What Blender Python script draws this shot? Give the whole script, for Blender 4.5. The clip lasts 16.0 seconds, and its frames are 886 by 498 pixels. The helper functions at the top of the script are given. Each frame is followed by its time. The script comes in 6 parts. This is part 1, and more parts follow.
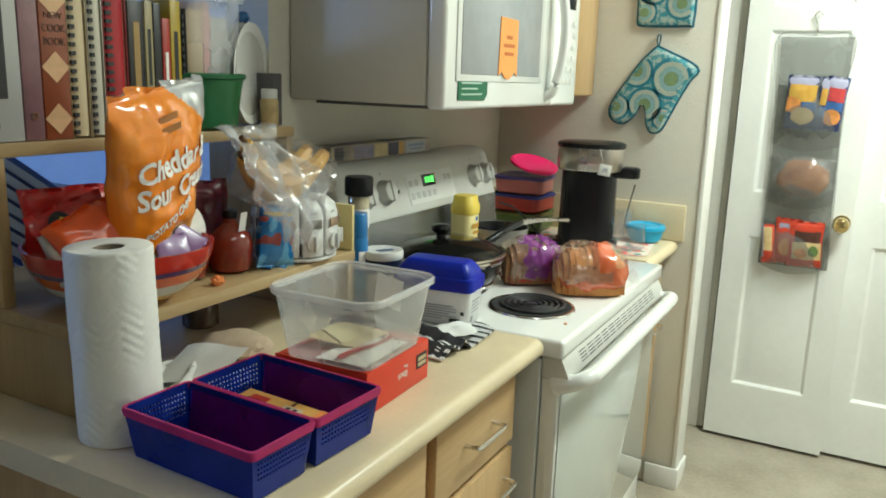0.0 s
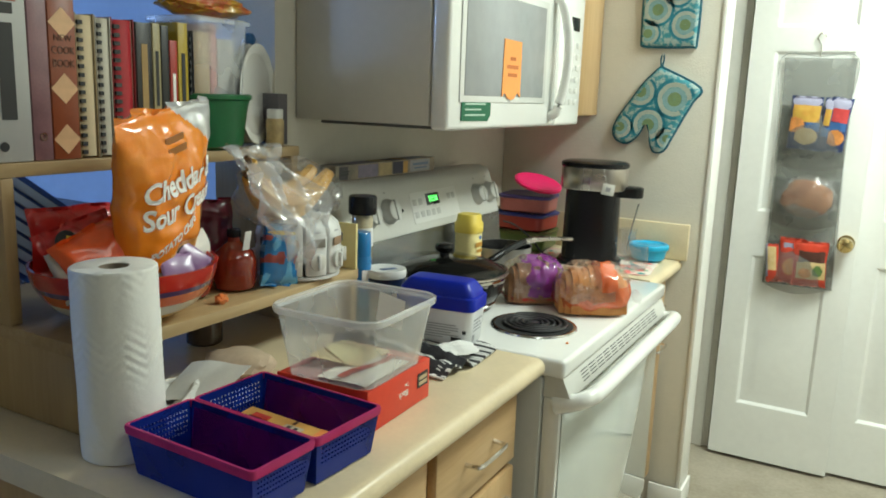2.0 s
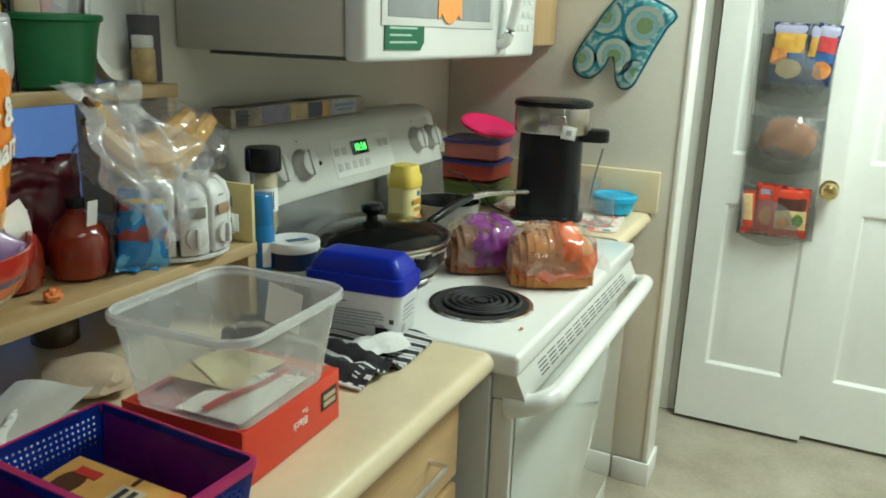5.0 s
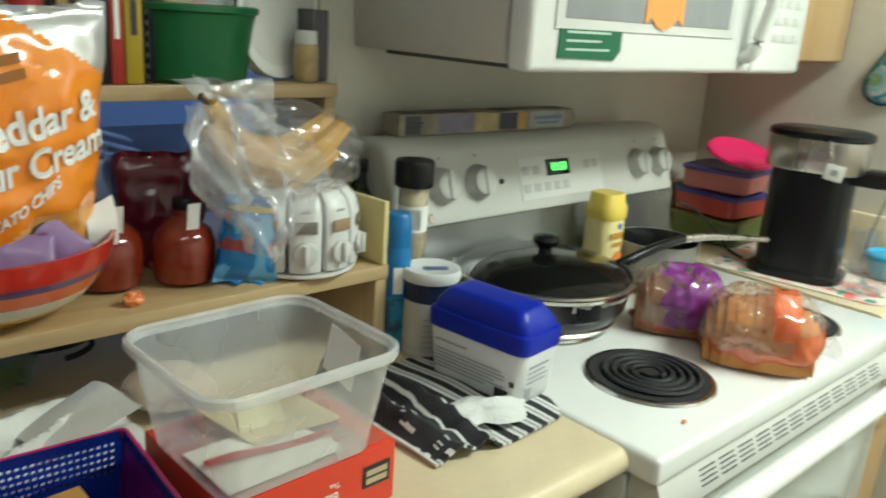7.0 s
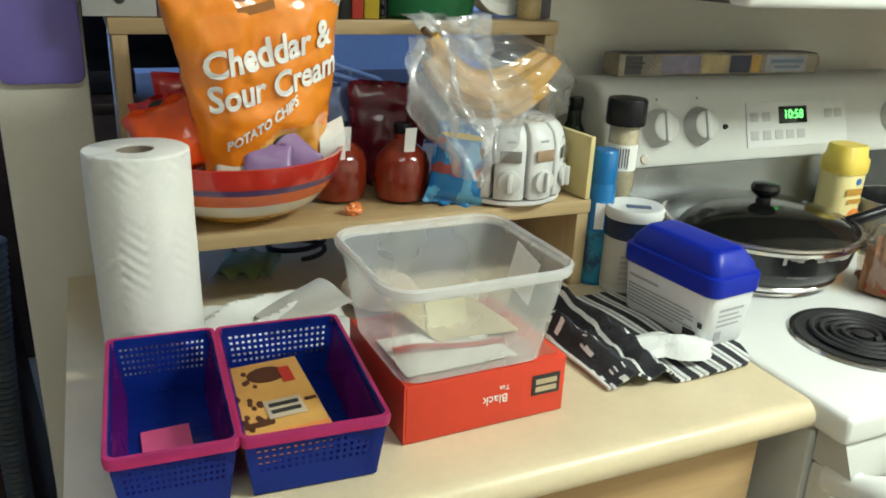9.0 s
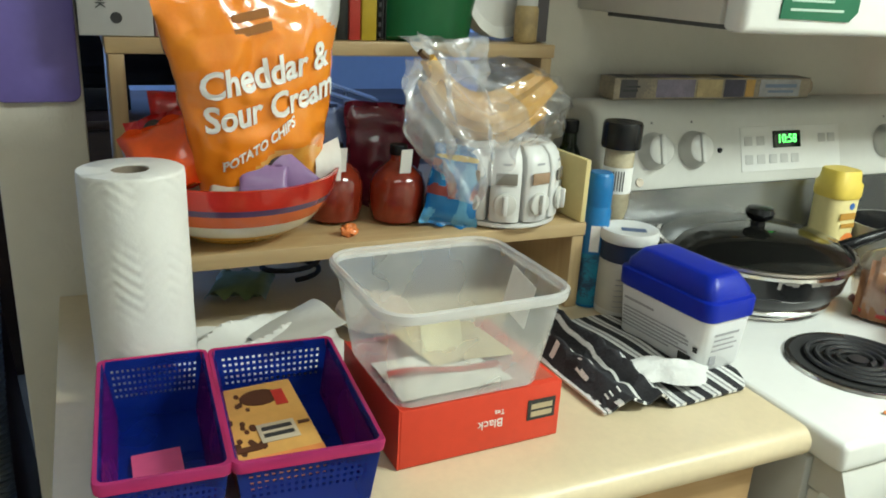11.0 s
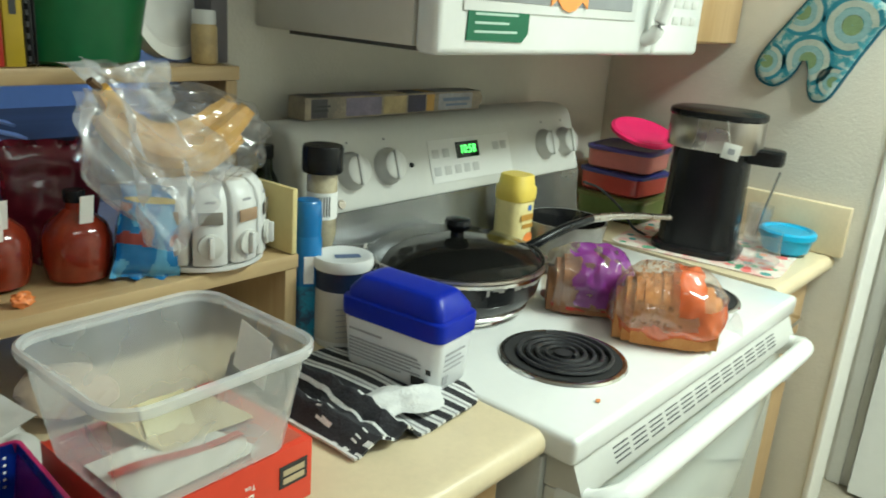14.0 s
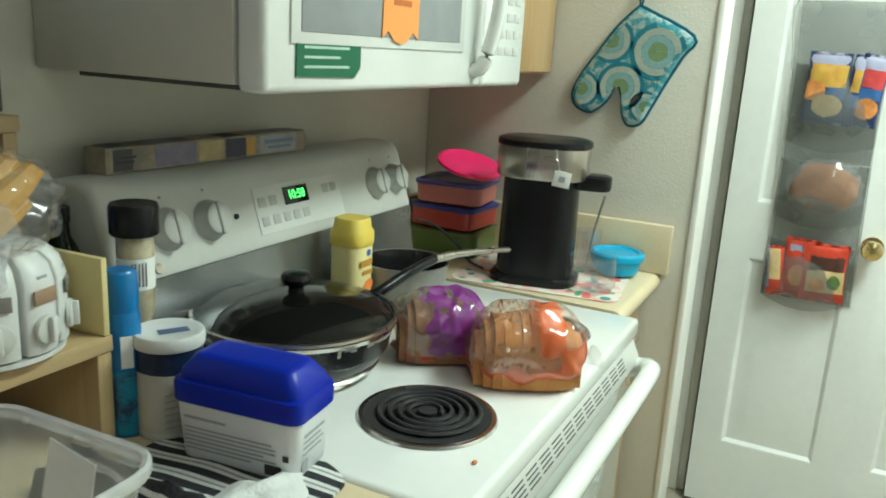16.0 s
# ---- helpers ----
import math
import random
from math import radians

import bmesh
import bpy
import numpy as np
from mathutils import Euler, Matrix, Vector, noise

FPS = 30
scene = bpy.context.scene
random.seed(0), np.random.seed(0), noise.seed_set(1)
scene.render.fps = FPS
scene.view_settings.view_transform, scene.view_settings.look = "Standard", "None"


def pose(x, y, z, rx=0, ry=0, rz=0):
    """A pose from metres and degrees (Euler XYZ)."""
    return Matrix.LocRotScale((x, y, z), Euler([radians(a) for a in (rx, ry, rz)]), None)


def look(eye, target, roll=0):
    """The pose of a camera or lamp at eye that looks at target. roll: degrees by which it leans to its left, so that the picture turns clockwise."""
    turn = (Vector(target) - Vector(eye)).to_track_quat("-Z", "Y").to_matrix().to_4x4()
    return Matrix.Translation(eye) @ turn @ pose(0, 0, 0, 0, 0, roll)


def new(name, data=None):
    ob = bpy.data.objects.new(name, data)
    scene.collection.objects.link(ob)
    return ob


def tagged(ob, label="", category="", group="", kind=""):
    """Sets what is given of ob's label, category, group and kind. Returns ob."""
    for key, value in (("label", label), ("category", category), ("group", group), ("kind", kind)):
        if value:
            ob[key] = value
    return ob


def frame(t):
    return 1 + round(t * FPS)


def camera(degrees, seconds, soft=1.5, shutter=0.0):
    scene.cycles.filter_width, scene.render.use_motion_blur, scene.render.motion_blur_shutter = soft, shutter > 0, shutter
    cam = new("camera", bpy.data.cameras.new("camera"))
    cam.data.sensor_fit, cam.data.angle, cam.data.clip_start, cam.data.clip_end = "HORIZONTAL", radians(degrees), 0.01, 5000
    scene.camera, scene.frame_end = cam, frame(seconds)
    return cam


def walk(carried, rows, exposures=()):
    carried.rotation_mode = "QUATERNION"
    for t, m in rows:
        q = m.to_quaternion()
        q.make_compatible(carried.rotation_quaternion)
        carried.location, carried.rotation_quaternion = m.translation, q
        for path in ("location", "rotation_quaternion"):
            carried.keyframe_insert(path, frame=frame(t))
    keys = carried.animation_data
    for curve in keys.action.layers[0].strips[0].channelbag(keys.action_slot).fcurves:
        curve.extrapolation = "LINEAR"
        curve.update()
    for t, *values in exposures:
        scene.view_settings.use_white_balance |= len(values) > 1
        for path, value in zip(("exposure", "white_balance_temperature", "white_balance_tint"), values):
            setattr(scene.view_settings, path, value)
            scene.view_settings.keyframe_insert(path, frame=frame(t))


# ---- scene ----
cam = camera(58.5, 16.0, soft=1.8, shutter=0.4)
PATH = [
    (0, (1.141, -1.362, 1.32), (0.218, 0.361, 0.894), 1.9),
    (0.5, (1.155, -1.37, 1.336), (0.258, 0.364, 0.901), 1.9),
    (1, (1.143, -1.357, 1.322), (0.277, 0.4, 0.918), 1.6),
    (1.5, (1.146, -1.356, 1.314), (0.241, 0.383, 0.918), 1.5),
    (2, (1.153, -1.367, 1.329), (0.21, 0.354, 0.942), 2.1),
    (2.5, (1.156, -1.362, 1.332), (0.257, 0.385, 0.96), 2.1),
    (3, (1.158, -1.335, 1.338), (0.347, 0.45, 0.943), 2.6),
    (5.5, (1.006, -0.954, 1.304), (0.158, 0.773, 0.758), 2.1),
    (6, (0.988, -0.866, 1.324), (0.05, 0.836, 0.852), 3.2),
    (6.5, (1.029, -0.803, 1.32), (-0.146, 0.735, 0.817), 3.6),
    (7, (1.094, -0.75, 1.317), (-0.317, 0.552, 0.754), 3.8),
    (7.5, (1.143, -0.74, 1.314), (-0.498, 0.227, 0.704), 3.0),
    (8, (1.181, -0.726, 1.302), (-0.525, 0.042, 0.597), 2.3),
    (10.5, (1.174, -0.734, 1.305), (-0.535, 0.052, 0.625), 3.3),
    (11, (1.173, -0.73, 1.306), (-0.542, 0.061, 0.648), 3.2),
    (11.5, (1.168, -0.723, 1.304), (-0.532, 0.11, 0.659), 3.1),
    (12, (1.16, -0.719, 1.309), (-0.489, 0.227, 0.688), 3.3),
    (12.5, (1.143, -0.723, 1.314), (-0.452, 0.329, 0.726), 3.4),
    (13, (1.119, -0.73, 1.321), (-0.356, 0.49, 0.74), 3.5),
    (13.5, (1.101, -0.74, 1.326), (-0.258, 0.608, 0.746), 4.2),
    (14, (1.075, -0.741, 1.321), (-0.158, 0.716, 0.724), 4.4),
    (14.5, (1.05, -0.747, 1.323), (-0.093, 0.793, 0.755), 4.6),
    (15, (1.017, -0.756, 1.321), (-0.009, 0.88, 0.8), 3.8),
    (15.5, (0.989, -0.748, 1.32), (0.112, 0.986, 0.847), 3.6),
    (16, (0.972, -0.68, 1.315), (0.111, 1.057, 0.826), 3.3),
]
walk(cam, [(t, look(eye, target, roll)) for t, eye, target, roll in PATH], [(0, 0.0, 6520, 9), (2, -0.04, 6500, 8.5), (3, -0.09, 6450, 8), (5.5, -0.15, 6250, 4), (6.5, -0.03, 6350, 6), (7.5, 0.12, 6450, 10), (8.2, 0.27, 6450, 10.5), (11, 0.24, 6400, 9.5), (12.5, 0.18, 6400, 9), (13.5, 0.13, 6330, 6.5), (14, 0.10, 6290, 5), (15, 0.07, 6220, 3), (16, -0.12, 6150, 2)])

# ---- world and light ----
world = bpy.data.worlds.new("world")
scene.world = world
world.use_nodes = True
world.node_tree.nodes["Background"].inputs[0].default_value = (0.5, 0.6, 0.8, 1)
world.node_tree.nodes["Background"].inputs[1].default_value = 0.025


def area_lamp(name, m, sx, sy, watts, colour):
    data = bpy.data.lights.new(name, "AREA")
    data.shape, data.size, data.size_y, data.energy, data.color = "RECTANGLE", sx, sy, watts, colour
    ob = new(name, data)
    ob.matrix_world = m
    return ob


area_lamp("hall_ceiling_light", look((1.55, 0.82, 2.36), (1.55, 0.82, 0)), 0.35, 0.9, 49, (0.885, 1.0, 0.91))
# weak fill lamp added to lift the near counter; no fixture seen
area_lamp("kitchen_ceiling_light", look((1.55, -0.85, 2.36), (1.55, -0.85, 0)), 0.35, 0.9, 4.0, (0.885, 1.0, 0.93))
# added blue lamp for the dining room's bluish light; its source is unseen
area_lamp("dining_window_light", look((-3.2, -1.75, 1.5), (-1.2, 0.7, 1.2)), 1.1, 1.1, 110, (0.28, 0.50, 1.0))

# ---- materials ----


def mat(name, rgb, rough=0.5, metal=0.0, var=0.08, scale=6.0, bump=0.0, bscale=120.0, coat=0.0, rgb2=None, sharp=0.0,
        trans=0.0, alpha=1.0, emit=0.0, island=0.0, ior=1.45, sss=0.0, spec=0.5, bias=0.0, stretch=(1, 1, 1)):
    """A surface with a broad and a fine variation of colour, a varied gloss and fine relief."""
    m = bpy.data.materials.new(name)
    m.use_nodes = True
    nt = m.node_tree
    n, ln = nt.nodes, nt.links
    b = n["Principled BSDF"]
    co = n.new("ShaderNodeTexCoord")
    mp = n.new("ShaderNodeMapping")
    mp.inputs["Scale"].default_value = stretch
    ln.new(co.outputs["Object"], mp.inputs[0])

    def tex(s, detail=4.0):
        t = n.new("ShaderNodeTexNoise")
        t.inputs["Scale"].default_value, t.inputs["Detail"].default_value = s, detail
        ln.new(mp.outputs[0], t.inputs["Vector"])
        return t
    big, fine = tex(scale), tex(scale * 14, 2.0)
    add = n.new("ShaderNodeMath")
    add.operation = "MULTIPLY_ADD"
    ln.new(fine.outputs["Fac"], add.inputs[0])
    add.inputs[1].default_value = 0.4
    ln.new(big.outputs["Fac"], add.inputs[2])
    ramp = n.new("ShaderNodeValToRGB")
    lo, hi = (0.52, 0.88) if not sharp else (0.7 + bias - 0.18 * (1 - sharp), 0.7 + bias + 0.18 * (1 - sharp))
    ramp.color_ramp.elements[0].position, ramp.color_ramp.elements[1].position = lo, hi
    c2 = rgb2 or tuple(min(1, c * (1 + var)) for c in rgb)
    c1 = rgb if rgb2 else tuple(c * (1 - var) for c in rgb)
    ramp.color_ramp.elements[0].color, ramp.color_ramp.elements[1].color = (*c1, 1), (*c2, 1)
    ln.new(add.outputs[0], ramp.inputs[0])
    out = ramp.outputs[0]
    if island:
        info, hsv = n.new("ShaderNodeObjectInfo"), n.new("ShaderNodeHueSaturation")
        mr = n.new("ShaderNodeMapRange")
        mr.inputs["To Min"].default_value, mr.inputs["To Max"].default_value = 1 - island, 1 + island
        ln.new(info.outputs["Random"], mr.inputs[0])
        ln.new(mr.outputs[0], hsv.inputs["Value"])
        ln.new(out, hsv.inputs["Color"])
        out = hsv.outputs[0]
    ln.new(out, b.inputs["Base Color"])
    rr = n.new("ShaderNodeMapRange")
    rr.inputs["To Min"].default_value, rr.inputs["To Max"].default_value = max(0.02, rough * 0.8), min(1, rough * 1.2)
    ln.new(big.outputs["Fac"], rr.inputs[0])
    ln.new(rr.outputs[0], b.inputs["Roughness"])
    b.inputs["Metallic"].default_value = metal
    b.inputs["Coat Weight"].default_value = coat
    b.inputs["Transmission Weight"].default_value = trans
    b.inputs["IOR"].default_value = ior
    b.inputs["Alpha"].default_value = alpha
    b.inputs["Specular IOR Level"].default_value = spec
    if sss:
        b.inputs["Subsurface Weight"].default_value, b.inputs["Subsurface Scale"].default_value = sss, 0.01
    if emit:
        b.inputs["Emission Color"].default_value, b.inputs["Emission Strength"].default_value = (*rgb, 1), emit
    if bump:
        bt, bn = tex(bscale, 3.0), n.new("ShaderNodeBump")
        bn.inputs["Strength"].default_value, bn.inputs["Distance"].default_value = bump, 0.004
        ln.new(bt.outputs["Fac"], bn.inputs["Height"])
        ln.new(bn.outputs[0], b.inputs["Normal"])
    return m


def wood(name, rgb, rgb2, along, scale=9.0, rough=0.42):
    """Grain stretched along one axis."""
    st = {"x": (0.07, 1, 1), "y": (1, 0.07, 1), "z": (1, 1, 0.07)}[along]
    return mat(name, rgb, rough, rgb2=rgb2, scale=scale, bump=0.06, bscale=60, stretch=st, coat=0.15)


def clear(name, rgb, cloud=0.25, rough=0.08, tint_gloss=0.12, deep=False):
    """Thin clear plastic: mostly see-through, with a milky share and a gloss."""
    m = bpy.data.materials.new(name)
    m.use_nodes = True
    n, ln = m.node_tree.nodes, m.node_tree.links
    n.remove(n["Principled BSDF"])
    tr, di, gl = n.new("ShaderNodeBsdfTransparent"), n.new("ShaderNodeBsdfPrincipled"), n.new("ShaderNodeBsdfGlossy")
    tr.inputs[0].default_value = (*[c ** 0.55 if deep else 0.35 + 0.65 * c for c in rgb], 1)
    di.inputs["Base Color"].default_value, di.inputs["Roughness"].default_value = (*rgb, 1), 0.5
    gl.inputs["Roughness"].default_value = rough
    m1, m2 = n.new("ShaderNodeMixShader"), n.new("ShaderNodeMixShader")
    co, tx, mr = n.new("ShaderNodeTexCoord"), n.new("ShaderNodeTexNoise"), n.new("ShaderNodeMapRange")
    tx.inputs["Scale"].default_value = 14
    mr.inputs["To Min"].default_value, mr.inputs["To Max"].default_value = cloud * 0.6, cloud * 1.4
    ln.new(co.outputs["Object"], tx.inputs["Vector"])
    ln.new(tx.outputs["Fac"], mr.inputs[0])
    ln.new(mr.outputs[0], m1.inputs[0])
    ln.new(tr.outputs[0], m1.inputs[1])
    ln.new(di.outputs[0], m1.inputs[2])
    fr, mul, pw = n.new("ShaderNodeLayerWeight"), n.new("ShaderNodeMath"), n.new("ShaderNodeMath")
    pw.operation = "POWER"
    pw.inputs[1].default_value = 3.5
    fr.inputs["Blend"].default_value = 0.5
    mul.operation = "MULTIPLY_ADD"
    mul.inputs[1].default_value, mul.inputs[2].default_value = (0.22, 0.015) if deep else (0.6, 0.03 + tint_gloss * 0.3)
    di.inputs["Specular IOR Level"].default_value = 0.15 if deep else 0.5
    ln.new(fr.outputs["Facing"], pw.inputs[0])
    ln.new(pw.outputs[0], mul.inputs[0])
    ln.new(mul.outputs[0], m2.inputs[0])
    ln.new(m1.outputs[0], m2.inputs[1])
    ln.new(gl.outputs[0], m2.inputs[2])
    ln.new(m2.outputs[0], n["Material Output"].inputs[0])
    return m


WALL = mat("wall_paint", (0.68, 0.64, 0.555), 0.75, var=0.03, scale=3, bump=0.25, bscale=160)
WHITE_TRIM = mat("trim_paint", (0.84, 0.83, 0.79), 0.45, var=0.03, scale=4, bump=0.05)
DOOR_PAINT = mat("door_paint", (0.85, 0.85, 0.82), 0.42, var=0.03, scale=3, bump=0.08, bscale=90)
CEIL = mat("ceiling_paint", (0.8, 0.78, 0.74), 0.9, var=0.03, bump=0.4, bscale=90)
FLOOR = mat("vinyl_floor", (0.33, 0.285, 0.215), 0.38, rgb2=(0.46, 0.41, 0.33), scale=5, bump=0.06, bscale=40)
LAMINATE = mat("cream_laminate", (0.70, 0.58, 0.385), 0.33, var=0.05, scale=9, bump=0.03, bscale=200)
MAPLE_Y = wood("maple_y", (0.48, 0.30, 0.135), (0.60, 0.405, 0.21), "y")
MAPLE_Z = wood("maple_z", (0.48, 0.30, 0.135), (0.60, 0.405, 0.21), "z")
PINE_Y = wood("shelf_pine_y", (0.40, 0.265, 0.125), (0.50, 0.36, 0.19), "y")
PINE_Z = wood("shelf_pine_z", (0.40, 0.265, 0.125), (0.50, 0.36, 0.19), "z")
ENAMEL = mat("white_enamel", (0.80, 0.80, 0.77), 0.18, var=0.02, scale=4, coat=0.5)
# a greyer white than the cooktop enamel
ENAMEL_DULL = mat("greyish_white", (0.60, 0.595, 0.555), 0.4, var=0.03, scale=5)
CASE_GREY = mat("painted_steel_case", (0.60, 0.57, 0.51), 0.45, var=0.03, scale=4, bump=0.05)
OVEN_GLASS = mat("white_oven_glass", (0.54, 0.58, 0.55), 0.06, var=0.02, coat=0.6)
CHROME = mat("chrome", (0.75, 0.74, 0.72), 0.16, 1.0, var=0.05)
STEEL = mat("brushed_steel", (0.48, 0.44, 0.40), 0.28, 1.0, var=0.08, scale=20, stretch=(1, 1, 0.1))
SPLASH_GREY = mat("grey_steel_strip", (0.34, 0.35, 0.35), 0.26, 0.8, var=0.06)
BRASS = mat("brass", (0.78, 0.60, 0.28), 0.2, 1.0, var=0.06)
BLACK = mat("black_plastic", (0.010, 0.010, 0.011), 0.25, var=0.2, scale=9, spec=0.3)
BLACK_MATT = mat("black_matt", (0.02, 0.02, 0.02), 0.7, var=0.2, scale=9)
# near-black that puts the shade under the cabinets into the toe kicks
DARK = mat("toe_kick_shade", (0.012, 0.011, 0.011), 0.8, var=0.2)

# ---- building blocks ----


def thing(name, label, category, m=None, group="", kind=""):
    e = new(name)
    e.empty_display_size = 0.05
    if m is not None:
        e.matrix_world = m
    return tagged(e, label, category, group, kind)


def part(name, bm, material, parent=None, label="", smooth=40, m=None):
    """Links a bmesh as one mesh object, under a thing or on its own."""
    bmesh.ops.recalc_face_normals(bm, faces=bm.faces)
    me = bpy.data.meshes.new(name)
    bm.to_mesh(me)
    bm.free()
    for mt in (material if isinstance(material, (list, tuple)) else [material]):
        me.materials.append(mt)
    if smooth:
        me.shade_smooth()
        me.set_sharp_from_angle(angle=radians(smooth))
    ob = new(name, me)
    if parent is not None:
        ob.parent = parent
    if m is not None:
        ob.matrix_basis = m
    if label:
        ob["label"] = label
    return ob


def solid(name, bm, material, label, category, m=None, group="", kind="", smooth=40):
    return tagged(part(name, bm, material, None, "", smooth, m), label, category, group, kind)


def box(x0, x1, y0, y1, z0, z1, bevel=0.0, seg=2, bm=None):
    out = bm or bmesh.new()
    b = bmesh.new()
    bmesh.ops.create_cube(b, size=1)
    for v in b.verts:
        v.co = Vector(((x0 + x1) / 2 + v.co.x * (x1 - x0), (y0 + y1) / 2 + v.co.y * (y1 - y0), (z0 + z1) / 2 + v.co.z * (z1 - z0)))
    if bevel:
        bmesh.ops.bevel(b, geom=b.edges[:], offset=bevel, segments=seg, affect="EDGES", profile=0.5)
    return join(out, b)


def join(out, b, m=None):
    """Moves the faces of b into out."""
    vs = [out.verts.new(m @ v.co if m else v.co) for v in b.verts]
    b.verts.index_update()
    for f in b.faces:
        nf = out.faces.new([vs[v.index] for v in f.verts])
        nf.material_index, nf.smooth = f.material_index, f.smooth
    b.free()
    return out


def lathe(profile, seg=32, bm=None, cx=0.0, cy=0.0, sx=1.0, sy=1.0, twist=None):
    """Turns (radius, height) round a vertical axis. A radius of 0 closes the end."""
    out = bm or bmesh.new()
    rings = []
    for r, z in profile:
        if r < 1e-6:
            rings.append([out.verts.new((cx, cy, z))])
        else:
            rings.append([out.verts.new((cx + sx * r * math.cos(2 * math.pi * i / seg), cy + sy * r * math.sin(2 * math.pi * i / seg), z)) for i in range(seg)])
    for a, b in zip(rings, rings[1:]):
        for i in range(seg):
            j = (i + 1) % seg
            vs = [a[i % len(a)], a[j % len(a)], b[j % len(b)], b[i % len(b)]]
            vs = [v for k, v in enumerate(vs) if v not in vs[:k]]
            if len(vs) > 2:
                out.faces.new(vs)
    return out


def rrect(w, d, r, n=5):
    """A rounded rectangle about the origin, anticlockwise."""
    pts = []
    for cx, cy, a0 in ((w / 2 - r, d / 2 - r, 0), (-w / 2 + r, d / 2 - r, 90), (-w / 2 + r, -d / 2 + r, 180), (w / 2 - r, -d / 2 + r, 270)):
        for k in range(n + 1):
            a = radians(a0 + 90 * k / n)
            pts.append((cx + r * math.cos(a), cy + r * math.sin(a)))
    return pts


def loft(loops, cap0=True, cap1=True, bm=None):
    """Joins equal loops of 3D points."""
    out = bm or bmesh.new()
    rings = [[out.verts.new(p) for p in lp] for lp in loops]
    for a, b in zip(rings, rings[1:]):
        for i in range(len(a)):
            j = (i + 1) % len(a)
            out.faces.new((a[i], a[j], b[j], b[i]))
    if cap0:
        out.faces.new(rings[0][::-1])
    if cap1:
        out.faces.new(rings[-1])
    return out


def rloft(levels, bm=None, cap0=True, cap1=True, n=5):
    """Rounded rectangles (width, depth, corner, height) stacked into a body."""
    return loft([[(x, y, z) for x, y in rrect(w, d, r, n)] for w, d, r, z in levels], cap0, cap1, bm)


def tube(points, r, seg=8, bm=None, closed=False):
    out = bm or bmesh.new()
    pts = [Vector(p) for p in points]
    rings = []
    up = Vector((0, 0, 1))
    for i, p in enumerate(pts):
        a = pts[i - 1] if (i or closed) else p
        b = pts[(i + 1) % len(pts)] if (i < len(pts) - 1 or closed) else p
        t = (b - a).normalized()
        ref = up if abs(t.dot(up)) < 0.95 else Vector((1, 0, 0))
        u = t.cross(ref).normalized()
        v = u.cross(t).normalized()
        rr = r(i / max(1, len(pts) - 1)) if callable(r) else r
        rings.append([out.verts.new(p + rr * (math.cos(2 * math.pi * k / seg) * u + math.sin(2 * math.pi * k / seg) * v)) for k in range(seg)])
    pairs = list(zip(rings, rings[1:])) + ([(rings[-1], rings[0])] if closed else [])
    for a, b in pairs:
        for k in range(seg):
            out.faces.new((a[k], a[(k + 1) % seg], b[(k + 1) % seg], b[k]))
    if not closed:
        out.faces.new(rings[0][::-1])
        out.faces.new(rings[-1])
    return out


def smooth_path(points, n=6):
    """Catmull-Rom through the points."""
    p = [Vector(q) for q in points]
    p = [2 * p[0] - p[1], *p, 2 * p[-1] - p[-2]]
    out = []
    for i in range(1, len(p) - 2):
        for k in range(n):
            t = k / n
            out.append(0.5 * (2 * p[i] + (p[i + 1] - p[i - 1]) * t + (2 * p[i - 1] - 5 * p[i] + 4 * p[i + 1] - p[i + 2]) * t * t
                              + (3 * p[i] - p[i - 1] - 3 * p[i + 1] + p[i + 2]) * t ** 3))
    return out + [p[-2]]


def sheet(nu, nv, fn, bm=None, thick=0.0):
    """A grid of points fn(u, v), with a thickness if given."""
    out = bm or bmesh.new()
    g = [[out.verts.new(fn(i / nu, j / nv)) for j in range(nv + 1)] for i in range(nu + 1)]
    faces = [out.faces.new((g[i][j], g[i + 1][j], g[i + 1][j + 1], g[i][j + 1])) for i in range(nu) for j in range(nv)]
    if thick:
        bmesh.ops.recalc_face_normals(out, faces=faces)
        bmesh.ops.solidify(out, geom=faces, thickness=thick)
    return out


def prism(outline, h0, h1, axis="z", bevel=0.0):
    """An outline of 2D points pushed between two heights along an axis."""
    def put(u, v, h):
        return {"z": (u, v, h), "x": (h, u, v), "y": (u, h, v)}[axis]
    bm = loft([[put(u, v, h0) for u, v in outline], [put(u, v, h1) for u, v in outline]])
    if bevel:
        bmesh.ops.recalc_face_normals(bm, faces=bm.faces)
        es = [e for e in bm.edges if len(e.link_faces) == 2 and e.calc_face_angle(0) > 0.9]
        bmesh.ops.bevel(bm, geom=es, offset=bevel, segments=2, affect="EDGES", profile=0.5)
    return bm


def letters(text, size, material, parent, m, name="lettering", depth=0.0006, align="CENTER", squeeze=1.0, label="", bold=0.0):
    """Raised letters as one mesh, lying in the x-y plane of m."""
    cu = bpy.data.curves.new(name, "FONT")
    cu.body, cu.size, cu.extrude, cu.align_x, cu.align_y, cu.resolution_u = text, size, depth, align, "CENTER", 3
    cu.offset = bold
    tmp = new("tmp", cu)
    bpy.context.view_layer.update()
    me = bpy.data.meshes.new_from_object(tmp.evaluated_get(bpy.context.evaluated_depsgraph_get()))
    bpy.data.objects.remove(tmp)
    bpy.data.curves.remove(cu)
    me.materials.clear()
    me.materials.append(material)
    ob = new(name, me)
    ob.parent = parent
    ob.matrix_basis = m @ Matrix.Diagonal((squeeze, 1, 1, 1))
    if label:
        ob["label"] = label
    return ob


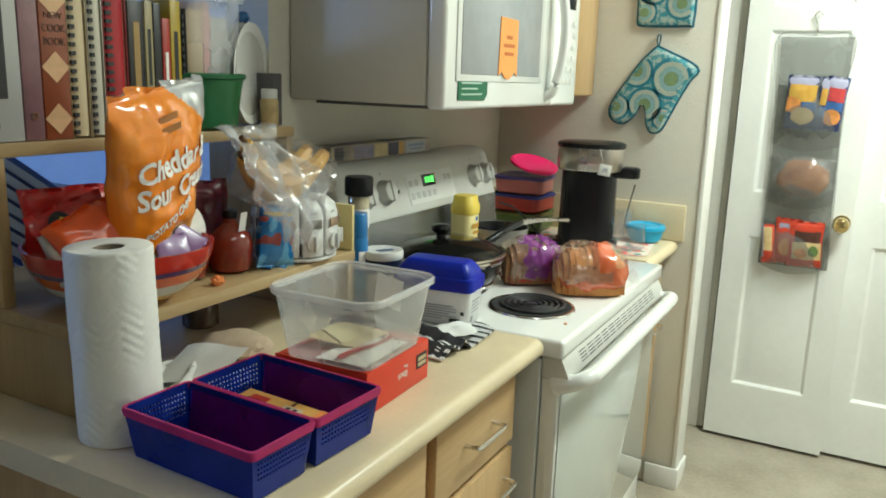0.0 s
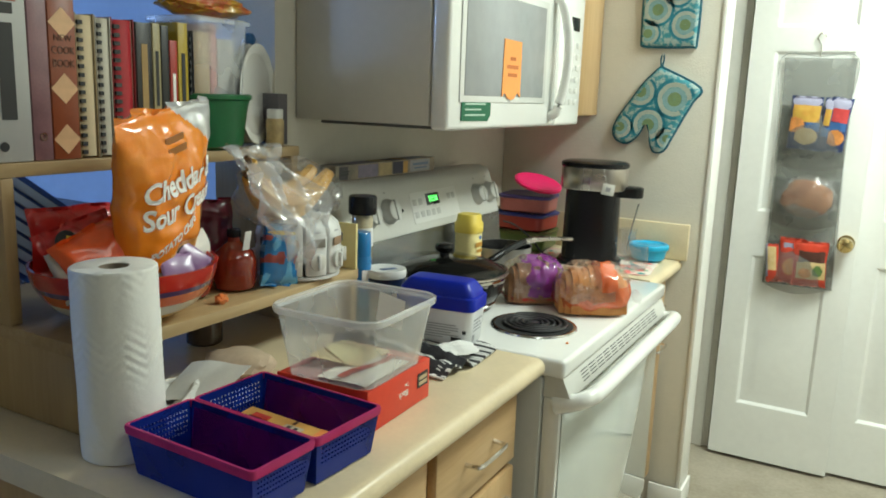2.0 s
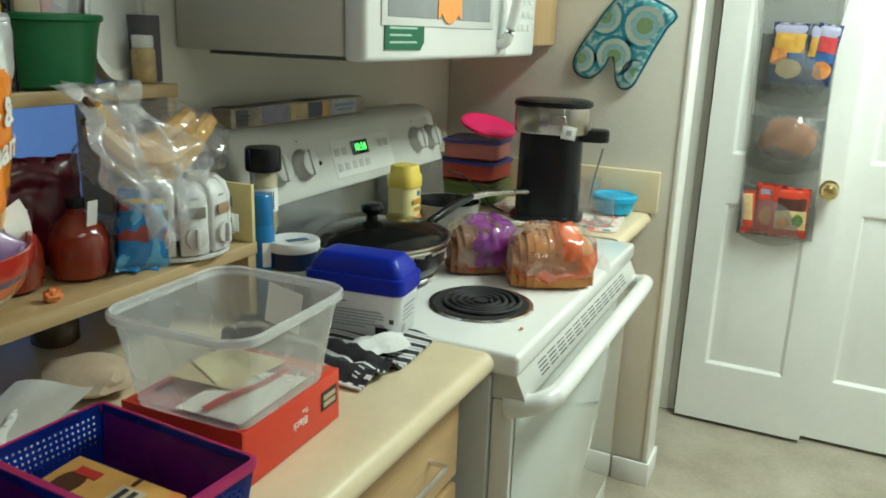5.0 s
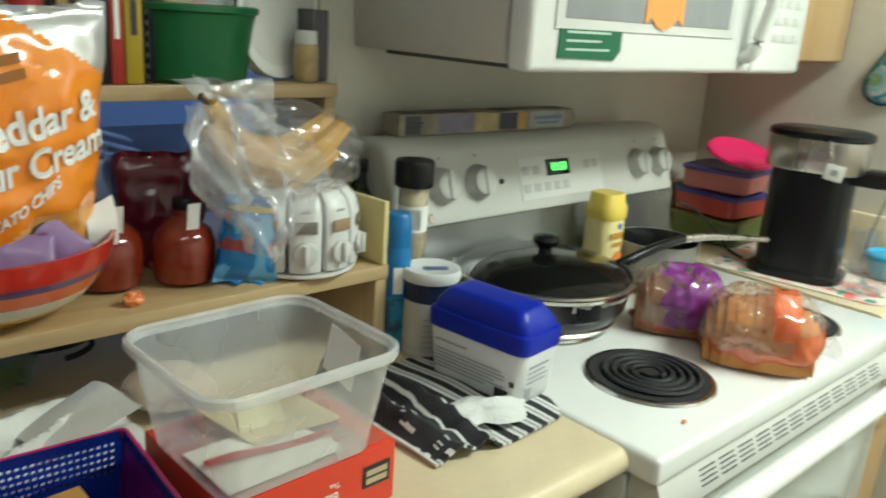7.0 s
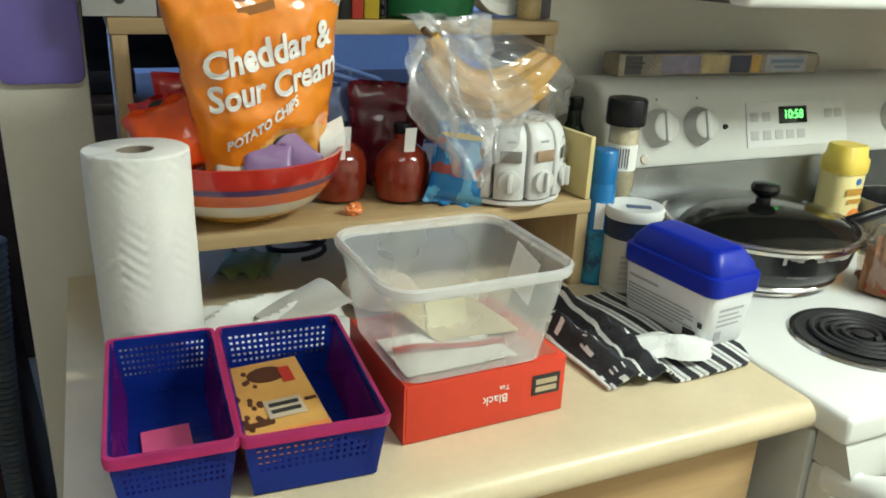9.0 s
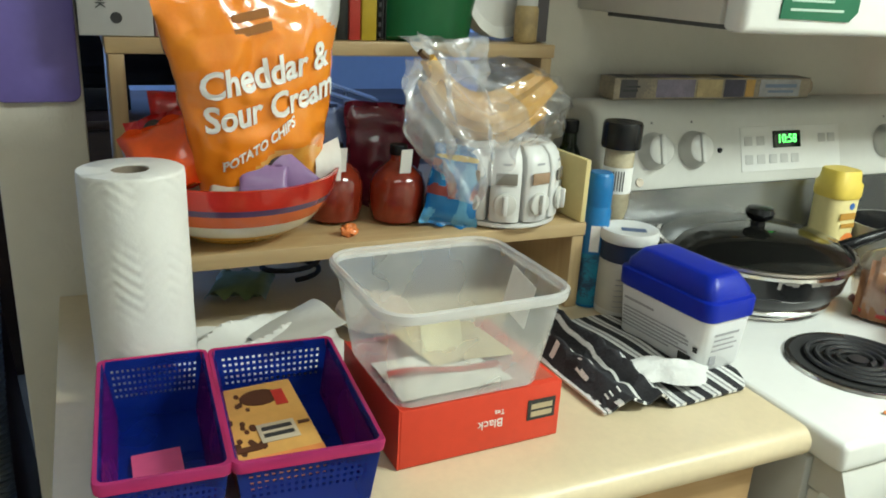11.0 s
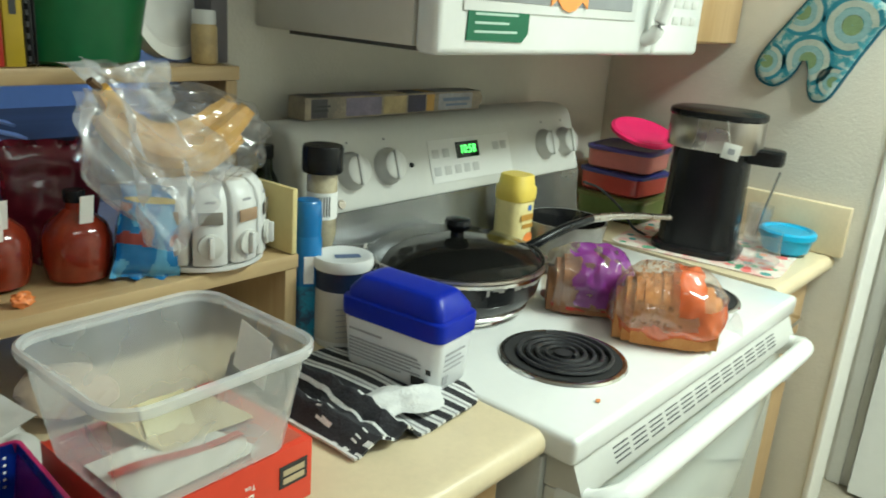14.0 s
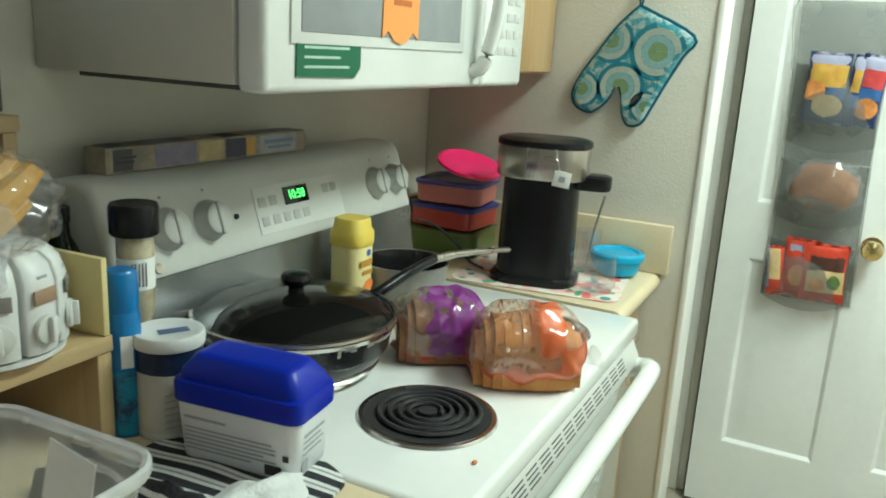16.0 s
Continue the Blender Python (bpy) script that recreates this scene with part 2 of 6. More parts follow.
def facing(x, y, z, normal="x", roll=0):
    """A pose whose x-y plane faces +x, -y, +y or up, with its y axis upward (or towards -x when facing up)."""
    base = {"x": pose(0, 0, 0, 90, 0, 90), "-y": pose(0, 0, 0, 90, 0, 0), "y": pose(0, 0, 0, 90, 0, 180), "z": pose(0, 0, 0, 0, 0, 90)}[normal]
    return Matrix.Translation((x, y, z)) @ base @ pose(0, 0, 0, 0, 0, roll)

# ---- the room ----
ZC = 0.838          # counter top
WALL_Y = 1.146      # end wall's face
OPEN_L, OPEN_R = -0.733, -0.035   # the pass-through in the back wall


def structure(name, bm, material, label, category="wall", smooth=30):
    return solid(name, bm, material, label, category, kind="structure", smooth=smooth)


structure("floor", box(-4.2, 3.2, -3.2, 3.0, -0.1, 0.0), FLOOR, "mottled beige sheet vinyl floor", "floor")
structure("ceiling", box(-4.2, 3.2, -3.2, 3.0, 2.44, 2.54), CEIL, "white textured ceiling", "ceiling")
structure("wall_west", box(-0.12, 0.0, OPEN_R, 1.256, 0.0, 2.438), WALL, "beige painted wall behind the range")
structure("wall_stub", box(-0.12, 0.0, -0.847, OPEN_L, 0.0, 2.438, 0.004), WALL, "narrow beige wall end beside the pass-through")
structure("wall_header", box(-0.118, -0.002, OPEN_L, OPEN_R, 2.1, 2.436), WALL, "beige wall over the pass-through")
structure("wall_header_doorway", box(-0.118, -0.002, -1.75, -0.847, 2.08, 2.436), WALL, "beige wall over the doorway")
structure("wall_west_far", box(-0.12, 0.0, -3.2, -1.75, 0.0, 2.438), WALL, "beige painted wall beside the doorway")
structure("wall_under_opening", box(-0.118, -0.002, OPEN_L, OPEN_R, 0.0, ZC - 0.045), WALL, "beige half wall under the pass-through")
structure("wall_north", box(0.0, 0.69, WALL_Y, 1.256, 0.0, 2.438, 0.006), WALL, "beige end wall beside the counter")
structure("wall_hall", box(-0.12, 3.2, 1.74, 1.86, 0.0, 2.438), WALL, "beige hall wall around the closet doors")
structure("wall_hall_end", box(-0.12, 0.0, 1.258, 1.738, 0.0, 2.438), WALL, "beige wall at the end of the hall")
structure("wall_east", box(2.55, 2.67, -3.2, 1.74, 0.0, 2.438), WALL, "beige kitchen wall")
structure("wall_south", box(0.0, 2.55, -3.2, -3.08, 0.0, 2.438), WALL, "beige kitchen wall")
# the bluish wall colour carries part of the dining room's blue light
DINING = mat("dining_wall_blue_lit", (0.44, 0.49, 0.57), 0.8, var=0.05, scale=2, bump=0.2, bscale=120)
structure("wall_dining_far", box(-3.4, -3.3, -3.2, 3.0, 0.0, 2.438), DINING, "pale wall of the dining room, tinted with its blue light")
structure("wall_dining_side", box(-3.3, -0.12, 1.3, 1.4, 0.0, 2.438), DINING, "pale side wall of the dining room, tinted with its blue light")
structure("wall_dining_south", box(-3.3, -0.12, -3.2, -3.1, 0.0, 2.438), DINING, "pale side wall of the dining room, tinted with its blue light")

# corner bead, baseboard and casing at the end wall and the hall
structure("trim_corner", box(0.688, 0.702, WALL_Y - 0.006, 1.262, 0.0, 2.437, 0.003), WHITE_TRIM, "white corner trim of the end wall", "trim")
bm = box(0.60, 0.712, WALL_Y - 0.014, WALL_Y - 0.0065, 0.0, 0.075, 0.003)
box(0.7025, 0.712, WALL_Y - 0.006, 1.262, 0.0, 0.075, 0.003, bm=bm)
structure("baseboard", bm, WHITE_TRIM, "white painted baseboard round the wall's end", "baseboard")


def casing(name, x0, x1):
    b = box(x0, x1, 1.704, 1.7395, 0.0, 2.15, 0.004)
    box(x0 + 0.012, x1 - 0.022, 1.694, 1.7045, 0.0, 2.15, 0.004, bm=b)
    return structure(name, b, WHITE_TRIM, "white moulded door casing", "trim")


casing("trim_door_left", 0.615, 0.69)
structure("trim_door_head", box(0.69, 1.53, 1.694, 1.7395, 2.07, 2.15, 0.004), WHITE_TRIM, "white moulded door casing", "trim")
casing("trim_door_right", 1.53, 1.605)


def panel_door(name, x0, x1, y0, label):
    """A moulded leaf with three sunk panels, seen from -y."""
    a, b, rows = x0 + 0.078, x1 - 0.078, ((0.222, 0.795), (0.95, 1.515), (1.59, 1.93))
    bm = box(x0, x1, y0 + 0.011, y0 + 0.034, 0.014, 2.05, 0.002)
    for r in ((x0, a, 0.014, 2.05), (b, x1, 0.014, 2.05)):
        box(r[0], r[1], y0, y0 + 0.012, r[2], r[3], bm=bm)
    edges = [0.014] + [z for row in rows for z in row] + [2.05]
    for z0, z1 in zip(edges[::2], edges[1::2]):
        box(a, b, y0, y0 + 0.012, z0, z1, bm=bm)
    d = structure(name, bm, DOOR_PAINT, label, "door")
    for z0, z1 in rows:
        loops = [[(x, y0 + dep, z) for x, z in ((a + q, z0 + q), (b - q, z0 + q), (b - q, z1 - q), (a + q, z1 - q))]
                 for q, dep in ((-0.001, 0.0005), (0.004, 0.001), (0.014, 0.0095), (0.022, 0.0095), (0.060, 0.003), (0.064, 0.0026))]
        part("panel", loft(loops, cap0=False), DOOR_PAINT, d, smooth=25)
    return d


door_l = panel_door("door_1", 0.70, 1.112, 1.65, "white panelled closet door with a brass knob and hanging mesh pockets")
panel_door("door_2", 1.10, 1.525, 1.69, "white panelled closet door behind its neighbour")
kb = lathe([(0, 0.0), (0.028, 0.0), (0.028, 0.006), (0.012, 0.010), (0.011, 0.028), (0.022, 0.036), (0.027, 0.05), (0.024, 0.062), (0.012, 0.068), (0, 0.069)], 24)
part("door_knob", kb, BRASS, door_l, "round polished brass knob", m=pose(1.078, 1.649, 0.872, 90))

# ---- counters and base cabinets ----


def counter(name, y0, y1, x0, label):
    t = thing(name, label, "countertop")
    slab = [(x0, ZC - 0.038), (0.600, ZC - 0.038), (0.600, ZC), (x0, ZC)]
    part("top", loft([[(x, y, z) for x, z in slab] for y in (y0, y1)]), LAMINATE, t)
    edge = [(0.600, ZC - 0.038), (0.628, ZC - 0.036)]
    edge += [(0.622 + 0.018 * math.cos(a), ZC - 0.019 + 0.019 * math.sin(a)) for a in [radians(k) for k in (-60, -30, 0, 25, 50, 70, 90)]]
    part("rolled_edge", loft([[(x, y, z) for x, z in edge + [(0.600, ZC)]] for y in (y0, y1)]), LAMINATE, t, "rounded front edge")
    return t


counter("countertop", -0.79, -0.008, -0.30, "cream laminate countertop with a rounded front edge")
counter("countertop", 0.792, WALL_Y - 0.002, 0.002, "cream laminate countertop between the range and the wall")
solid("backsplash", box(0.024, 0.655, WALL_Y - 0.022, WALL_Y - 0.001, ZC + 0.001, 0.953, 0.003), LAMINATE,
      "cream laminate upstand along the end wall", "backsplash")
solid("backsplash", box(0.002, 0.022, 0.792, WALL_Y - 0.001, ZC + 0.001, 0.953, 0.003), LAMINATE, "cream laminate upstand behind the counter", "backsplash")


def bar_handle(parent, x, y0, y1, z):
    """A bent chrome bar pull."""
    pts = smooth_path([(x, y0, z), (x + 0.018, y0 + 0.001, z), (x + 0.027, y0 + 0.012, z), (x + 0.027, y1 - 0.012, z), (x + 0.018, y1 - 0.001, z), (x, y1, z)], 5)
    return part("handle", tube(pts, 0.0042, 8), CHROME, parent, "bent chrome bar handle")


def base_unit(y0, y1, label, z_split=0.635, drawer=True):
    c = thing("base_cabinet", label, "cabinet", pose(0, 0, 0))
    part("body", box(0.03, 0.583, y0 + 0.001, y1 - 0.001, 0.1, ZC - 0.04, 0.001), MAPLE_Z, c)
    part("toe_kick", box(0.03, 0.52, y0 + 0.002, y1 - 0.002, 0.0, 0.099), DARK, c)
    if drawer:
        dr = part("drawer_front", box(0.584, 0.603, y0 + 0.014, y1 - 0.014, z_split + 0.008, ZC - 0.05, 0.004), MAPLE_Y, c)
        ym = (y0 + y1) / 2
        bar_handle(dr, 0.603, ym - 0.055, ym + 0.055, (z_split + ZC - 0.042) / 2)
    do = part("door", box(0.584, 0.603, y0 + 0.014, y1 - 0.014, 0.115, (z_split if drawer else ZC - 0.05) - 0.006, 0.004), MAPLE_Z, c)
    bar_handle(do, 0.603, y1 - 0.15, y1 - 0.05, z_split - 0.06)
    return c


base_unit(-0.775, -0.372, "maple base cabinet with a drawer over a door")
base_unit(-0.370, -0.032, "maple base cabinet with a drawer and chrome pull beside the range")
base_unit(0.798, WALL_Y - 0.018, "narrow maple base cabinet between range and wall", 0.635)

# ---- wall cabinet ----
wc = thing("wall_cabinet", "maple wall cabinet beside the microwave", "cabinet")
part("body", box(0.003, 0.308, 0.812, WALL_Y - 0.002, 1.272, 2.1, 0.002), MAPLE_Z, wc)
part("door", box(0.309, 0.328, 0.816, WALL_Y - 0.006, 1.276, 2.096, 0.004), MAPLE_Z, wc)

# ---- range ----
YR0, YR1 = 0.0, 0.782
rng = thing("range", "white freestanding electric coil range with a lidded pan on it", "range")
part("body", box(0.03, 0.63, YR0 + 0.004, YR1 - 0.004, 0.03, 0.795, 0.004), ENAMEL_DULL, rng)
part("cooktop", box(0.04, 0.676, YR0, YR1, 0.800, ZC, 0.009, 3), ENAMEL, rng)
# oven door, its glass, the vent strip over it and the drawer under it
od = part("oven_door", box(0.631, 0.668, YR0 + 0.012, YR1 - 0.012, 0.225, 0.755, 0.006), ENAMEL, rng)
part("window", box(0.6685, 0.671, YR0 + 0.02, YR1 - 0.02, 0.232, 0.735, 0.001), OVEN_GLASS, od, "white glass oven front")
pts = smooth_path([(0.655, 0.026, 0.742), (0.694, 0.027, 0.752), (0.715, 0.046, 0.760), (0.722, 0.10, 0.762), (0.723, YR1 * 0.5, 0.763), (0.722, YR1 - 0.10, 0.762),
                   (0.714, YR1 - 0.046, 0.760), (0.694, YR1 - 0.027, 0.752), (0.655, YR1 - 0.026, 0.742)], 6)
part("handle", tube(pts, lambda q: 0.017 + 0.006 * max(0, abs(2 * q - 1) - 0.75) * 4, 14), ENAMEL, od, "thick white tubular oven handle")
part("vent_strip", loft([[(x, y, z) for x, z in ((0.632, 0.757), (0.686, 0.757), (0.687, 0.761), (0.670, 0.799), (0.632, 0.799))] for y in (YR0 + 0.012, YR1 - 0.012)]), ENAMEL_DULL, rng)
VENT_DARK = mat("vent_shadow", (0.10, 0.10, 0.10), 0.8, var=0.1)
for k in range(12):
    for q in range(4):
        b = box(-0.0010, 0.0010, 0.10 + k * 0.049, 0.10 + k * 0.049 + 0.038, 0.0, 0.0008)
        part("vent_slot", b, VENT_DARK, rng, m=pose(0.6800 - 0.00268 * (q - 1), 0, 0.7767 + 0.006 * (q - 1), 0, 65.9, 0), smooth=0)
part("storage_drawer", box(0.631, 0.664, YR0 + 0.012, YR1 - 0.012, 0.05, 0.218, 0.006), ENAMEL, rng)
# backguard: sloping control panel over a grey strip
prof = [(0.045, 0.838), (0.150, 0.838), (0.150, 0.90), (0.148, 0.982), (0.162, 0.988), (0.163, 0.993), (0.128, 1.100), (0.116, 1.116), (0.092, 1.123), (0.045, 1.120)]
b = loft([[(x, y, z) for x, z in prof] for y in (YR0 + 0.008, YR1 + 0.004)])
bmesh.ops.recalc_face_normals(b, faces=b.faces)
caps = [e for e in b.edges if e.calc_face_angle(0) > 1.3 and abs(e.verts[0].co.y - e.verts[1].co.y) < 1e-4 and min(v.co.z for v in e.verts) > 0.985]
bmesh.ops.bevel(b, geom=caps, offset=0.012, segments=3, affect="EDGES", profile=0.5)
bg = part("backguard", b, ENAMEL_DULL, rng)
strip = [(0.1505, 0.8385), (0.182, 0.8385), (0.180, 0.862), (0.166, 0.930), (0.162, 0.9865), (0.1505, 0.9865)]
part("splash_strip", loft([[(x, y, z) for x, z in strip] for y in (0.010, YR1 + 0.002)]), SPLASH_GREY, rng, "grey metal strip under the control panel")
SLOPE = math.degrees(math.atan2(0.035, 0.107))


def on_panel(y, s):
    """A pose on the control panel: y along it, s metres up its slope; local z points out."""
    d = Vector((-0.035, 0, 0.107)).normalized()
    p = Vector((0.1633, y, 0.993)) + d * s
    return Matrix.Translation(p) @ Matrix.Rotation(radians(-SLOPE), 4, "Y") @ pose(0, 0, 0, 90, 0, 90)


KNOB = mat("knob_plastic", (0.58, 0.575, 0.54), 0.35, var=0.03)
PRINT = mat("grey_print", (0.22, 0.22, 0.22), 0.6)
for y in (0.114, 0.197, 0.662, 0.736):
    k = part("control_knob", lathe([(0, 0), (0.031, 0.0), (0.031, 0.004), (0.027, 0.009), (0.024, 0.022), (0.020, 0.025), (0, 0.025)], 28), KNOB, bg, m=on_panel(y, 0.058))
    part("grip", box(-0.005, 0.005, -0.025, 0.025, 0.012, 0.029, 0.003), KNOB, k)
    part("dial_mark", box(-0.002, 0.002, 0.044, 0.048, 0.0, 0.0006), PRINT, bg, m=on_panel(y, 0.058), smooth=0)
part("indicator_light", lathe([(0, 0), (0.005, 0), (0.004, 0.003), (0, 0.0035)], 12), BLACK, bg, m=on_panel(0.254, 0.054))
part("keypad", box(-0.119, 0.119, -0.039, 0.039, 0.0, 0.0012, 0.0005), mat("keypad_film", (0.70, 0.70, 0.67), 0.3, var=0.02), bg, "pale control keypad with a green clock", m=on_panel(0.420, 0.053))
KEY = mat("key_grey", (0.50, 0.50, 0.48), 0.4)
for kx, ky in [(-0.102, 0.014), (-0.074, 0.014), (-0.102, -0.018), (-0.074, -0.018), (-0.046, -0.018), (-0.020, -0.018), (0.006, -0.018), (0.074, 0.016), (0.098, 0.016)]:
    part("key", box(kx - 0.009, kx + 0.009, ky - 0.008, ky + 0.008, 0.0012, 0.0022, 0.0006), KEY, bg, m=on_panel(0.420, 0.053))
part("clock_window", box(-0.045, 0.021, 0.001, 0.031, 0.0012, 0.0026, 0.0005), mat("clock_black", (0.006, 0.014, 0.008), 0.15), bg, m=on_panel(0.420, 0.053))
letters("10:58", 0.022, mat("green_digits", (0.12, 1.0, 0.15), 0.4, emit=3.0), bg, on_panel(0.420, 0.053) @ pose(-0.012, 0.016, 0.0034), "clock_digits", 0.0002, squeeze=0.95, label="glowing green clock digits")
part("badge", lathe([(0, 0), (0.008, 0), (0.007, 0.002), (0, 0.002)], 20), STEEL, bg, m=on_panel(0.082, 0.008))
COIL = mat("coil_black", (0.035, 0.035, 0.037), 0.38, var=0.25, scale=30)
for cx, cy, r in ((0.533, 0.188, 0.079), (0.285, 0.222, 0.092), (0.535, 0.60, 0.079), (0.285, 0.585, 0.092)):
    pan = part("drip_bowl", lathe([(r + 0.016, ZC + 0.0005), (r + 0.014, ZC + 0.004), (r + 0.006, ZC + 0.0045), (r, ZC + 0.001), (r * 0.7, ZC - 0.006 + 0.0075), (0, ZC + 0.001)], 40, cx=cx, cy=cy),
               CHROME, rng, "chrome-rimmed burner bowl")
    part("bowl_liner", lathe([(r + 0.007, ZC + 0.0047), (r * 0.6, ZC + 0.003), (0, ZC + 0.003)], 36, cx=cx, cy=cy), BLACK_MATT, pan)
    turns = 4.4
    pts = [(cx + (0.018 + (r - 0.022) * k / 150) * math.cos(turns * 2 * math.pi * k / 150), cy + (0.018 + (r - 0.022) * k / 150) * math.sin(turns * 2 * math.pi * k / 150), ZC + 0.0078) for k in range(151)]
    part("coil", tube(pts, 0.0035, 6), COIL, pan, "black spiral heating coil")
    part("coil_cap", lathe([(0, ZC + 0.009), (0.013, ZC + 0.009), (0.012, ZC + 0.004)], 16, cx=cx, cy=cy), COIL, pan)

# ---- microwave over the range ----
mw = thing("microwave", "white over-the-range microwave with notes stuck to its door", "microwave")
part("case", box(0.003, 0.342, 0.03, 0.802, 1.262, 1.66, 0.004), CASE_GREY, mw, "grey painted steel case")
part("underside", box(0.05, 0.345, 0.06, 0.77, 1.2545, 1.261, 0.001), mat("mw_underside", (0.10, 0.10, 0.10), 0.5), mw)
md = part("door", box(0.344, 0.386, 0.03, 0.615, 1.254, 1.60, 0.010, 3), ENAMEL, mw)
part("window_frame", box(0.3862, 0.389, 0.075, 0.53, 1.312, 1.555, 0.001), ENAMEL, md)
part("window", box(0.3862, 0.3905, 0.093, 0.512, 1.326, 1.54, 0.001), mat("mw_window", (0.34, 0.35, 0.36), 0.16, var=0.04, scale=30), md, "grey mesh microwave window")
part("control_panel", box(0.344, 0.386, 0.617, 0.802, 1.254, 1.60, 0.010, 3), ENAMEL, mw)
part("display", box(0.3862, 0.388, 0.70, 0.76, 1.505, 1.54, 0.001), BLACK, mw)
for r in range(6):
    for c in range(3):
        part("button", box(0.3862, 0.3872, 0.675 + c * 0.036, 0.70 + c * 0.036, 1.31 + r * 0.03, 1.325 + r * 0.03, 0.0004), KNOB, mw)
pts = smooth_path([(0.384, 0.575, 1.575), (0.405, 0.578, 1.56), (0.420, 0.585, 1.50), (0.425, 0.588, 1.43), (0.420, 0.585, 1.36), (0.405, 0.578, 1.295), (0.384, 0.575, 1.28)], 6)
part("handle", tube(pts, 0.0125, 10), ENAMEL, md, "curved white door handle")
gr = part("vent_grille", box(0.344, 0.378, 0.03, 0.802, 1.602, 1.66, 0.004), ENAMEL_DULL, mw)
for k in range(4):
    part("vent_slot", box(0.3782, 0.380, 0.05, 0.78, 1.611 + k * 0.012, 1.6155 + k * 0.012), BLACK_MATT, gr, smooth=0)
nb = prism([(0.085, 1.274), (0.208, 1.272), (0.222, 1.285), (0.222, 1.332), (0.210, 1.342), (0.087, 1.348)], 0.3868, 0.3885, "x")
nt = part("green_note", nb, mat("green_card", (0.01, 0.13, 0.06), 0.5, var=0.06), mw, "green printed safety card")
INK = mat("pale_print", (0.45, 0.6, 0.5), 0.6)
for k in range(5):
    part("text_bar", box(0.3886, 0.3889, 0.10, 0.195 - 0.02 * (k % 2), 1.284 + k * 0.0115, 1.2872 + k * 0.0115), INK, nt, smooth=0)
ob_ = [(0.268, 1.325), (0.283, 1.335), (0.30, 1.322), (0.318, 1.318), (0.335, 1.322), (0.352, 1.335), (0.368, 1.325), (0.366, 1.45), (0.272, 1.452)]
on = part("orange_note", prism(ob_, 0.3908, 0.3925, "x"), mat("orange_paper", (0.95, 0.36, 0.10), 0.7, var=0.05), mw, "orange paper note")
ORINK = mat("orange_print", (0.55, 0.16, 0.04), 0.7)
for k, (a, c) in enumerate(((0.295, 0.345), (0.288, 0.35), (0.305, 0.335))):
    part("text_bar", box(0.3926, 0.3929, a, c, 1.37 + k * 0.018, 1.378 + k * 0.018), ORINK, on, smooth=0)

# ---- stepped shelf in the pass-through ----
su = thing("shelf_unit", "pale pine stepped shelf standing in the pass-through", "shelf")
ZM, ZT = 0.973, 1.209
for y in (-0.700, -0.097):
    b = box(-0.14, 0.25, y, y + 0.020, ZC + 0.001, ZM - 0.0205, 0.0015)
    part("lower_side", b, PINE_Z, su)
part("middle_shelf", box(-0.14, 0.252, -0.702, -0.076, ZM - 0.020, ZM, 0.0015), PINE_Y, su)
for y in (-0.701, -0.074):
    part("upper_side", box(-0.14, 0.078, y, y + 0.019, ZM + 0.0005, ZT - 0.0205, 0.0015), PINE_Z, su)
part("top_shelf", box(-0.14, 0.08, -0.704, -0.052, ZT - 0.020, ZT, 0.0015), PINE_Y, su)

# ---- soft shapes ----


def pillow(w, h, d, seed=0, nu=22, nv=26, wr=0.004, crimp=0.10, pinch=0.0, bm=None, bulge=0.0, taper=0.0):
    """A filled bag: x across, y up from 0, z out. Flat crimped ends at the bottom and top."""
    out = bm or bmesh.new()
    off = Vector((seed * 3.1, seed * 1.7, seed))

    def pt(i, j, side):
        u, v = 2 * i / nu - 1, j / nv
        vv = min(max((v - crimp * 0.5) / (1 - crimp), 0), 1)
        t = d * 0.5 * (max(0, 1 - abs(u) ** 2.6) ** 0.55) * (max(0, math.sin(math.pi * vv)) ** 0.42)
        t *= 1 + bulge * (0.5 - v)
        x = u * w / 2 * (1 - pinch * (1 - math.sin(math.pi * vv)) - 0.05 * math.sin(math.pi * vv))
        x *= 1 + taper * (v - 0.45)
        p = Vector((x, v * h, side * t))
        n = noise.noise_vector(Vector((x * 18, v * h * 18, side * 2)) + off) * wr + noise.noise_vector(Vector((x * 45, v * h * 45, side * 5)) + off) * wr * 0.5
        edge = 1 if 0 < i < nu and 0 < j < nv else 0
        p += Vector((n.x * 0.5, n.y * 0.5, n.z * edge * (0.3 + 1.2 * t / max(d, 1e-6)) * (1 if side > 0 else 1)))
        if not edge:
            p.z = wr * 1.2 * math.sin(9 * u + seed)
        return p
    fr = {}
    for side in (1, -1):
        for i in range(nu + 1):
            for j in range(nv + 1):
                edge = i in (0, nu) or j in (0, nv)
                if side == -1 and edge:
                    fr[i, j, -1] = fr[i, j, 1]
                else:
                    fr[i, j, side] = out.verts.new(pt(i, j, 1 if edge else side))
    for side in (1, -1):
        for i in range(nu):
            for j in range(nv):
                q = [fr[i, j, side], fr[i + 1, j, side], fr[i + 1, j + 1, side], fr[i, j + 1, side]]
                out.faces.new(q if side > 0 else q[::-1])
    return out


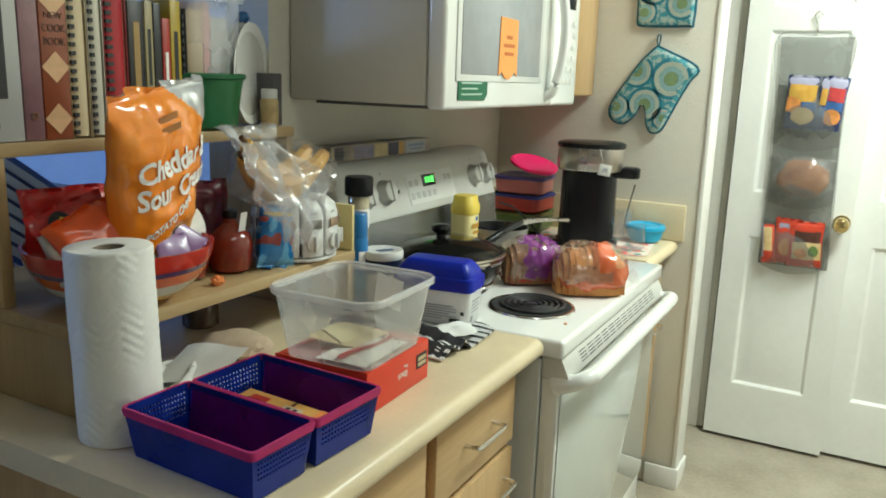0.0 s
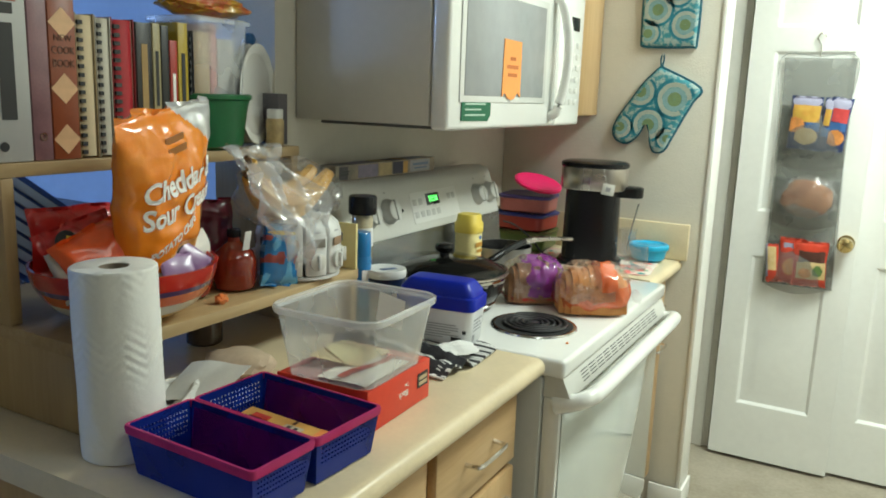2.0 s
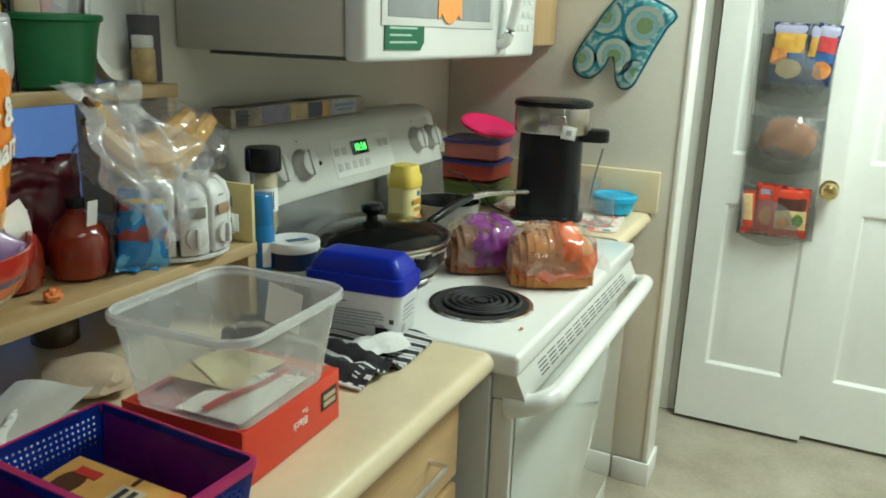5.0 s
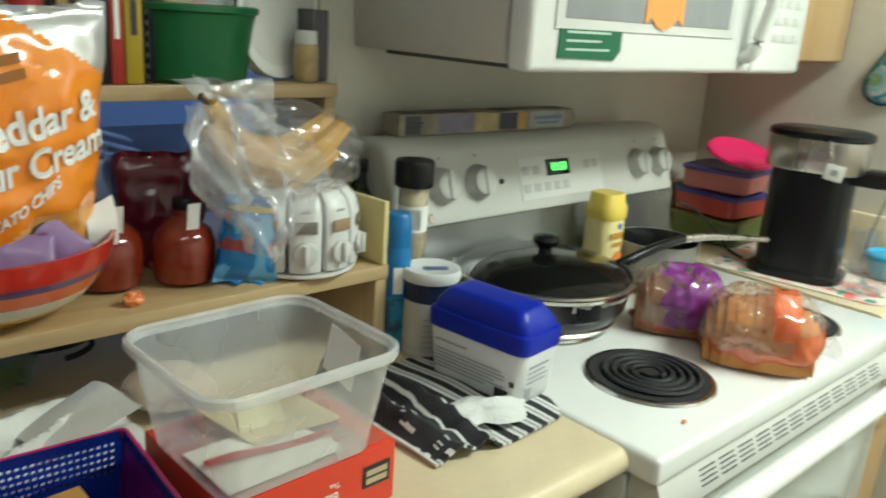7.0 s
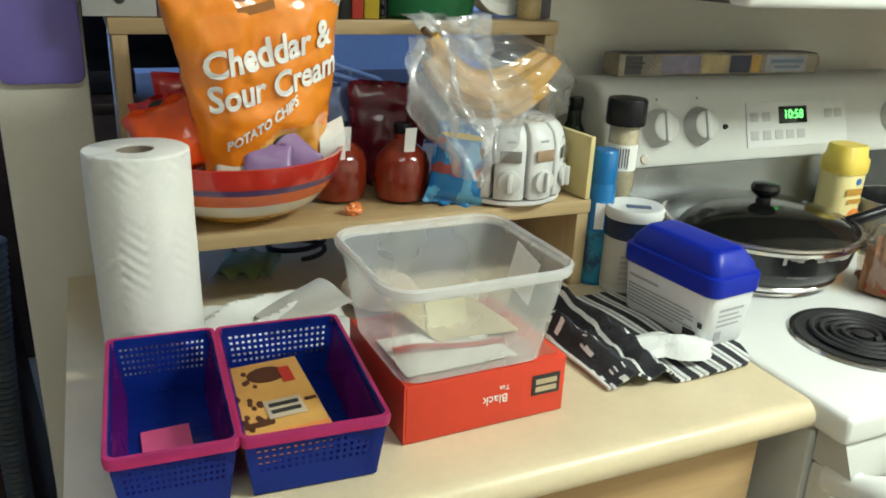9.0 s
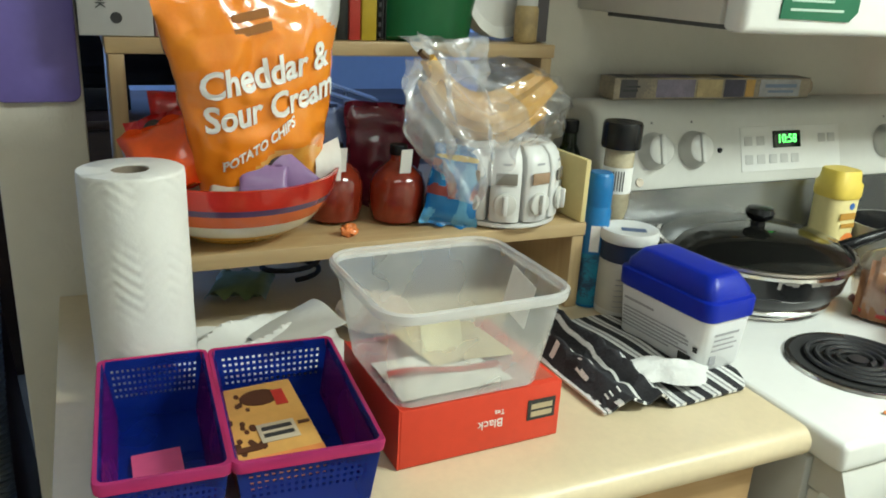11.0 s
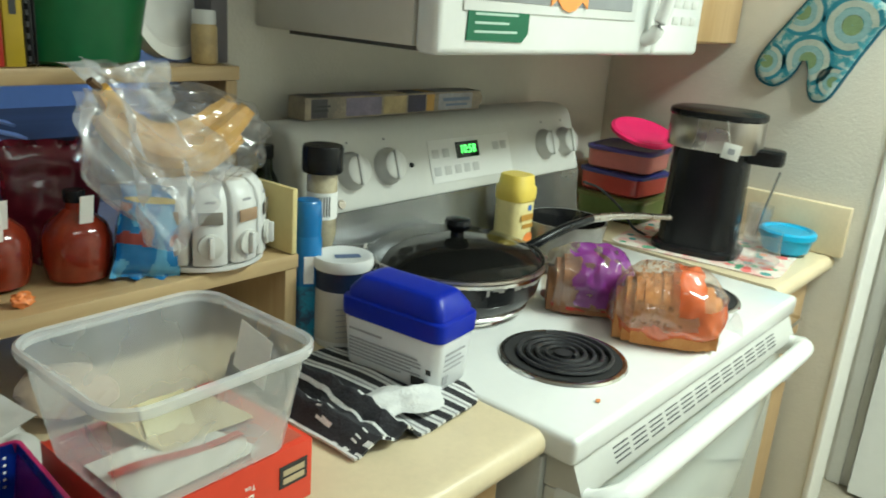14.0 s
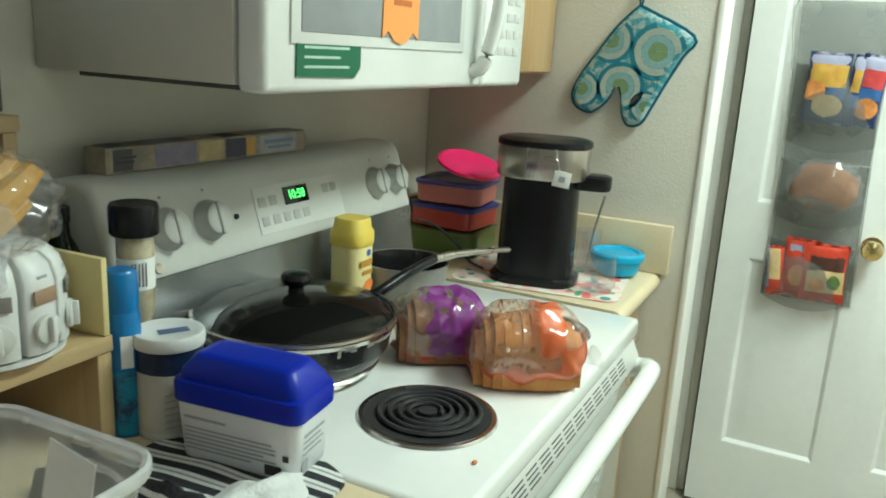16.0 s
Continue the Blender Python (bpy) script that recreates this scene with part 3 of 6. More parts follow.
def crumple(sx, sy, sz, seed, amp=0.25, freq=3.0, sub=4, bm=None, at=(0, 0, 0)):
    """A crinkled closed film round a body."""
    b = bmesh.new()
    bmesh.ops.create_icosphere(b, subdivisions=sub, radius=1)
    o = Vector((seed * 2.3, seed, seed * 0.7))
    for v in b.verts:
        n1 = noise.noise(v.co * freq + o)
        n2 = 1 - abs(noise.noise(v.co * freq * 2.3 + o)) * 2
        k = 1 + amp * n1 + amp * 0.45 * n2
        v.co = Vector((v.co.x * k * sx + at[0], v.co.y * k * sy + at[1], v.co.z * k * sz + at[2]))
    return join(bm, b) if bm else b


def print_disc(cx, cy, rx, ry, material, film, parent, name="picture", lift=0.0012):
    """A printed oval that follows the face of a filled bag."""
    near_ = [v.co for v in film.data.vertices if v.co.z > 0.0]

    def rise(x, y):
        c = sorted(near_, key=lambda q: (q.x - x) ** 2 + (q.y - y) ** 2)[:4]
        ws = [1 / ((q.x - x) ** 2 + (q.y - y) ** 2 + 1e-7) for q in c]
        return sum(a * q.z for a, q in zip(ws, c)) / sum(ws)
    b = bmesh.new()
    hub = b.verts.new((cx, cy, rise(cx, cy) + lift))
    rows = [[b.verts.new((cx + rx * f * math.cos(a), cy + ry * f * math.sin(a), 0)) for a in [2 * math.pi * i / 20 for i in range(20)]] for f in (0.35, 0.7, 1.0)]
    for r in rows:
        for v in r:
            v.co.z = rise(v.co.x, v.co.y) + lift
    for i in range(20):
        j = (i + 1) % 20
        b.faces.new((hub, rows[0][i], rows[0][j]))
        for lo, hi in zip(rows, rows[1:]):
            b.faces.new((lo[i], hi[i], hi[j], lo[j]))
    return part(name, b, material, parent, smooth=60)


def bottle(profile, seg=28):
    return lathe([(0, profile[0][1]), *profile, (0, profile[-1][1])], seg)


def bars(parent, m, rows, material, name="text_bar"):
    """Printed lines that cannot be read, as plain bars: (x0, x1, y0, y1) in the plane of m."""
    for x0, x1, y0, y1 in rows:
        part(name, box(x0, x1, y0, y1, 0.0, 0.0005), material, parent, m=m, smooth=0)


PAPER = mat("white_paper", (0.80, 0.79, 0.75), 0.85, var=0.03, bump=0.25, bscale=45)
CARD_GREY = mat("grey_cardboard", (0.30, 0.24, 0.18), 0.85, var=0.1, bump=0.2)
WHITE_PL = mat("white_plastic", (0.68, 0.68, 0.66), 0.35, var=0.03)
CLEAR = clear("clear_plastic", (0.92, 0.94, 0.95), 0.27, 0.25, 0.05)
FILM = clear("clear_film", (0.97, 0.97, 0.98), 0.05, 0.13, 0.16)
RED = mat("red_print", (0.52, 0.035, 0.025), 0.38, var=0.1)
YELLOW = mat("yellow_print", (0.85, 0.55, 0.05), 0.45, var=0.08)
PRINT_BLACK = mat("black_print", (0.03, 0.03, 0.03), 0.6)
PRINT_GREY = mat("grey_lines", (0.38, 0.38, 0.40), 0.7)
PRINT_WHITE = mat("white_print", (0.82, 0.80, 0.76), 0.5)

# ---- paper towel roll ----
pt = thing("paper_towel_roll", "white embossed paper towel roll standing on the counter", "paper towel", pose(0.302, -0.692, ZC + 0.001, 0.6, -0.8, 0))
b = bmesh.new()
NR, NH, R0, H0 = 132, 116, 0.0545, 0.256
ring = []
for j in range(NH + 1):
    z = H0 * j / NH
    row = []
    for i in range(NR):
        a = 2 * math.pi * i / NR
        s = a * R0
        # nested diamonds pressed into the paper
        q = abs(((s / 0.057) % 1) - 0.5) * 2 + z / 0.022
        r = R0 + 0.00038 * math.cos(q * 2 * math.pi * 1.6) * (0.55 + 0.45 * math.sin(z / 0.0185)) + 0.0011 * noise.noise(Vector((math.cos(a) * 2.2, math.sin(a) * 2.2, z * 14))) + 0.0012 * math.sin(a - 1)
        if 0 < j < NH:
            row.append(b.verts.new((r * math.cos(a), r * math.sin(a), z)))
        else:
            row.append(b.verts.new(((R0 - 0.002) * math.cos(a), (R0 - 0.002) * math.sin(a), z)))
    ring.append(row)
inner = [[b.verts.new((0.0195 * math.cos(2 * math.pi * i / NR), 0.0195 * math.sin(2 * math.pi * i / NR), z)) for i in range(NR)] for z in (0.0, H0 - 0.001)]
for lo, hi in zip(ring, ring[1:]):
    for i in range(NR):
        b.faces.new((lo[i], lo[(i + 1) % NR], hi[(i + 1) % NR], hi[i]))
for lo, hi in ((ring[-1], inner[1]), (inner[1], inner[0]), (inner[0], ring[0])):
    for i in range(NR):
        b.faces.new((lo[i], lo[(i + 1) % NR], hi[(i + 1) % NR], hi[i]))
part("paper", b, PAPER, pt, smooth=60)
part("core", lathe([(0.0192, 0.001), (0.0192, H0 - 0.002), (0.0178, H0 - 0.002), (0.0178, 0.001), (0.0192, 0.001)], 32), CARD_GREY, pt, "grey cardboard core")

# ---- two plastic baskets ----
BLUE_PL = clear("translucent_blue_plastic", (0.010, 0.048, 0.42), 0.40, 0.15, 0.0, deep=True)
PURPLE_PL = clear("translucent_purple_plastic", (0.27, 0.013, 0.33), 0.36, 0.15, 0.0, deep=True)
PINK_PL = clear("translucent_pink_plastic", (0.85, 0.06, 0.26), 0.45, 0.10, 0.1, deep=True)


def holed_wall(p0, p1, q0, q1, cols, rows, row0, rown, th=0.0022, margin=2):
    """A wall from p0-p1 at its foot to q0-q1 at its top, with a field of square holes."""
    p0, p1, q0, q1 = map(Vector, (p0, p1, q0, q1))
    nu, nv = cols * 2 + 1 + 2 * margin, rows * 2 + 1
    out = bmesh.new()

    def pt_(i, j):
        u, v = i / nu, j / nv
        return (p0.lerp(p1, u)).lerp(q0.lerp(q1, u), v)
    g = {}
    faces = []
    for i in range(nu):
        for j in range(nv):
            if margin <= i < nu - margin and (i - margin) % 2 == 1 and j % 2 == 1 and row0 <= j // 2 < row0 + rown:
                continue
            vs = []
            for a, c in ((i, j), (i + 1, j), (i + 1, j + 1), (i, j + 1)):
                if (a, c) not in g:
                    g[a, c] = out.verts.new(pt_(a, c))
                vs.append(g[a, c])
            faces.append(out.faces.new(vs))
    bmesh.ops.recalc_face_normals(out, faces=faces)
    bmesh.ops.solidify(out, geom=faces, thickness=th)
    return out


def basket(m, w, label):
    """x along its length, y across; the rim flares outward."""
    L, H, fl = 0.218, 0.068, 0.008
    t = thing("storage_basket", label, "basket", m, group="plastic baskets on the counter")
    x0, x1, y0, y1 = -L / 2 + fl, L / 2 - fl, -w / 2 + fl, w / 2 - fl
    X0, X1, Y0, Y1 = -L / 2, L / 2, -w / 2, w / 2
    part("bottom", box(x0, x1, y0, y1, 0.001, 0.004, 0.001), BLUE_PL, t)
    part("end_wall", holed_wall((x0, y0, 0.003), (x0, y1, 0.003), (X0, Y0, H), (X0, Y1, H), 17, 9, 3, 5), BLUE_PL, t, smooth=0)
    part("end_wall", holed_wall((x1, y0, 0.003), (x1, y1, 0.003), (X1, Y0, H), (X1, Y1, H), 17, 9, 3, 5), BLUE_PL, t, smooth=0)
    part("side_wall", holed_wall((x0, y0, 0.003), (x1, y0, 0.003), (X0, Y0, H), (X1, Y0, H), 8, 6, 1, 0, margin=8), BLUE_PL, t, smooth=0)
    part("side_wall", holed_wall((x0, y1, 0.003), (x1, y1, 0.003), (X0, Y1, H), (X1, Y1, H), 8, 6, 1, 0, margin=8), BLUE_PL, t, smooth=0)
    for s in (-1, 1):
        part("inner_side", sheet(2, 2, lambda u, v, s=s: (x0 + 0.003 + (x1 - x0 - 0.006) * u, s * (y1 - 0.0035 + fl * v), 0.005 + (H - 0.012) * v), thick=0.001), PURPLE_PL, t, "purple inner face")
    rim = loft([[(x, y, z) for x, y in rrect(L + a, w + a, 0.008)] for a, z in ((0.001, H - 0.010), (0.005, H - 0.010), (0.007, H - 0.002), (0.005, H + 0.001), (-0.002, H + 0.001), (-0.002, H - 0.010), (0.001, H - 0.010))], False, False)
    part("rim", rim, PINK_PL, t, "glossy translucent pink rim")
    return t


basket(pose(0.477, -0.694, ZC + 0.001, 0, 0, -2.5), 0.104, "blue and purple slotted plastic basket holding a pink card")
basket(pose(0.484, -0.572, ZC + 0.001, 0, 0, -3.0), 0.130, "blue and purple slotted plastic basket holding a cookie box")
solid("pink_card", sheet(6, 4, lambda u, v: (0.046 * u, 0.046 * v, 0.0015 * math.sin(3 * u + v)), thick=0.0006), mat("pink_card", (0.75, 0.10, 0.25), 0.6, var=0.05),
      "small pink card lying in the basket", "card", pose(0.454, -0.721, ZC + 0.0075, 0, 0, 0))
cb = thing("cookie_box", "yellow cookie mix box with chocolate chips printed on it", "box", pose(0.472, -0.593, ZC + 0.0055, 1, 4, 3))
part("carton", box(-0.068, 0.068, -0.043, 0.043, 0.0, 0.028, 0.0012), mat("yellow_carton", (0.72, 0.38, 0.10), 0.42, var=0.1), cb)
part("orange_end", box(0.0682, 0.069, -0.042, 0.042, 0.001, 0.027), mat("orange_carton", (0.85, 0.28, 0.06), 0.45), cb)
part("orange_band", box(0.054, 0.0675, -0.0425, 0.0425, 0.0281, 0.0286), mat("orange_carton_top", (0.85, 0.30, 0.08), 0.45), cb)
CHIP = mat("chocolate_print", (0.09, 0.03, 0.012), 0.5)
rnd = random.Random(4)
for k in range(20):
    a, c, s = rnd.uniform(-0.055, 0.045), rnd.uniform(-0.038, -0.006), rnd.uniform(0.0028, 0.0055)
    part("chip_print", lathe([(0, 0.0287), (s, 0.0286), (s, 0.0282)], 7, cx=a, cy=c, sx=1.2, sy=0.8), CHIP, cb, smooth=0)
part("chip_print", lathe([(0, 0.0289), (0.016, 0.0288), (0.016, 0.0282)], 14, cx=-0.042, cy=0.004, sx=0.9, sy=1.3), CHIP, cb, smooth=0)
part("emblem", box(0.006, 0.036, -0.012, 0.026, 0.0287, 0.0294, 0.0003), mat("cream_emblem", (0.58, 0.48, 0.34), 0.5), cb, "cream emblem panel")
part("emblem_bar", box(0.012, 0.018, -0.008, 0.022, 0.0295, 0.0298), PRINT_BLACK, cb, smooth=0)
part("emblem_bar", box(0.023, 0.029, -0.008, 0.022, 0.0295, 0.0298), PRINT_BLACK, cb, smooth=0)
part("brand_bar", box(0.036, 0.044, -0.038, -0.014, 0.0287, 0.0292), CHIP, cb, smooth=0)
part("ribbon", box(-0.05, -0.022, 0.018, 0.030, 0.0287, 0.0292), RED, cb, smooth=0)
part("script_bar", box(0.012, 0.017, 0.029, 0.041, 0.0287, 0.0291), CHIP, cb, smooth=0)

# ---- red tea box with the clear bin on it ----
tb = thing("tea_box", "red cardboard tea box lying under a clear bin", "box", pose(0.469, -0.389, ZC + 0.001, 0, 0, 2))
REDBOX = mat("red_carton", (0.66, 0.052, 0.022), 0.45, var=0.06)
part("carton", box(-0.082, 0.082, -0.093, 0.093, 0.0, 0.066, 0.0015), REDBOX, tb)
part("flap", box(-0.080, 0.0815, -0.095, -0.0932, 0.0, 0.068), REDBOX, tb)
part("tray_liner", box(-0.070, 0.074, -0.086, 0.086, 0.0661, 0.0672), mat("pale_liner", (0.50, 0.10, 0.06), 0.6, var=0.15), tb, "worn red lid panel")
part("label_panel", box(-0.0, 0.034, -0.012, 0.012, 0, 0.0006), PRINT_BLACK, tb, "dark maker's panel", m=facing(0.0822, 0.052, 0.037, "x"), smooth=0)
bars(tb, facing(0.0829, 0.052, 0.037, "x"), [(0.004, 0.030, 0.001, 0.007), (0.004, 0.030, -0.008, -0.002)], mat("tan_print", (0.5, 0.4, 0.25), 0.6))
letters("Black", 0.014, PRINT_WHITE, tb, facing(0.0823, 0.008, 0.031, "x", 180), "lettering", 0.0003)
letters("Tea", 0.008, PRINT_WHITE, tb, facing(0.0823, 0.018, 0.043, "x", 180), "lettering", 0.0003)

cbin = thing("clear_bin", "clear plastic bin with a wide rim standing on a red box", "bin", pose(0.479, -0.404, ZC + 0.0695, 0, 0, 2))


def bin_levels(w0, d0, w1, d1, z0, z1, r0, r1, n=5):
    return [(w0 + (w1 - w0) * k / n, d0 + (d1 - d0) * k / n, r0 + (r1 - r0) * k / n, z0 + (z1 - z0) * k / n) for k in range(n + 1)]


b = rloft(bin_levels(0.146, 0.163, 0.180, 0.199, 0.0, 0.104, 0.02, 0.03), cap1=False)
part("body", b, CLEAR, cbin)
part("rim", loft([[(x, y, z) for x, y in rrect(0.180 + a, 0.199 + a, 0.03 + a / 2)] for a, z in ((0.0, 0.098), (0.010, 0.098), (0.013, 0.102), (0.012, 0.107), (0.006, 0.109), (-0.001, 0.107), (0.0, 0.098))], False, False), clear("rim_plastic", (0.97, 0.97, 0.97), 0.34, 0.2, 0.05), cbin, "thick clear rolled rim")
part("label", sheet(4, 4, lambda u, v: (0.0345 - 0.048 * u, 0.0785 + 0.011 * v, 0.044 + 0.046 * v + 0.01 * u), thick=0.0006), PAPER, cbin, "white paper label stuck inside")
solid("folded_paper", sheet(8, 6, lambda u, v: (-0.020 + 0.085 * u, -0.074 + (0.105 + 0.02 * u) * v, 0.0015 + 0.0025 * math.sin(2.4 * u) * (0.4 + v)), thick=0.0008), mat("cream_paper", (0.80, 0.76, 0.68), 0.8, var=0.05),
      "cream paper lying in the clear bin", "paper", pose(0.479, -0.404, ZC + 0.072, 0, 0, 2))

solid("kraft_envelope", sheet(8, 6, lambda u, v: (-0.062 + 0.075 * u, -0.035 + 0.10 * v + 0.02 * u, 0.004 + 0.010 * (1 - u) + 0.002 * math.sin(5 * v)), thick=0.0008), mat("kraft_paper", (0.62, 0.50, 0.30), 0.8, var=0.08),
      "tan paper envelope lying in the clear bin", "envelope", pose(0.479, -0.404, ZC + 0.072, 0, 0, 2))
solid("paper_slip", sheet(6, 4, lambda u, v: (-0.058 + 0.05 * u, 0.0 + 0.05 * v - 0.02 * u, 0.016 - 0.009 * u + 0.001 * math.sin(6 * v)), thick=0.0006), mat("yellow_slip", (0.74, 0.66, 0.40), 0.7, var=0.08),
      "yellow paper slip lying in the clear bin", "paper", pose(0.479, -0.404, ZC + 0.074, 0, 0, 2))
solid("red_strip", sheet(8, 2, lambda u, v: (0.012 + 0.010 * v + 0.02 * u, -0.07 + 0.12 * u, 0.0065 + 0.002 * math.sin(7 * u)), thick=0.0006), RED,
      "narrow red wrapper strip lying in the clear bin", "wrapper", pose(0.479, -0.404, ZC + 0.073, 0, 0, 2))

# ---- striped towel, crumpled cloth, tub ----
STRIPE_D = mat("charcoal_cotton", (0.028, 0.028, 0.032), 0.95, var=0.2, bump=0.5, bscale=260)
STRIPE_W = mat("white_cotton", (0.70, 0.70, 0.68), 0.95, var=0.05, bump=0.5, bscale=260)


def towel_pt(u, v):
    """u along the stripes' order (y), v across the counter (x)."""
    x, y = 0.300 + (0.235 - 0.045 * max(0, (u - 0.86) / 0.14) ** 2) * v + 0.012 * math.sin(3 * u) * v, -0.235 + (0.222 + 0.022 * v) * u + 0.012 * v * (1 - u)
    w = u + 0.03 * math.sin(4 * v + 1) + 0.04 * noise.noise(Vector((x * 20, y * 8, 5.0)))
    ridge = max(0, 1 - abs(w - 0.10) / 0.10) ** 0.8 * (0.036 - 0.022 * v) + max(0, 1 - abs(w - 0.27) / 0.09) ** 0.8 * (0.050 - 0.038 * v)
    ridge += (0.012 * abs(noise.noise(Vector((x * 38, y * 26, 7.0)))) if u < 0.36 else 0)
    z = ZC + 0.0045 + 0.004 * math.sin(math.pi * min(1, v * 1.02)) + 0.0045 * (0.5 + noise.noise(Vector((x * 14, y * 16, 2.0)))) + ridge * min(1, u * 14)
    return Vector((x, y, z))


b = bmesh.new()
NU, NV = 128, 30
g = [[b.verts.new(towel_pt(i / NU, j / NV)) for j in range(NV + 1)] for i in range(NU + 1)]
fs = []
for i in range(NU):
    for j in range(NV):
        f = b.faces.new((g[i][j], g[i + 1][j], g[i + 1][j + 1], g[i][j + 1]))
        k = i % 15
        if i < 46:
            spot = noise.noise(Vector((i * 0.33, j * 0.95, 3.0))) > 0.36 and i < 22
            f.material_index = 1 if i in (0, 1, 27, 28, 40, 41, 42, 44) or spot else 0
        else:
            f.material_index = 2 if k in (10, 11) else 1 if k > 6 else 0
        fs.append(f)
bmesh.ops.recalc_face_normals(b, faces=fs)
bmesh.ops.solidify(b, geom=fs, thickness=0.0035)
solid("dish_towel", b, [STRIPE_D, STRIPE_W, mat("grey_cotton", (0.30, 0.30, 0.30), 0.95, var=0.1)], "black and white striped dish towel bunched on the counter", "towel", smooth=60)


def cloth_pt(u, v):
    a, r = 2 * math.pi * u, v * (0.040 + 0.010 * math.sin(4 * math.pi * u) + 0.006 * math.sin(10 * math.pi * u))
    h = 0.012 * (1 - v ** 2) + 0.006 * noise.noise(Vector((r * 60 * math.cos(a), r * 60 * math.sin(a), 4))) * (1 - v * 0.6)
    return Vector((r * math.cos(a) * 0.75, r * math.sin(a) * 1.25, max(0.0, h)))


b = bmesh.new()
c0 = b.verts.new((0, 0, 0.013))
rings = [[b.verts.new(cloth_pt(i / 40, k / 8)) for i in range(40)] for k in range(1, 9)]
for i in range(40):
    b.faces.new((c0, rings[0][i], rings[0][(i + 1) % 40]))
    for lo, hi in zip(rings, rings[1:]):
        b.faces.new((lo[i], hi[i], hi[(i + 1) % 40], lo[(i + 1) % 40]))
b.faces.new([rings[-1][i] for i in range(39, -1, -1)])
solid("wash_cloth", b, STRIPE_W, "small white cloth crumpled on the striped towel", "cloth", pose(0.488, -0.112, ZC + 0.0165) @ Matrix.Scale(1.25, 4))

tub = thing("detergent_tub", "white plastic tub with a deep blue lid on the towel", "tub", pose(0.420, -0.027, ZC + 0.0075, 0, 0, 7))
tub.scale = (1.05, 0.95, 1.03)
TUBW = mat("tub_white", (0.72, 0.73, 0.74), 0.32, var=0.03)
LIDB = mat("tub_blue", (0.002, 0.018, 0.36), 0.34, var=0.08, spec=0.35)
part("body", rloft([(0.136, 0.074, 0.012, 0.0), (0.142, 0.080, 0.014, 0.004), (0.152, 0.088, 0.014, 0.069), (0.152, 0.088, 0.014, 0.0705)]), TUBW, tub)
part("lid", rloft([(0.153, 0.089, 0.015, 0.069), (0.158, 0.094, 0.016, 0.071), (0.159, 0.095, 0.016, 0.091), (0.157, 0.093, 0.016, 0.094), (0.148, 0.084, 0.015, 0.0955), (0.145, 0.081, 0.014, 0.104), (0.122, 0.060, 0.012, 0.119), (0.116, 0.054, 0.011, 0.1215), (0.100, 0.040, 0.009, 0.122)]), LIDB, tub, "glossy deep blue stepped lid")
bars(tub, Matrix.Translation((0, -0.0402, 0)) @ pose(0, 0, 0, 93.6, 0, 0), [(-0.062, -0.01, 0.052, 0.055), (-0.062, 0.045, 0.040, 0.042), (-0.062, 0.05, 0.035, 0.037), (-0.062, 0.05, 0.030, 0.032), (-0.062, 0.035, 0.025, 0.027), (-0.062, 0.05, 0.020, 0.022), (-0.062, 0.02, 0.015, 0.017)], PRINT_GREY)
bars(tub, Matrix.Translation((0, -0.0402, 0)) @ pose(0, 0, 0, 93.6, 0, 0), [(0.036, 0.056, 0.006, 0.018), (0.058, 0.065, 0.026, 0.033)], PRINT_BLACK)
bars(tub, Matrix.Translation((0.0713, 0, 0)) @ pose(0, 0, 0, 94.5, 0, 90), [(-0.026, 0.020, 0.050, 0.053), (-0.026, 0.012, 0.043, 0.045), (-0.026, 0.020, 0.036, 0.038), (-0.026, 0.016, 0.029, 0.031), (-0.026, -0.014, 0.010, 0.022)], PRINT_GREY)

# ---- canister, spray can and grinder beside the range ----
can = thing("wipes_canister", "white-lidded canister with a dark blue label", "canister", pose(0.281, -0.019, ZC + 0.001) @ Matrix.Scale(1.06, 4))
part("body", bottle([(0.036, 0.0), (0.0375, 0.003), (0.0375, 0.108), (0.036, 0.110)]), WHITE_PL, can)
part("label", lathe([(0.0378, 0.080), (0.0378, 0.1068)], 28), mat("navy_label", (0.008, 0.02, 0.055), 0.4, var=0.2), can, "dark blue printed band")
part("label", lathe([(0.0378, 0.010), (0.0378, 0.0795)], 28), mat("cream_label", (0.55, 0.52, 0.46), 0.5, var=0.06), can)
for k in range(6):
    part("text_bar", box(-0.018, 0.018, 0, 0.0004, 0.018 + 0.008 * k, 0.0192 + 0.008 * k), PRINT_GREY, can, m=pose(0.034, -0.0175, 0, 0, 0, 62), smooth=0)
part("lid", lathe([(0.0395, 0.107), (0.0405, 0.110), (0.0405, 0.119), (0.039, 0.1225), (0.034, 0.1225), (0.031, 0.120), (0, 0.120)], 32), WHITE_PL, can, "white snap lid")
part("lid_print", box(-0.012, 0.022, -0.008, 0.006, 0.1203, 0.1208), mat("lid_blue", (0.08, 0.12, 0.22), 0.5), can, m=pose(0, 0, 0, 0, 0, 60), smooth=0)

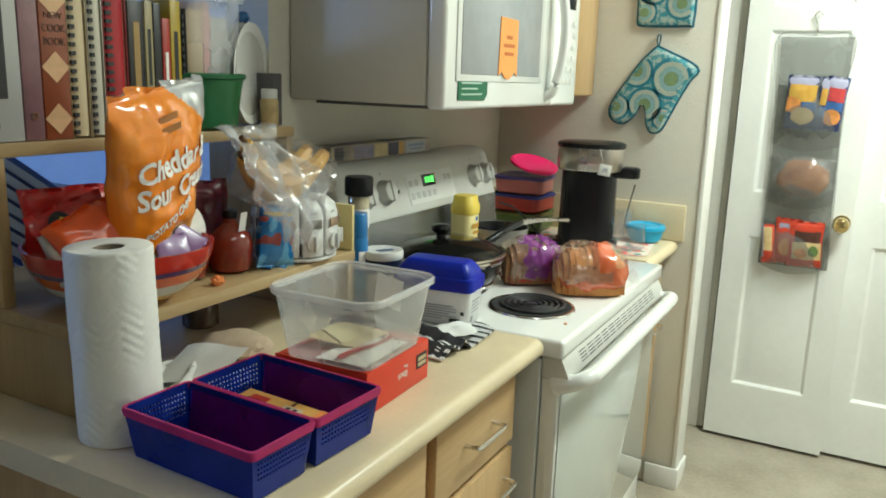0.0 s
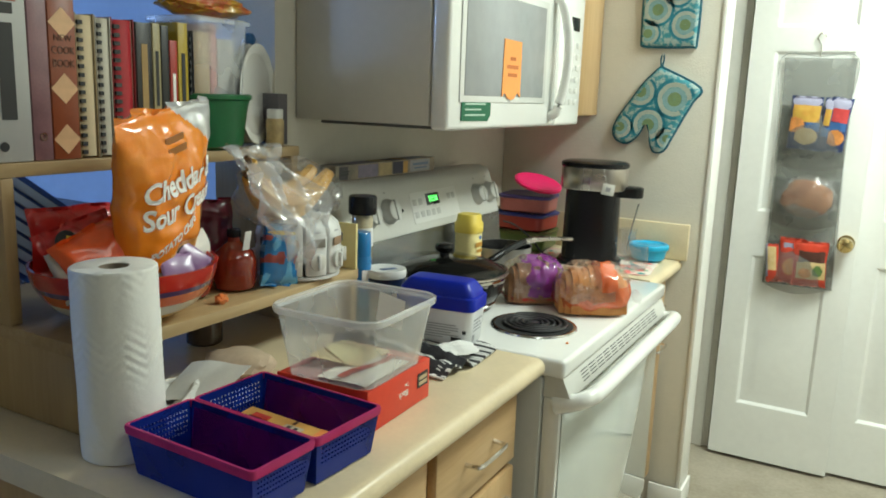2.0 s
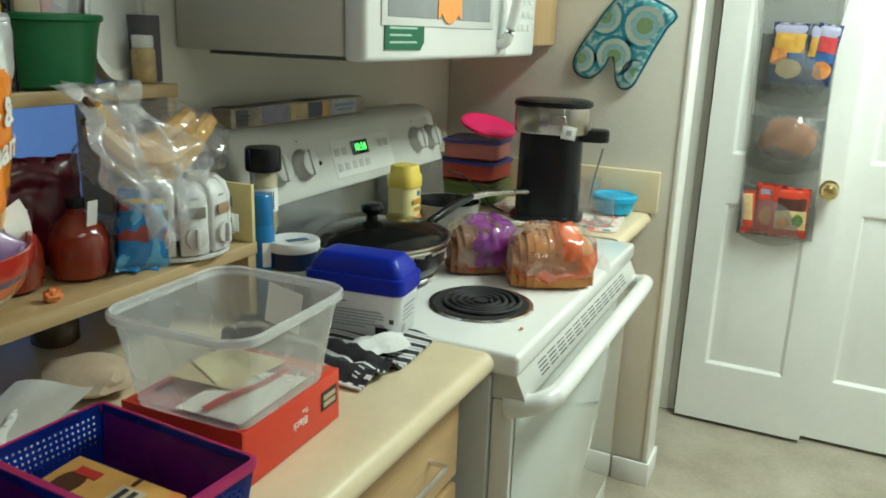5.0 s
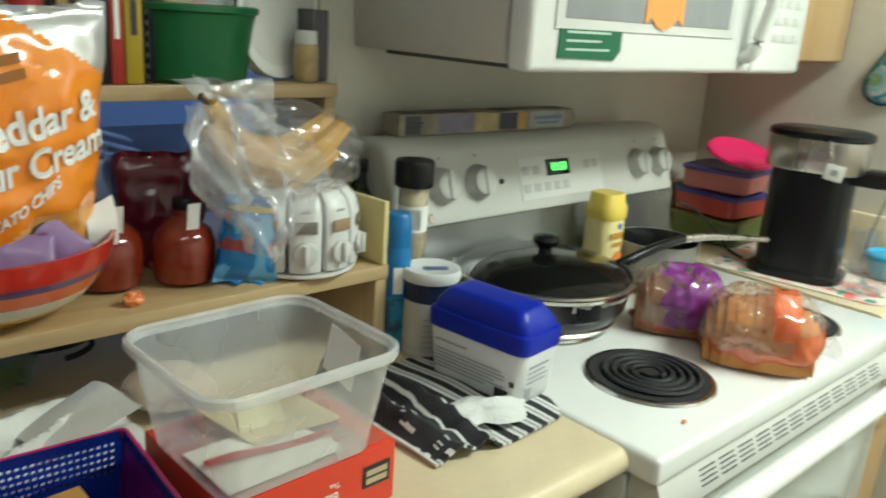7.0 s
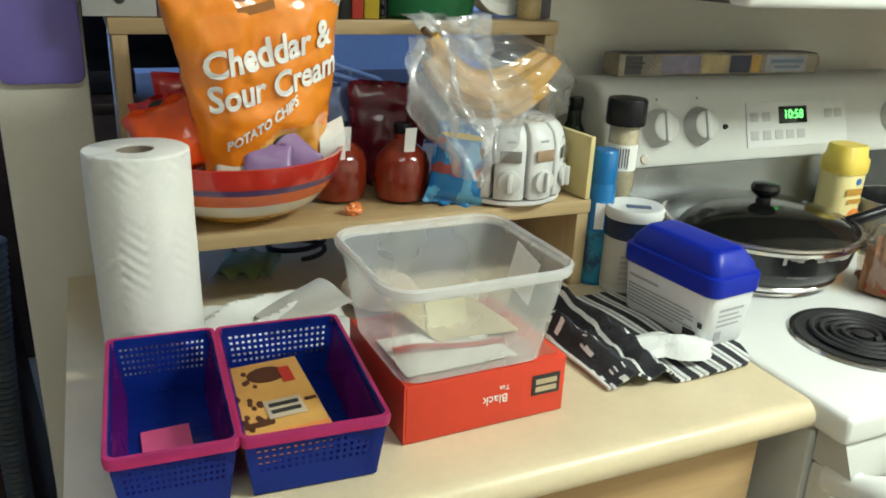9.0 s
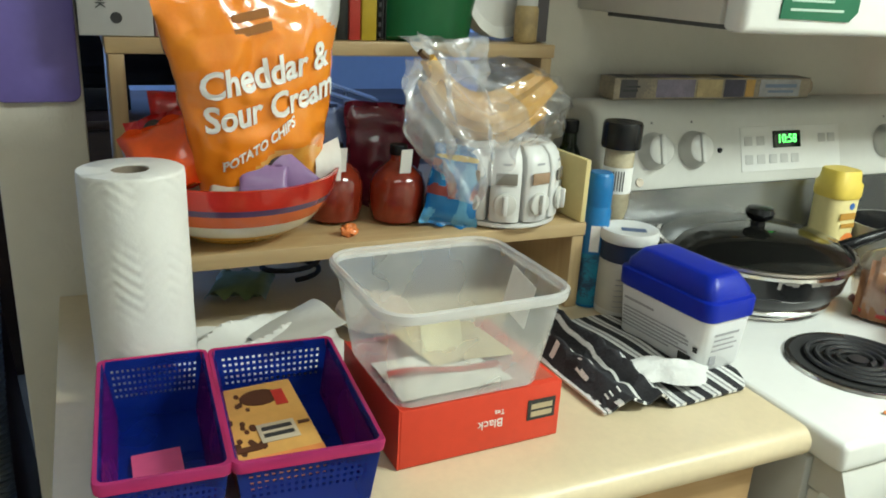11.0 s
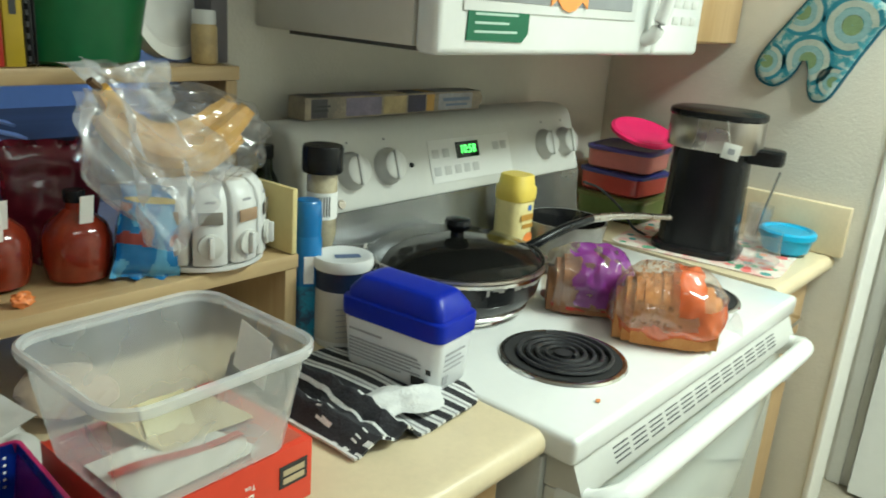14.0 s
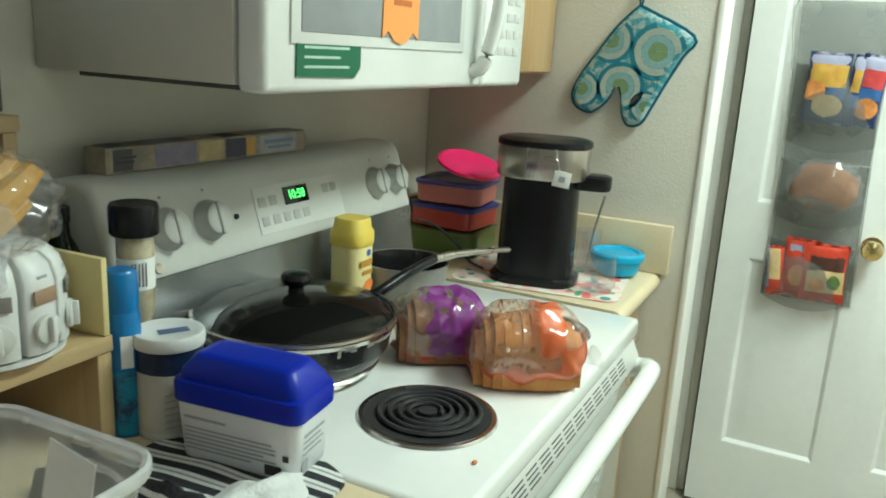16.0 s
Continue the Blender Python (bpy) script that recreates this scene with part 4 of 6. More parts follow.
sp = thing("spray_can", "bright blue spray can squeezed beside the shelf", "spray can", pose(0.244, -0.0545, ZC + 0.001))
BLUECAN = mat("cyan_blue_can", (0.006, 0.16, 0.42), 0.3, var=0.1, coat=0.3)
part("body", bottle([(0.019, 0.0), (0.0205, 0.003), (0.0205, 0.15), (0.018, 0.158)]), BLUECAN, sp)
part("base_label", lathe([(0.0208, 0.005), (0.0208, 0.085)], 24), mat("can_lower", (0.03, 0.06, 0.12), 0.4, rgb2=(0.02, 0.25, 0.40), sharp=0.6, scale=40), sp)
part("cap", bottle([(0.019, 0.157), (0.0195, 0.18), (0.0185, 0.203), (0.015, 0.207)]), BLUECAN, sp, "blue plastic cap")
part("white_panel", box(-0.007, 0.007, 0, 0.0005, 0.09, 0.13), PRINT_WHITE, sp, m=pose(0.0177, -0.0108, 0, 0, 0, 58), smooth=0)

sg = thing("seasoning_grinder", "clear seasoning grinder with a large black cap", "grinder", pose(0.206, 0.002, ZC + 0.001))
part("jar", bottle([(0.018, 0.0), (0.0195, 0.003), (0.0195, 0.10), (0.017, 0.12), (0.0225, 0.14), (0.0225, 0.232), (0.021, 0.234)]), mat("tan_seasoning", (0.42, 0.36, 0.24), 0.25, var=0.2, scale=60, coat=0.6), sg, "clear jar full of pale seasoning")
part("dark_label", lathe([(0.0198, 0.012), (0.0198, 0.095)], 24), mat("wine_label", (0.05, 0.015, 0.015), 0.4, var=0.2), sg)
part("cap", bottle([(0.0285, 0.233), (0.030, 0.236), (0.030, 0.268), (0.028, 0.272)], 32), BLACK, sg, "ribbed black cap")
part("label", lathe([(0.0229, 0.165), (0.0229, 0.205)], 24), PAPER, sg, "white barcode label")
for k in range(5):
    part("barcode_bar", box(-0.009 + 0.004 * k, -0.0075 + 0.004 * k, 0, 0.0004, 0.170, 0.20), PRINT_BLACK, sg, m=pose(0.0197, -0.0120, 0, 0, 0, 58), smooth=0)

# ---- foil box on top of the range ----
fb = thing("foil_box", "long printed foil box lying on top of the range", "box", pose(0.068, 0.062, 1.1238, 0, 0, -1))
part("carton", box(-0.022, 0.022, 0.0, 0.43, 0.0, 0.036, 0.001), mat("cream_carton", (0.36, 0.30, 0.21), 0.5, rgb2=(0.20, 0.17, 0.14), sharp=0.35, scale=22), fb)
for y0, y1, c in ((0.012, 0.045, (0.05, 0.045, 0.05)), (0.085, 0.165, (0.20, 0.17, 0.24)), (0.170, 0.225, (0.42, 0.32, 0.16)), (0.230, 0.275, (0.035, 0.03, 0.06)), (0.278, 0.298, (0.50, 0.28, 0.06)), (0.31, 0.405, (0.32, 0.32, 0.34))):
    part("print_panel", box(0.0221, 0.0226, y0, y1, 0.003, 0.033), mat("foil_print", c, 0.5, var=0.2, scale=40), fb, smooth=0)
    part("print_panel", box(-0.02, 0.02, y0, y1, 0.0361, 0.0366), mat("foil_print_top", c, 0.5, var=0.2, scale=40), fb, smooth=0)
bars(fb, facing(0.0228, 0.36, 0.018, "x"), [(-0.038, 0.036, 0.001, 0.007), (-0.03, 0.03, -0.008, -0.004)], mat("slate_print", (0.15, 0.2, 0.3), 0.6))
bars(fb, facing(0.0223, 0.035, 0.018, "x"), [(-0.012, 0.016, 0.002, 0.005), (-0.018, 0.012, -0.005, -0.001)], PRINT_BLACK)
part("roll_end", lathe([(0, 0), (0.016, 0), (0.016, 0.012), (0.006, 0.012), (0.006, 0.004), (0, 0.004)], 20), CARD_GREY, fb, m=pose(0.0, 0.432, 0.018, -90))

# ---- pans and bread on the range ----
NONSTICK = mat("black_nonstick", (0.014, 0.014, 0.015), 0.24, var=0.2, scale=12, coat=0.2)
BARE_METAL = mat("bare_pan_metal", (0.50, 0.48, 0.45), 0.45, 0.3, var=0.15, scale=30)
pan = thing("saute_pan", "worn black saute pan with a glass lid on the burner", "pan", pose(0.283, 0.228, ZC + 0.0125))
b = lathe([(0, 0.0), (0.112, 0.0), (0.124, 0.005), (0.140, 0.030)] + [(0.140 + 0.007 * k / 14, 0.030 + 0.036 * k / 14) for k in range(1, 15)] + [(0.149, 0.070), (0.145, 0.070), (0.137, 0.032), (0.118, 0.007), (0, 0.006)], 180)
for f in b.faces:
    c = f.calc_center_median()
    edge = 0.058 - 0.020 * max(0, noise.noise(Vector((c.x * 22, c.y * 22, 1.0)))) - 0.010 * noise.noise(Vector((c.x * 70, c.y * 70, c.z * 60)))
    if c.z > edge and c.x * c.x + c.y * c.y > 0.0196 and noise.noise(Vector((c.x * 14, c.y * 14, 6.0))) > -0.18:
        f.material_index = 1
part("body", b, [NONSTICK, BARE_METAL], pan, "black coating chipped to bare metal under the rim")
part("rim_band", lathe([(0.1485, 0.0635), (0.151, 0.0645), (0.151, 0.0695), (0.1485, 0.0715)], 56), CHROME, pan)
part("base_ring", lathe([(0.112, -0.0005), (0.1255, 0.0), (0.1265, 0.004), (0.124, 0.007)], 56), CHROME, pan, "thin steel base ring")
lid = part("lid", lathe([(0.150, 0.0718), (0.146, 0.076), (0.12, 0.090), (0.08, 0.100), (0.03, 0.1045), (0, 0.105), (0, 0.1035), (0.03, 0.103), (0.08, 0.0985), (0.12, 0.0885), (0.146, 0.0745), (0.150, 0.0718)], 56),
           mat("smoked_glass_lid", (0.05, 0.05, 0.045), 0.05, trans=0.85, var=0.02, ior=1.45), pan, "domed smoked glass lid")
part("lid_band", lathe([(0.1505, 0.0716), (0.1535, 0.073), (0.1525, 0.077), (0.147, 0.0775)], 56), STEEL, lid)
part("knob", bottle([(0.012, 0.104), (0.011, 0.112), (0.020, 0.118), (0.023, 0.126), (0.020, 0.133), (0.010, 0.135)], 24), BLACK, lid, "black lid knob")
pts = smooth_path([(-0.06, -0.135, 0.06), (-0.075, -0.165, 0.064), (-0.045, -0.185, 0.066), (-0.012, -0.175, 0.064), (-0.02, -0.145, 0.06)], 6)
part("loop_handle", tube(pts, 0.006, 8), BLACK, pan, "black loop handle")

PX, PY, PZ = 0.283, 0.228, ZC + 0.0125
pts = smooth_path([(0.318 - PX, 0.352 - PY, 0.908 - PZ), (0.340 - PX, 0.385 - PY, 0.930 - PZ), (0.353 - PX, 0.45 - PY, 0.948 - PZ), (0.359 - PX, 0.532 - PY, 0.955 - PZ)], 7)
arm = part("handle", tube(pts, lambda q: 0.011 - 0.003 * q, 10), BLACK, pan, "black handle with a steel end")
pts = smooth_path([(0.3588 - PX, 0.525 - PY, 0.955 - PZ), (0.372 - PX, 0.60 - PY, 0.952 - PZ), (0.39 - PX, 0.69 - PY, 0.942 - PZ), (0.405 - PX, 0.762 - PY, 0.932 - PZ)], 7)
part("steel_end", tube(pts, lambda q: 0.0085 - 0.004 * q + 0.002 * max(0, q - 0.85) * 6, 10), STEEL, arm, "flat brushed steel handle end")

sk = thing("saucepan", "small grey saucepan with a dark lining", "pan", pose(0.272, 0.575, ZC + 0.0125))
part("body", lathe([(0, 0.0), (0.066, 0.0), (0.074, 0.008), (0.080, 0.060), (0.083, 0.078), (0.080, 0.078), (0.076, 0.060), (0.070, 0.008), (0, 0.005)], 44), mat("grey_pan", (0.30, 0.29, 0.27), 0.4, 0.4, var=0.15), sk)
part("lining", lathe([(0.0795, 0.0775), (0.0755, 0.060), (0.0695, 0.010), (0, 0.0065)], 40), NONSTICK, sk, "dark non-stick lining")

yj = thing("snack_canister", "yellow snack canister with a stepped lid behind the pan", "canister", pose(0.224, 0.466, ZC + 0.001))
YEL = mat("yellow_plastic", (0.78, 0.58, 0.10), 0.35, var=0.06)
part("body", rloft([(0.058, 0.058, 0.02, 0.0), (0.062, 0.062, 0.021, 0.004), (0.064, 0.064, 0.021, 0.13), (0.060, 0.060, 0.02, 0.136)]), mat("pale_yellow_label", (0.80, 0.68, 0.32), 0.4, var=0.08), yj)
part("lid", rloft([(0.066, 0.066, 0.022, 0.134), (0.068, 0.068, 0.022, 0.138), (0.068, 0.068, 0.022, 0.158), (0.060, 0.060, 0.02, 0.164), (0.056, 0.056, 0.018, 0.180), (0.052, 0.052, 0.016, 0.182)]), YEL, yj, "bright yellow stepped lid")
part("print_patch", lathe([(0, 0), (0.011, 0), (0.011, 0.0006), (0, 0.0006)], 16, sx=1.3), mat("orange_patch", (0.85, 0.25, 0.06), 0.5), yj, m=facing(0.0325, 0.006, 0.062, "x") @ pose(0, 0, 0, 0, 0, 20))
bars(yj, facing(0.0325, 0, 0, "x"), [(-0.020, 0.016, 0.098, 0.110), (-0.014, 0.018, 0.083, 0.091), (-0.02, 0.012, 0.036, 0.041)], mat("amber_print", (0.55, 0.28, 0.05), 0.5))
part("round_mark", lathe([(0, 0), (0.006, 0), (0.006, 0.0006), (0, 0.0006)], 14), mat("blue_mark", (0.05, 0.15, 0.45), 0.5), yj, m=facing(0.0325, 0.004, 0.122, "x"))


def loaf_profile(w, h, n=22):
    """A sandwich loaf's end outline, y across and z up."""
    pts = [(-w / 2 * 0.92, 0.004), (-w / 2 * 0.94, h * 0.55)]
    pts += [(-w / 2 * math.cos(a) * 1.0, h * 0.62 + h * 0.38 * math.sin(a)) for a in [math.pi * k / 12 for k in range(0, 13)]]
    pts += [(w / 2 * 0.94, h * 0.55), (w / 2 * 0.92, 0.004)]
    return pts


def bread_bag(name, m, length, w, h, crust, film, seed, label, zone):
    """A sliced loaf, x along it, in a printed clear bag with a twisted neck."""
    t = thing(name, label, "bread", m, group="bread bags on the range")
    n = 12
    for k in range(n):
        x0 = -length / 2 + k * length / n
        r = random.Random(seed * 50 + k)
        s = (0.91 + 0.04 * r.random()) * (1 - 0.46 * abs((2 * k + 1) / n - 1) ** 3.4)
        prof = [(y * s, z * (0.92 + 0.03 * math.sin(k * 1.3)) * (1 - 0.40 * abs((2 * k + 1) / n - 1) ** 3.4)) for y, z in loaf_profile(w, h)]
        part("slice", prism(prof, x0 + 0.0001, x0 + length / n - 0.0001, "x", 0.0), crust, t, smooth=50)
    lp = []
    off = Vector((seed * 4.0, 1, 2))
    NX = 84
    for k in range(NX + 1):
        f = k / NX
        x = -length / 2 - 0.008 + (length + 0.016) * f
        e = max(0.30, (1 - abs(2 * f - 1) ** 3.4) ** 0.45)
        ring_ = []
        for j in range(88):
            a = 2 * math.pi * j / 88
            y, z = math.cos(a), math.sin(a)
            y, z = math.copysign(abs(y) ** 0.80, y) * (w / 2 + 0.005) * e, h / 2 + math.copysign(abs(z) ** 0.80, z) * (h / 2 + 0.003) * (e if z > 0 else 0.5 + 0.5 * e)
            v = noise.noise_vector(Vector((x * 22, y * 24, z * 24)) + off) * 0.009 + noise.noise_vector(Vector((x * 55, y * 55, z * 55)) + off) * 0.0042
            ring_.append((x + v.x, y + v.y, max(0.0006, z + v.z)))
        lp.append(ring_)
    b = loft(lp)
    for f in b.faces:
        f.material_index = zone(f.calc_center_median(), length, h)
    part("bag", b, film, t, "printed clear bread bag", smooth=60)
    pts = smooth_path([(length / 2 + 0.004, 0, h * 0.40), (length / 2 + 0.018, 0.004, h * 0.30), (length / 2 + 0.032, 0.008, h * 0.32)], 5)
    part("twisted_neck", tube(pts, lambda q: 0.014 - 0.010 * math.sin(math.pi * q) + 0.006 * q, 10), FILM, t)
    return t


def wobble(c, k):
    return 0.010 * noise.noise(c * 40 + Vector((k, 0, 0)))


def orange_zone(c, length, h):
    w = wobble(c, 1.0)
    u, v = c.x / length, c.z / h
    if v < 0.30 + 16 * w or (0.06 < u + 5 * w < 0.30 and v > 0.55) or (u > 0.26 + 6 * w and v < 0.62):
        return 1
    # two rows of scrawled dark lettering on the side and one across the top
    for lo, hi, k in ((0.30, 0.44, 1.0), (0.52, 0.66, 2.0), (0.90, 1.2, 3.0)):
        if lo < v < hi and -0.42 < u < 0.12 and abs(noise.noise(Vector((c.x * 95 + k * 7, c.y * 60, c.z * 75)))) < 0.085:
            return 2
    return 0


def purple_zone(c, length, h):
    w = wobble(c, 5.0)
    if c.z < h * 0.14 + w:
        return 2
    return 1 if c.x > -length * 0.22 + 2.2 * w and c.z > h * 0.2 + w and noise.noise(c * 55 + Vector((9, 0, 0))) > -0.30 else 0


CRUST = mat("bread_crust", (0.56, 0.22, 0.06), 0.85, rgb2=(0.70, 0.35, 0.13), scale=25, bump=0.4, bscale=90)
CRUST_D = mat("dark_bread_crust", (0.30, 0.13, 0.06), 0.85, rgb2=(0.38, 0.19, 0.09), scale=25, bump=0.4, bscale=90)
BREAD_FILM = clear("bread_film", (0.98, 0.86, 0.74), 0.07, 0.09, 0.30)
ORANGE_FILM = clear("orange_film_print", (0.90, 0.17, 0.03), 0.62, 0.12, 0.25)
PURPLE_FILM = clear("purple_film_print", (0.32, 0.03, 0.36), 0.72, 0.10, 0.3)
bread_bag("bread_loaf", pose(0.597, 0.374, ZC + 0.002, 0, 0, 30), 0.158, 0.116, 0.114, CRUST, [BREAD_FILM, ORANGE_FILM, CRUST_D], 3, "sliced wheat loaf in a clear orange-printed bag", orange_zone)
bread_bag("bread_loaf", pose(0.450, 0.384, ZC + 0.002, 0, 0, 36), 0.138, 0.100, 0.105, CRUST_D, [BREAD_FILM, PURPLE_FILM, RED], 7, "dark loaf in a clear purple-printed bag", purple_zone)
solid("crumb", crumple(0.003, 0.004, 0.0018, 5, 0.4, 2, 2), mat("orange_crumb", (0.7, 0.25, 0.08), 0.8), "small orange crumb on the white cooktop", "crumb", pose(0.640, 0.108, ZC + 0.0022))

# ---- right-hand counter ----
FLORAL = mat("floral_print", (0.74, 0.67, 0.58), 0.7, rgb2=(0.72, 0.36, 0.34), sharp=0.5, scale=26, bias=0.05)
pm = thing("placemat", "floral pink and green paper placemat under the tea maker", "placemat", pose(0.42, 0.945, ZC + 0.001, 0, 0, 8))
part("sheet", rloft([(0.36, 0.27, 0.03, 0.0), (0.36, 0.27, 0.03, 0.002)]), FLORAL, pm)
PETAL = [mat("petal_" + n, c, 0.7, var=0.1) for n, c in (("pink", (0.75, 0.16, 0.15)), ("coral", (0.80, 0.30, 0.18)), ("green", (0.10, 0.34, 0.20)), ("teal", (0.06, 0.28, 0.26)))]
rnd = random.Random(11)
for k in range(70):
    r = rnd.uniform(0.006, 0.014)
    part("printed_flower", lathe([(0, 0.0026), (r, 0.0025), (r, 0.002)], 7, cx=rnd.uniform(-0.165, 0.165), cy=rnd.uniform(-0.12, 0.12), sx=rnd.uniform(0.7, 1.2)), PETAL[k % 4], pm, smooth=0)

tm = thing("tea_maker", "black and steel iced tea maker with a hanging tea tag", "tea maker", pose(0.410, 0.912, ZC + 0.0035, 0, 0, 12))
tm.scale = (1.10, 1.10, 1.0)
part("base", rloft([(0.17, 0.145, 0.05, 0.0), (0.172, 0.147, 0.05, 0.010), (0.16, 0.135, 0.05, 0.016)]), BLACK, tm)
part("column", rloft([(0.150, 0.125, 0.045, 0.016), (0.148, 0.123, 0.045, 0.06), (0.144, 0.118, 0.045, 0.225)]), BLACK, tm, "tall glossy black column")
part("steel_band", rloft([(0.170, 0.135, 0.06, 0.224), (0.178, 0.142, 0.065, 0.228), (0.178, 0.142, 0.065, 0.286), (0.174, 0.138, 0.06, 0.290)]), STEEL, tm, "brushed steel band")
part("lid", rloft([(0.176, 0.140, 0.062, 0.289), (0.182, 0.146, 0.066, 0.293), (0.180, 0.144, 0.066, 0.302), (0.160, 0.125, 0.055, 0.306)]), BLACK, tm)
part("spout", rloft([(0.075, 0.055, 0.02, 0.205), (0.080, 0.060, 0.022, 0.209), (0.080, 0.060, 0.022, 0.232), (0.070, 0.05, 0.02, 0.236)]), BLACK, tm, "black brewing spout", m=pose(0.092, 0.0, 0))
part("badge", lathe([(0, 0), (0.014, 0), (0.013, 0.002), (0, 0.002)], 18, sx=1.4), STEEL, tm, "small steel oval badge", m=pose(0.018, -0.0722, 0.262, 90, 0, 0))
tag = part("tea_tag", box(-0.016, 0.016, -0.016, 0.016, 0, 0.0008, 0.0003), PAPER, tm, "white tea bag tag on a string", m=pose(0.045, -0.0745, 0.232, 90, 8, 0))
part("tag_print", box(-0.006, 0.006, -0.006, 0.006, 0.0009, 0.0014), PRINT_GREY, tag, smooth=0)
part("string", tube([(0.04, -0.0735, 0.247), (0.035, -0.073, 0.27), (0.03, -0.0735, 0.292)], 0.0006, 5), PAPER, tm)
part("pitcher_foot", lathe([(0.001, 0.006), (0.04, 0.004), (0.045, 0.012), (0.043, 0.07), (0.0445, 0.074)], 32), FILM, tm, "clear plastic cup", m=pose(0.115, -0.035, 0.0))


def food_box(m, w, d, h, body, lid, label):
    t = thing("food_container", label, "container", m, group="stacked food containers")
    part("body", rloft([(w * 0.9, d * 0.9, 0.02, 0.0), (w, d, 0.022, 0.006), (w * 1.03, d * 1.03, 0.024, h)]), body, t)
    part("lid", rloft([(w * 1.06, d * 1.06, 0.026, h + 0.0005), (w * 1.08, d * 1.08, 0.027, h + 0.003), (w * 1.08, d * 1.08, 0.027, h + 0.009), (w * 0.98, d * 0.98, 0.024, h + 0.012), (w * 0.9, d * 0.9, 0.02, h + 0.009)]), lid, t)
    return t


def tinted(name, c):
    return mat(name, c, 0.3, var=0.1, trans=0.25, coat=0.2)


fx, fy, fz = 0.155, 1.02, ZC + 0.004
food_box(pose(fx, fy, fz, 0, 0, 4), 0.17, 0.155, 0.05, tinted("green_tub", (0.12, 0.20, 0.05)), tinted("olive_lid", (0.16, 0.20, 0.06)), "green plastic food container at the bottom of a stack")
food_box(pose(fx, fy, fz + 0.0625, 0, 0, -3), 0.165, 0.15, 0.045, tinted("red_tub", (0.55, 0.06, 0.05)), tinted("navy_lid", (0.03, 0.05, 0.30)), "red plastic food container with a blue lid in a stack")
food_box(pose(fx + 0.004, fy, fz + 0.120, 0, 0, 6), 0.16, 0.145, 0.045, tinted("pink_tub", (0.65, 0.20, 0.18)), tinted("navy_lid2", (0.10, 0.08, 0.30)), "pinkish plastic food container in a stack")
solid("pink_dish", lathe([(0, 0.0), (0.072, 0.0), (0.078, 0.004), (0.078, 0.011), (0.070, 0.014), (0.062, 0.010), (0, 0.010)], 36), mat("hot_pink_plastic", (0.90, 0.03, 0.16), 0.3, var=0.06),
      "hot pink shallow plastic dish resting on stacked containers", "dish", pose(fx + 0.034, fy - 0.008, fz + 0.206, 8, 16, 0))

bb = thing("blue_bowl", "turquoise plastic bowl with a lid on the counter", "bowl", pose(0.552, 1.058, ZC + 0.0045))
bb.scale = (1.12, 1.12, 1.05)
TURQ = mat("turquoise_plastic", (0.01, 0.36, 0.62), 0.3, var=0.06, coat=0.2)
part("body", lathe([(0, 0), (0.036, 0.0), (0.044, 0.006), (0.050, 0.032), (0.051, 0.036), (0, 0.036)], 36), TURQ, bb)
part("lid", lathe([(0.051, 0.034), (0.0545, 0.036), (0.0545, 0.046), (0.050, 0.050), (0.044, 0.050), (0.040, 0.046), (0, 0.045)], 36), TURQ, bb, "turquoise ridged lid")
st = thing("cup_with_spoon", "clear cup with a dark stirring spoon by the wall", "cup", pose(0.475, 1.085, ZC + 0.0045))
part("cup", lathe([(0, 0.002), (0.022, 0.0), (0.025, 0.004), (0.029, 0.085), (0.028, 0.085), (0.024, 0.006), (0, 0.004)], 28), FILM, st)
part("spoon_handle", tube(smooth_path([(0.0, 0.0, 0.006), (0.010, -0.002, 0.08), (0.026, -0.004, 0.155), (0.028, -0.004, 0.168)], 5), lambda q: 0.002 + 0.0014 * q, 8), SPLASH_GREY, st, "dull grey spoon handle")
cord = smooth_path([(0.06, 0.792, 1.06), (0.075, 0.815, 1.085), (0.07, 0.86, 1.08), (0.05, 0.89, 1.05), (0.035, 0.90, 1.02), (0.03, 0.885, 0.99)], 8)
solid("power_cord", tube(cord, 0.003, 6), BLACK_MATT, "black power cord looping behind the range", "cord")
cord = smooth_path([(0.17, 0.80, 0.955), (0.20, 0.83, 0.94), (0.24, 0.86, 0.90), (0.27, 0.875, 0.86), (0.30, 0.885, ZC + 0.008)], 8)
solid("power_cord", tube(cord, 0.003, 6), BLACK_MATT, "black power cord running to the tea maker", "cord")

# ---- mitt and potholder on the end wall ----
TEAL_BIND = mat("teal_binding", (0.015, 0.11, 0.16), 0.9, var=0.1, bump=0.3)
TEAL = mat("teal_cotton", (0.06, 0.30, 0.36), 0.95, rgb2=(0.40, 0.52, 0.50), sharp=0.75, scale=60, bump=0.4, bscale=200)
RING = [mat("print_" + n, c, 0.95, var=0.15, bump=0.3, bscale=200) for n, c in (("deep", (0.03, 0.22, 0.30)), ("ivory", (0.42, 0.48, 0.42)), ("sky", (0.24, 0.42, 0.44)), ("sage", (0.20, 0.30, 0.15)))]


def inside(p, poly):
    c = False
    for (x0, y0), (x1, y1) in zip(poly, poly[1:] + poly[:1]):
        if (y0 > p[1]) != (y1 > p[1]) and p[0] < (x1 - x0) * (p[1] - y0) / (y1 - y0) + x0:
            c = not c
    return c


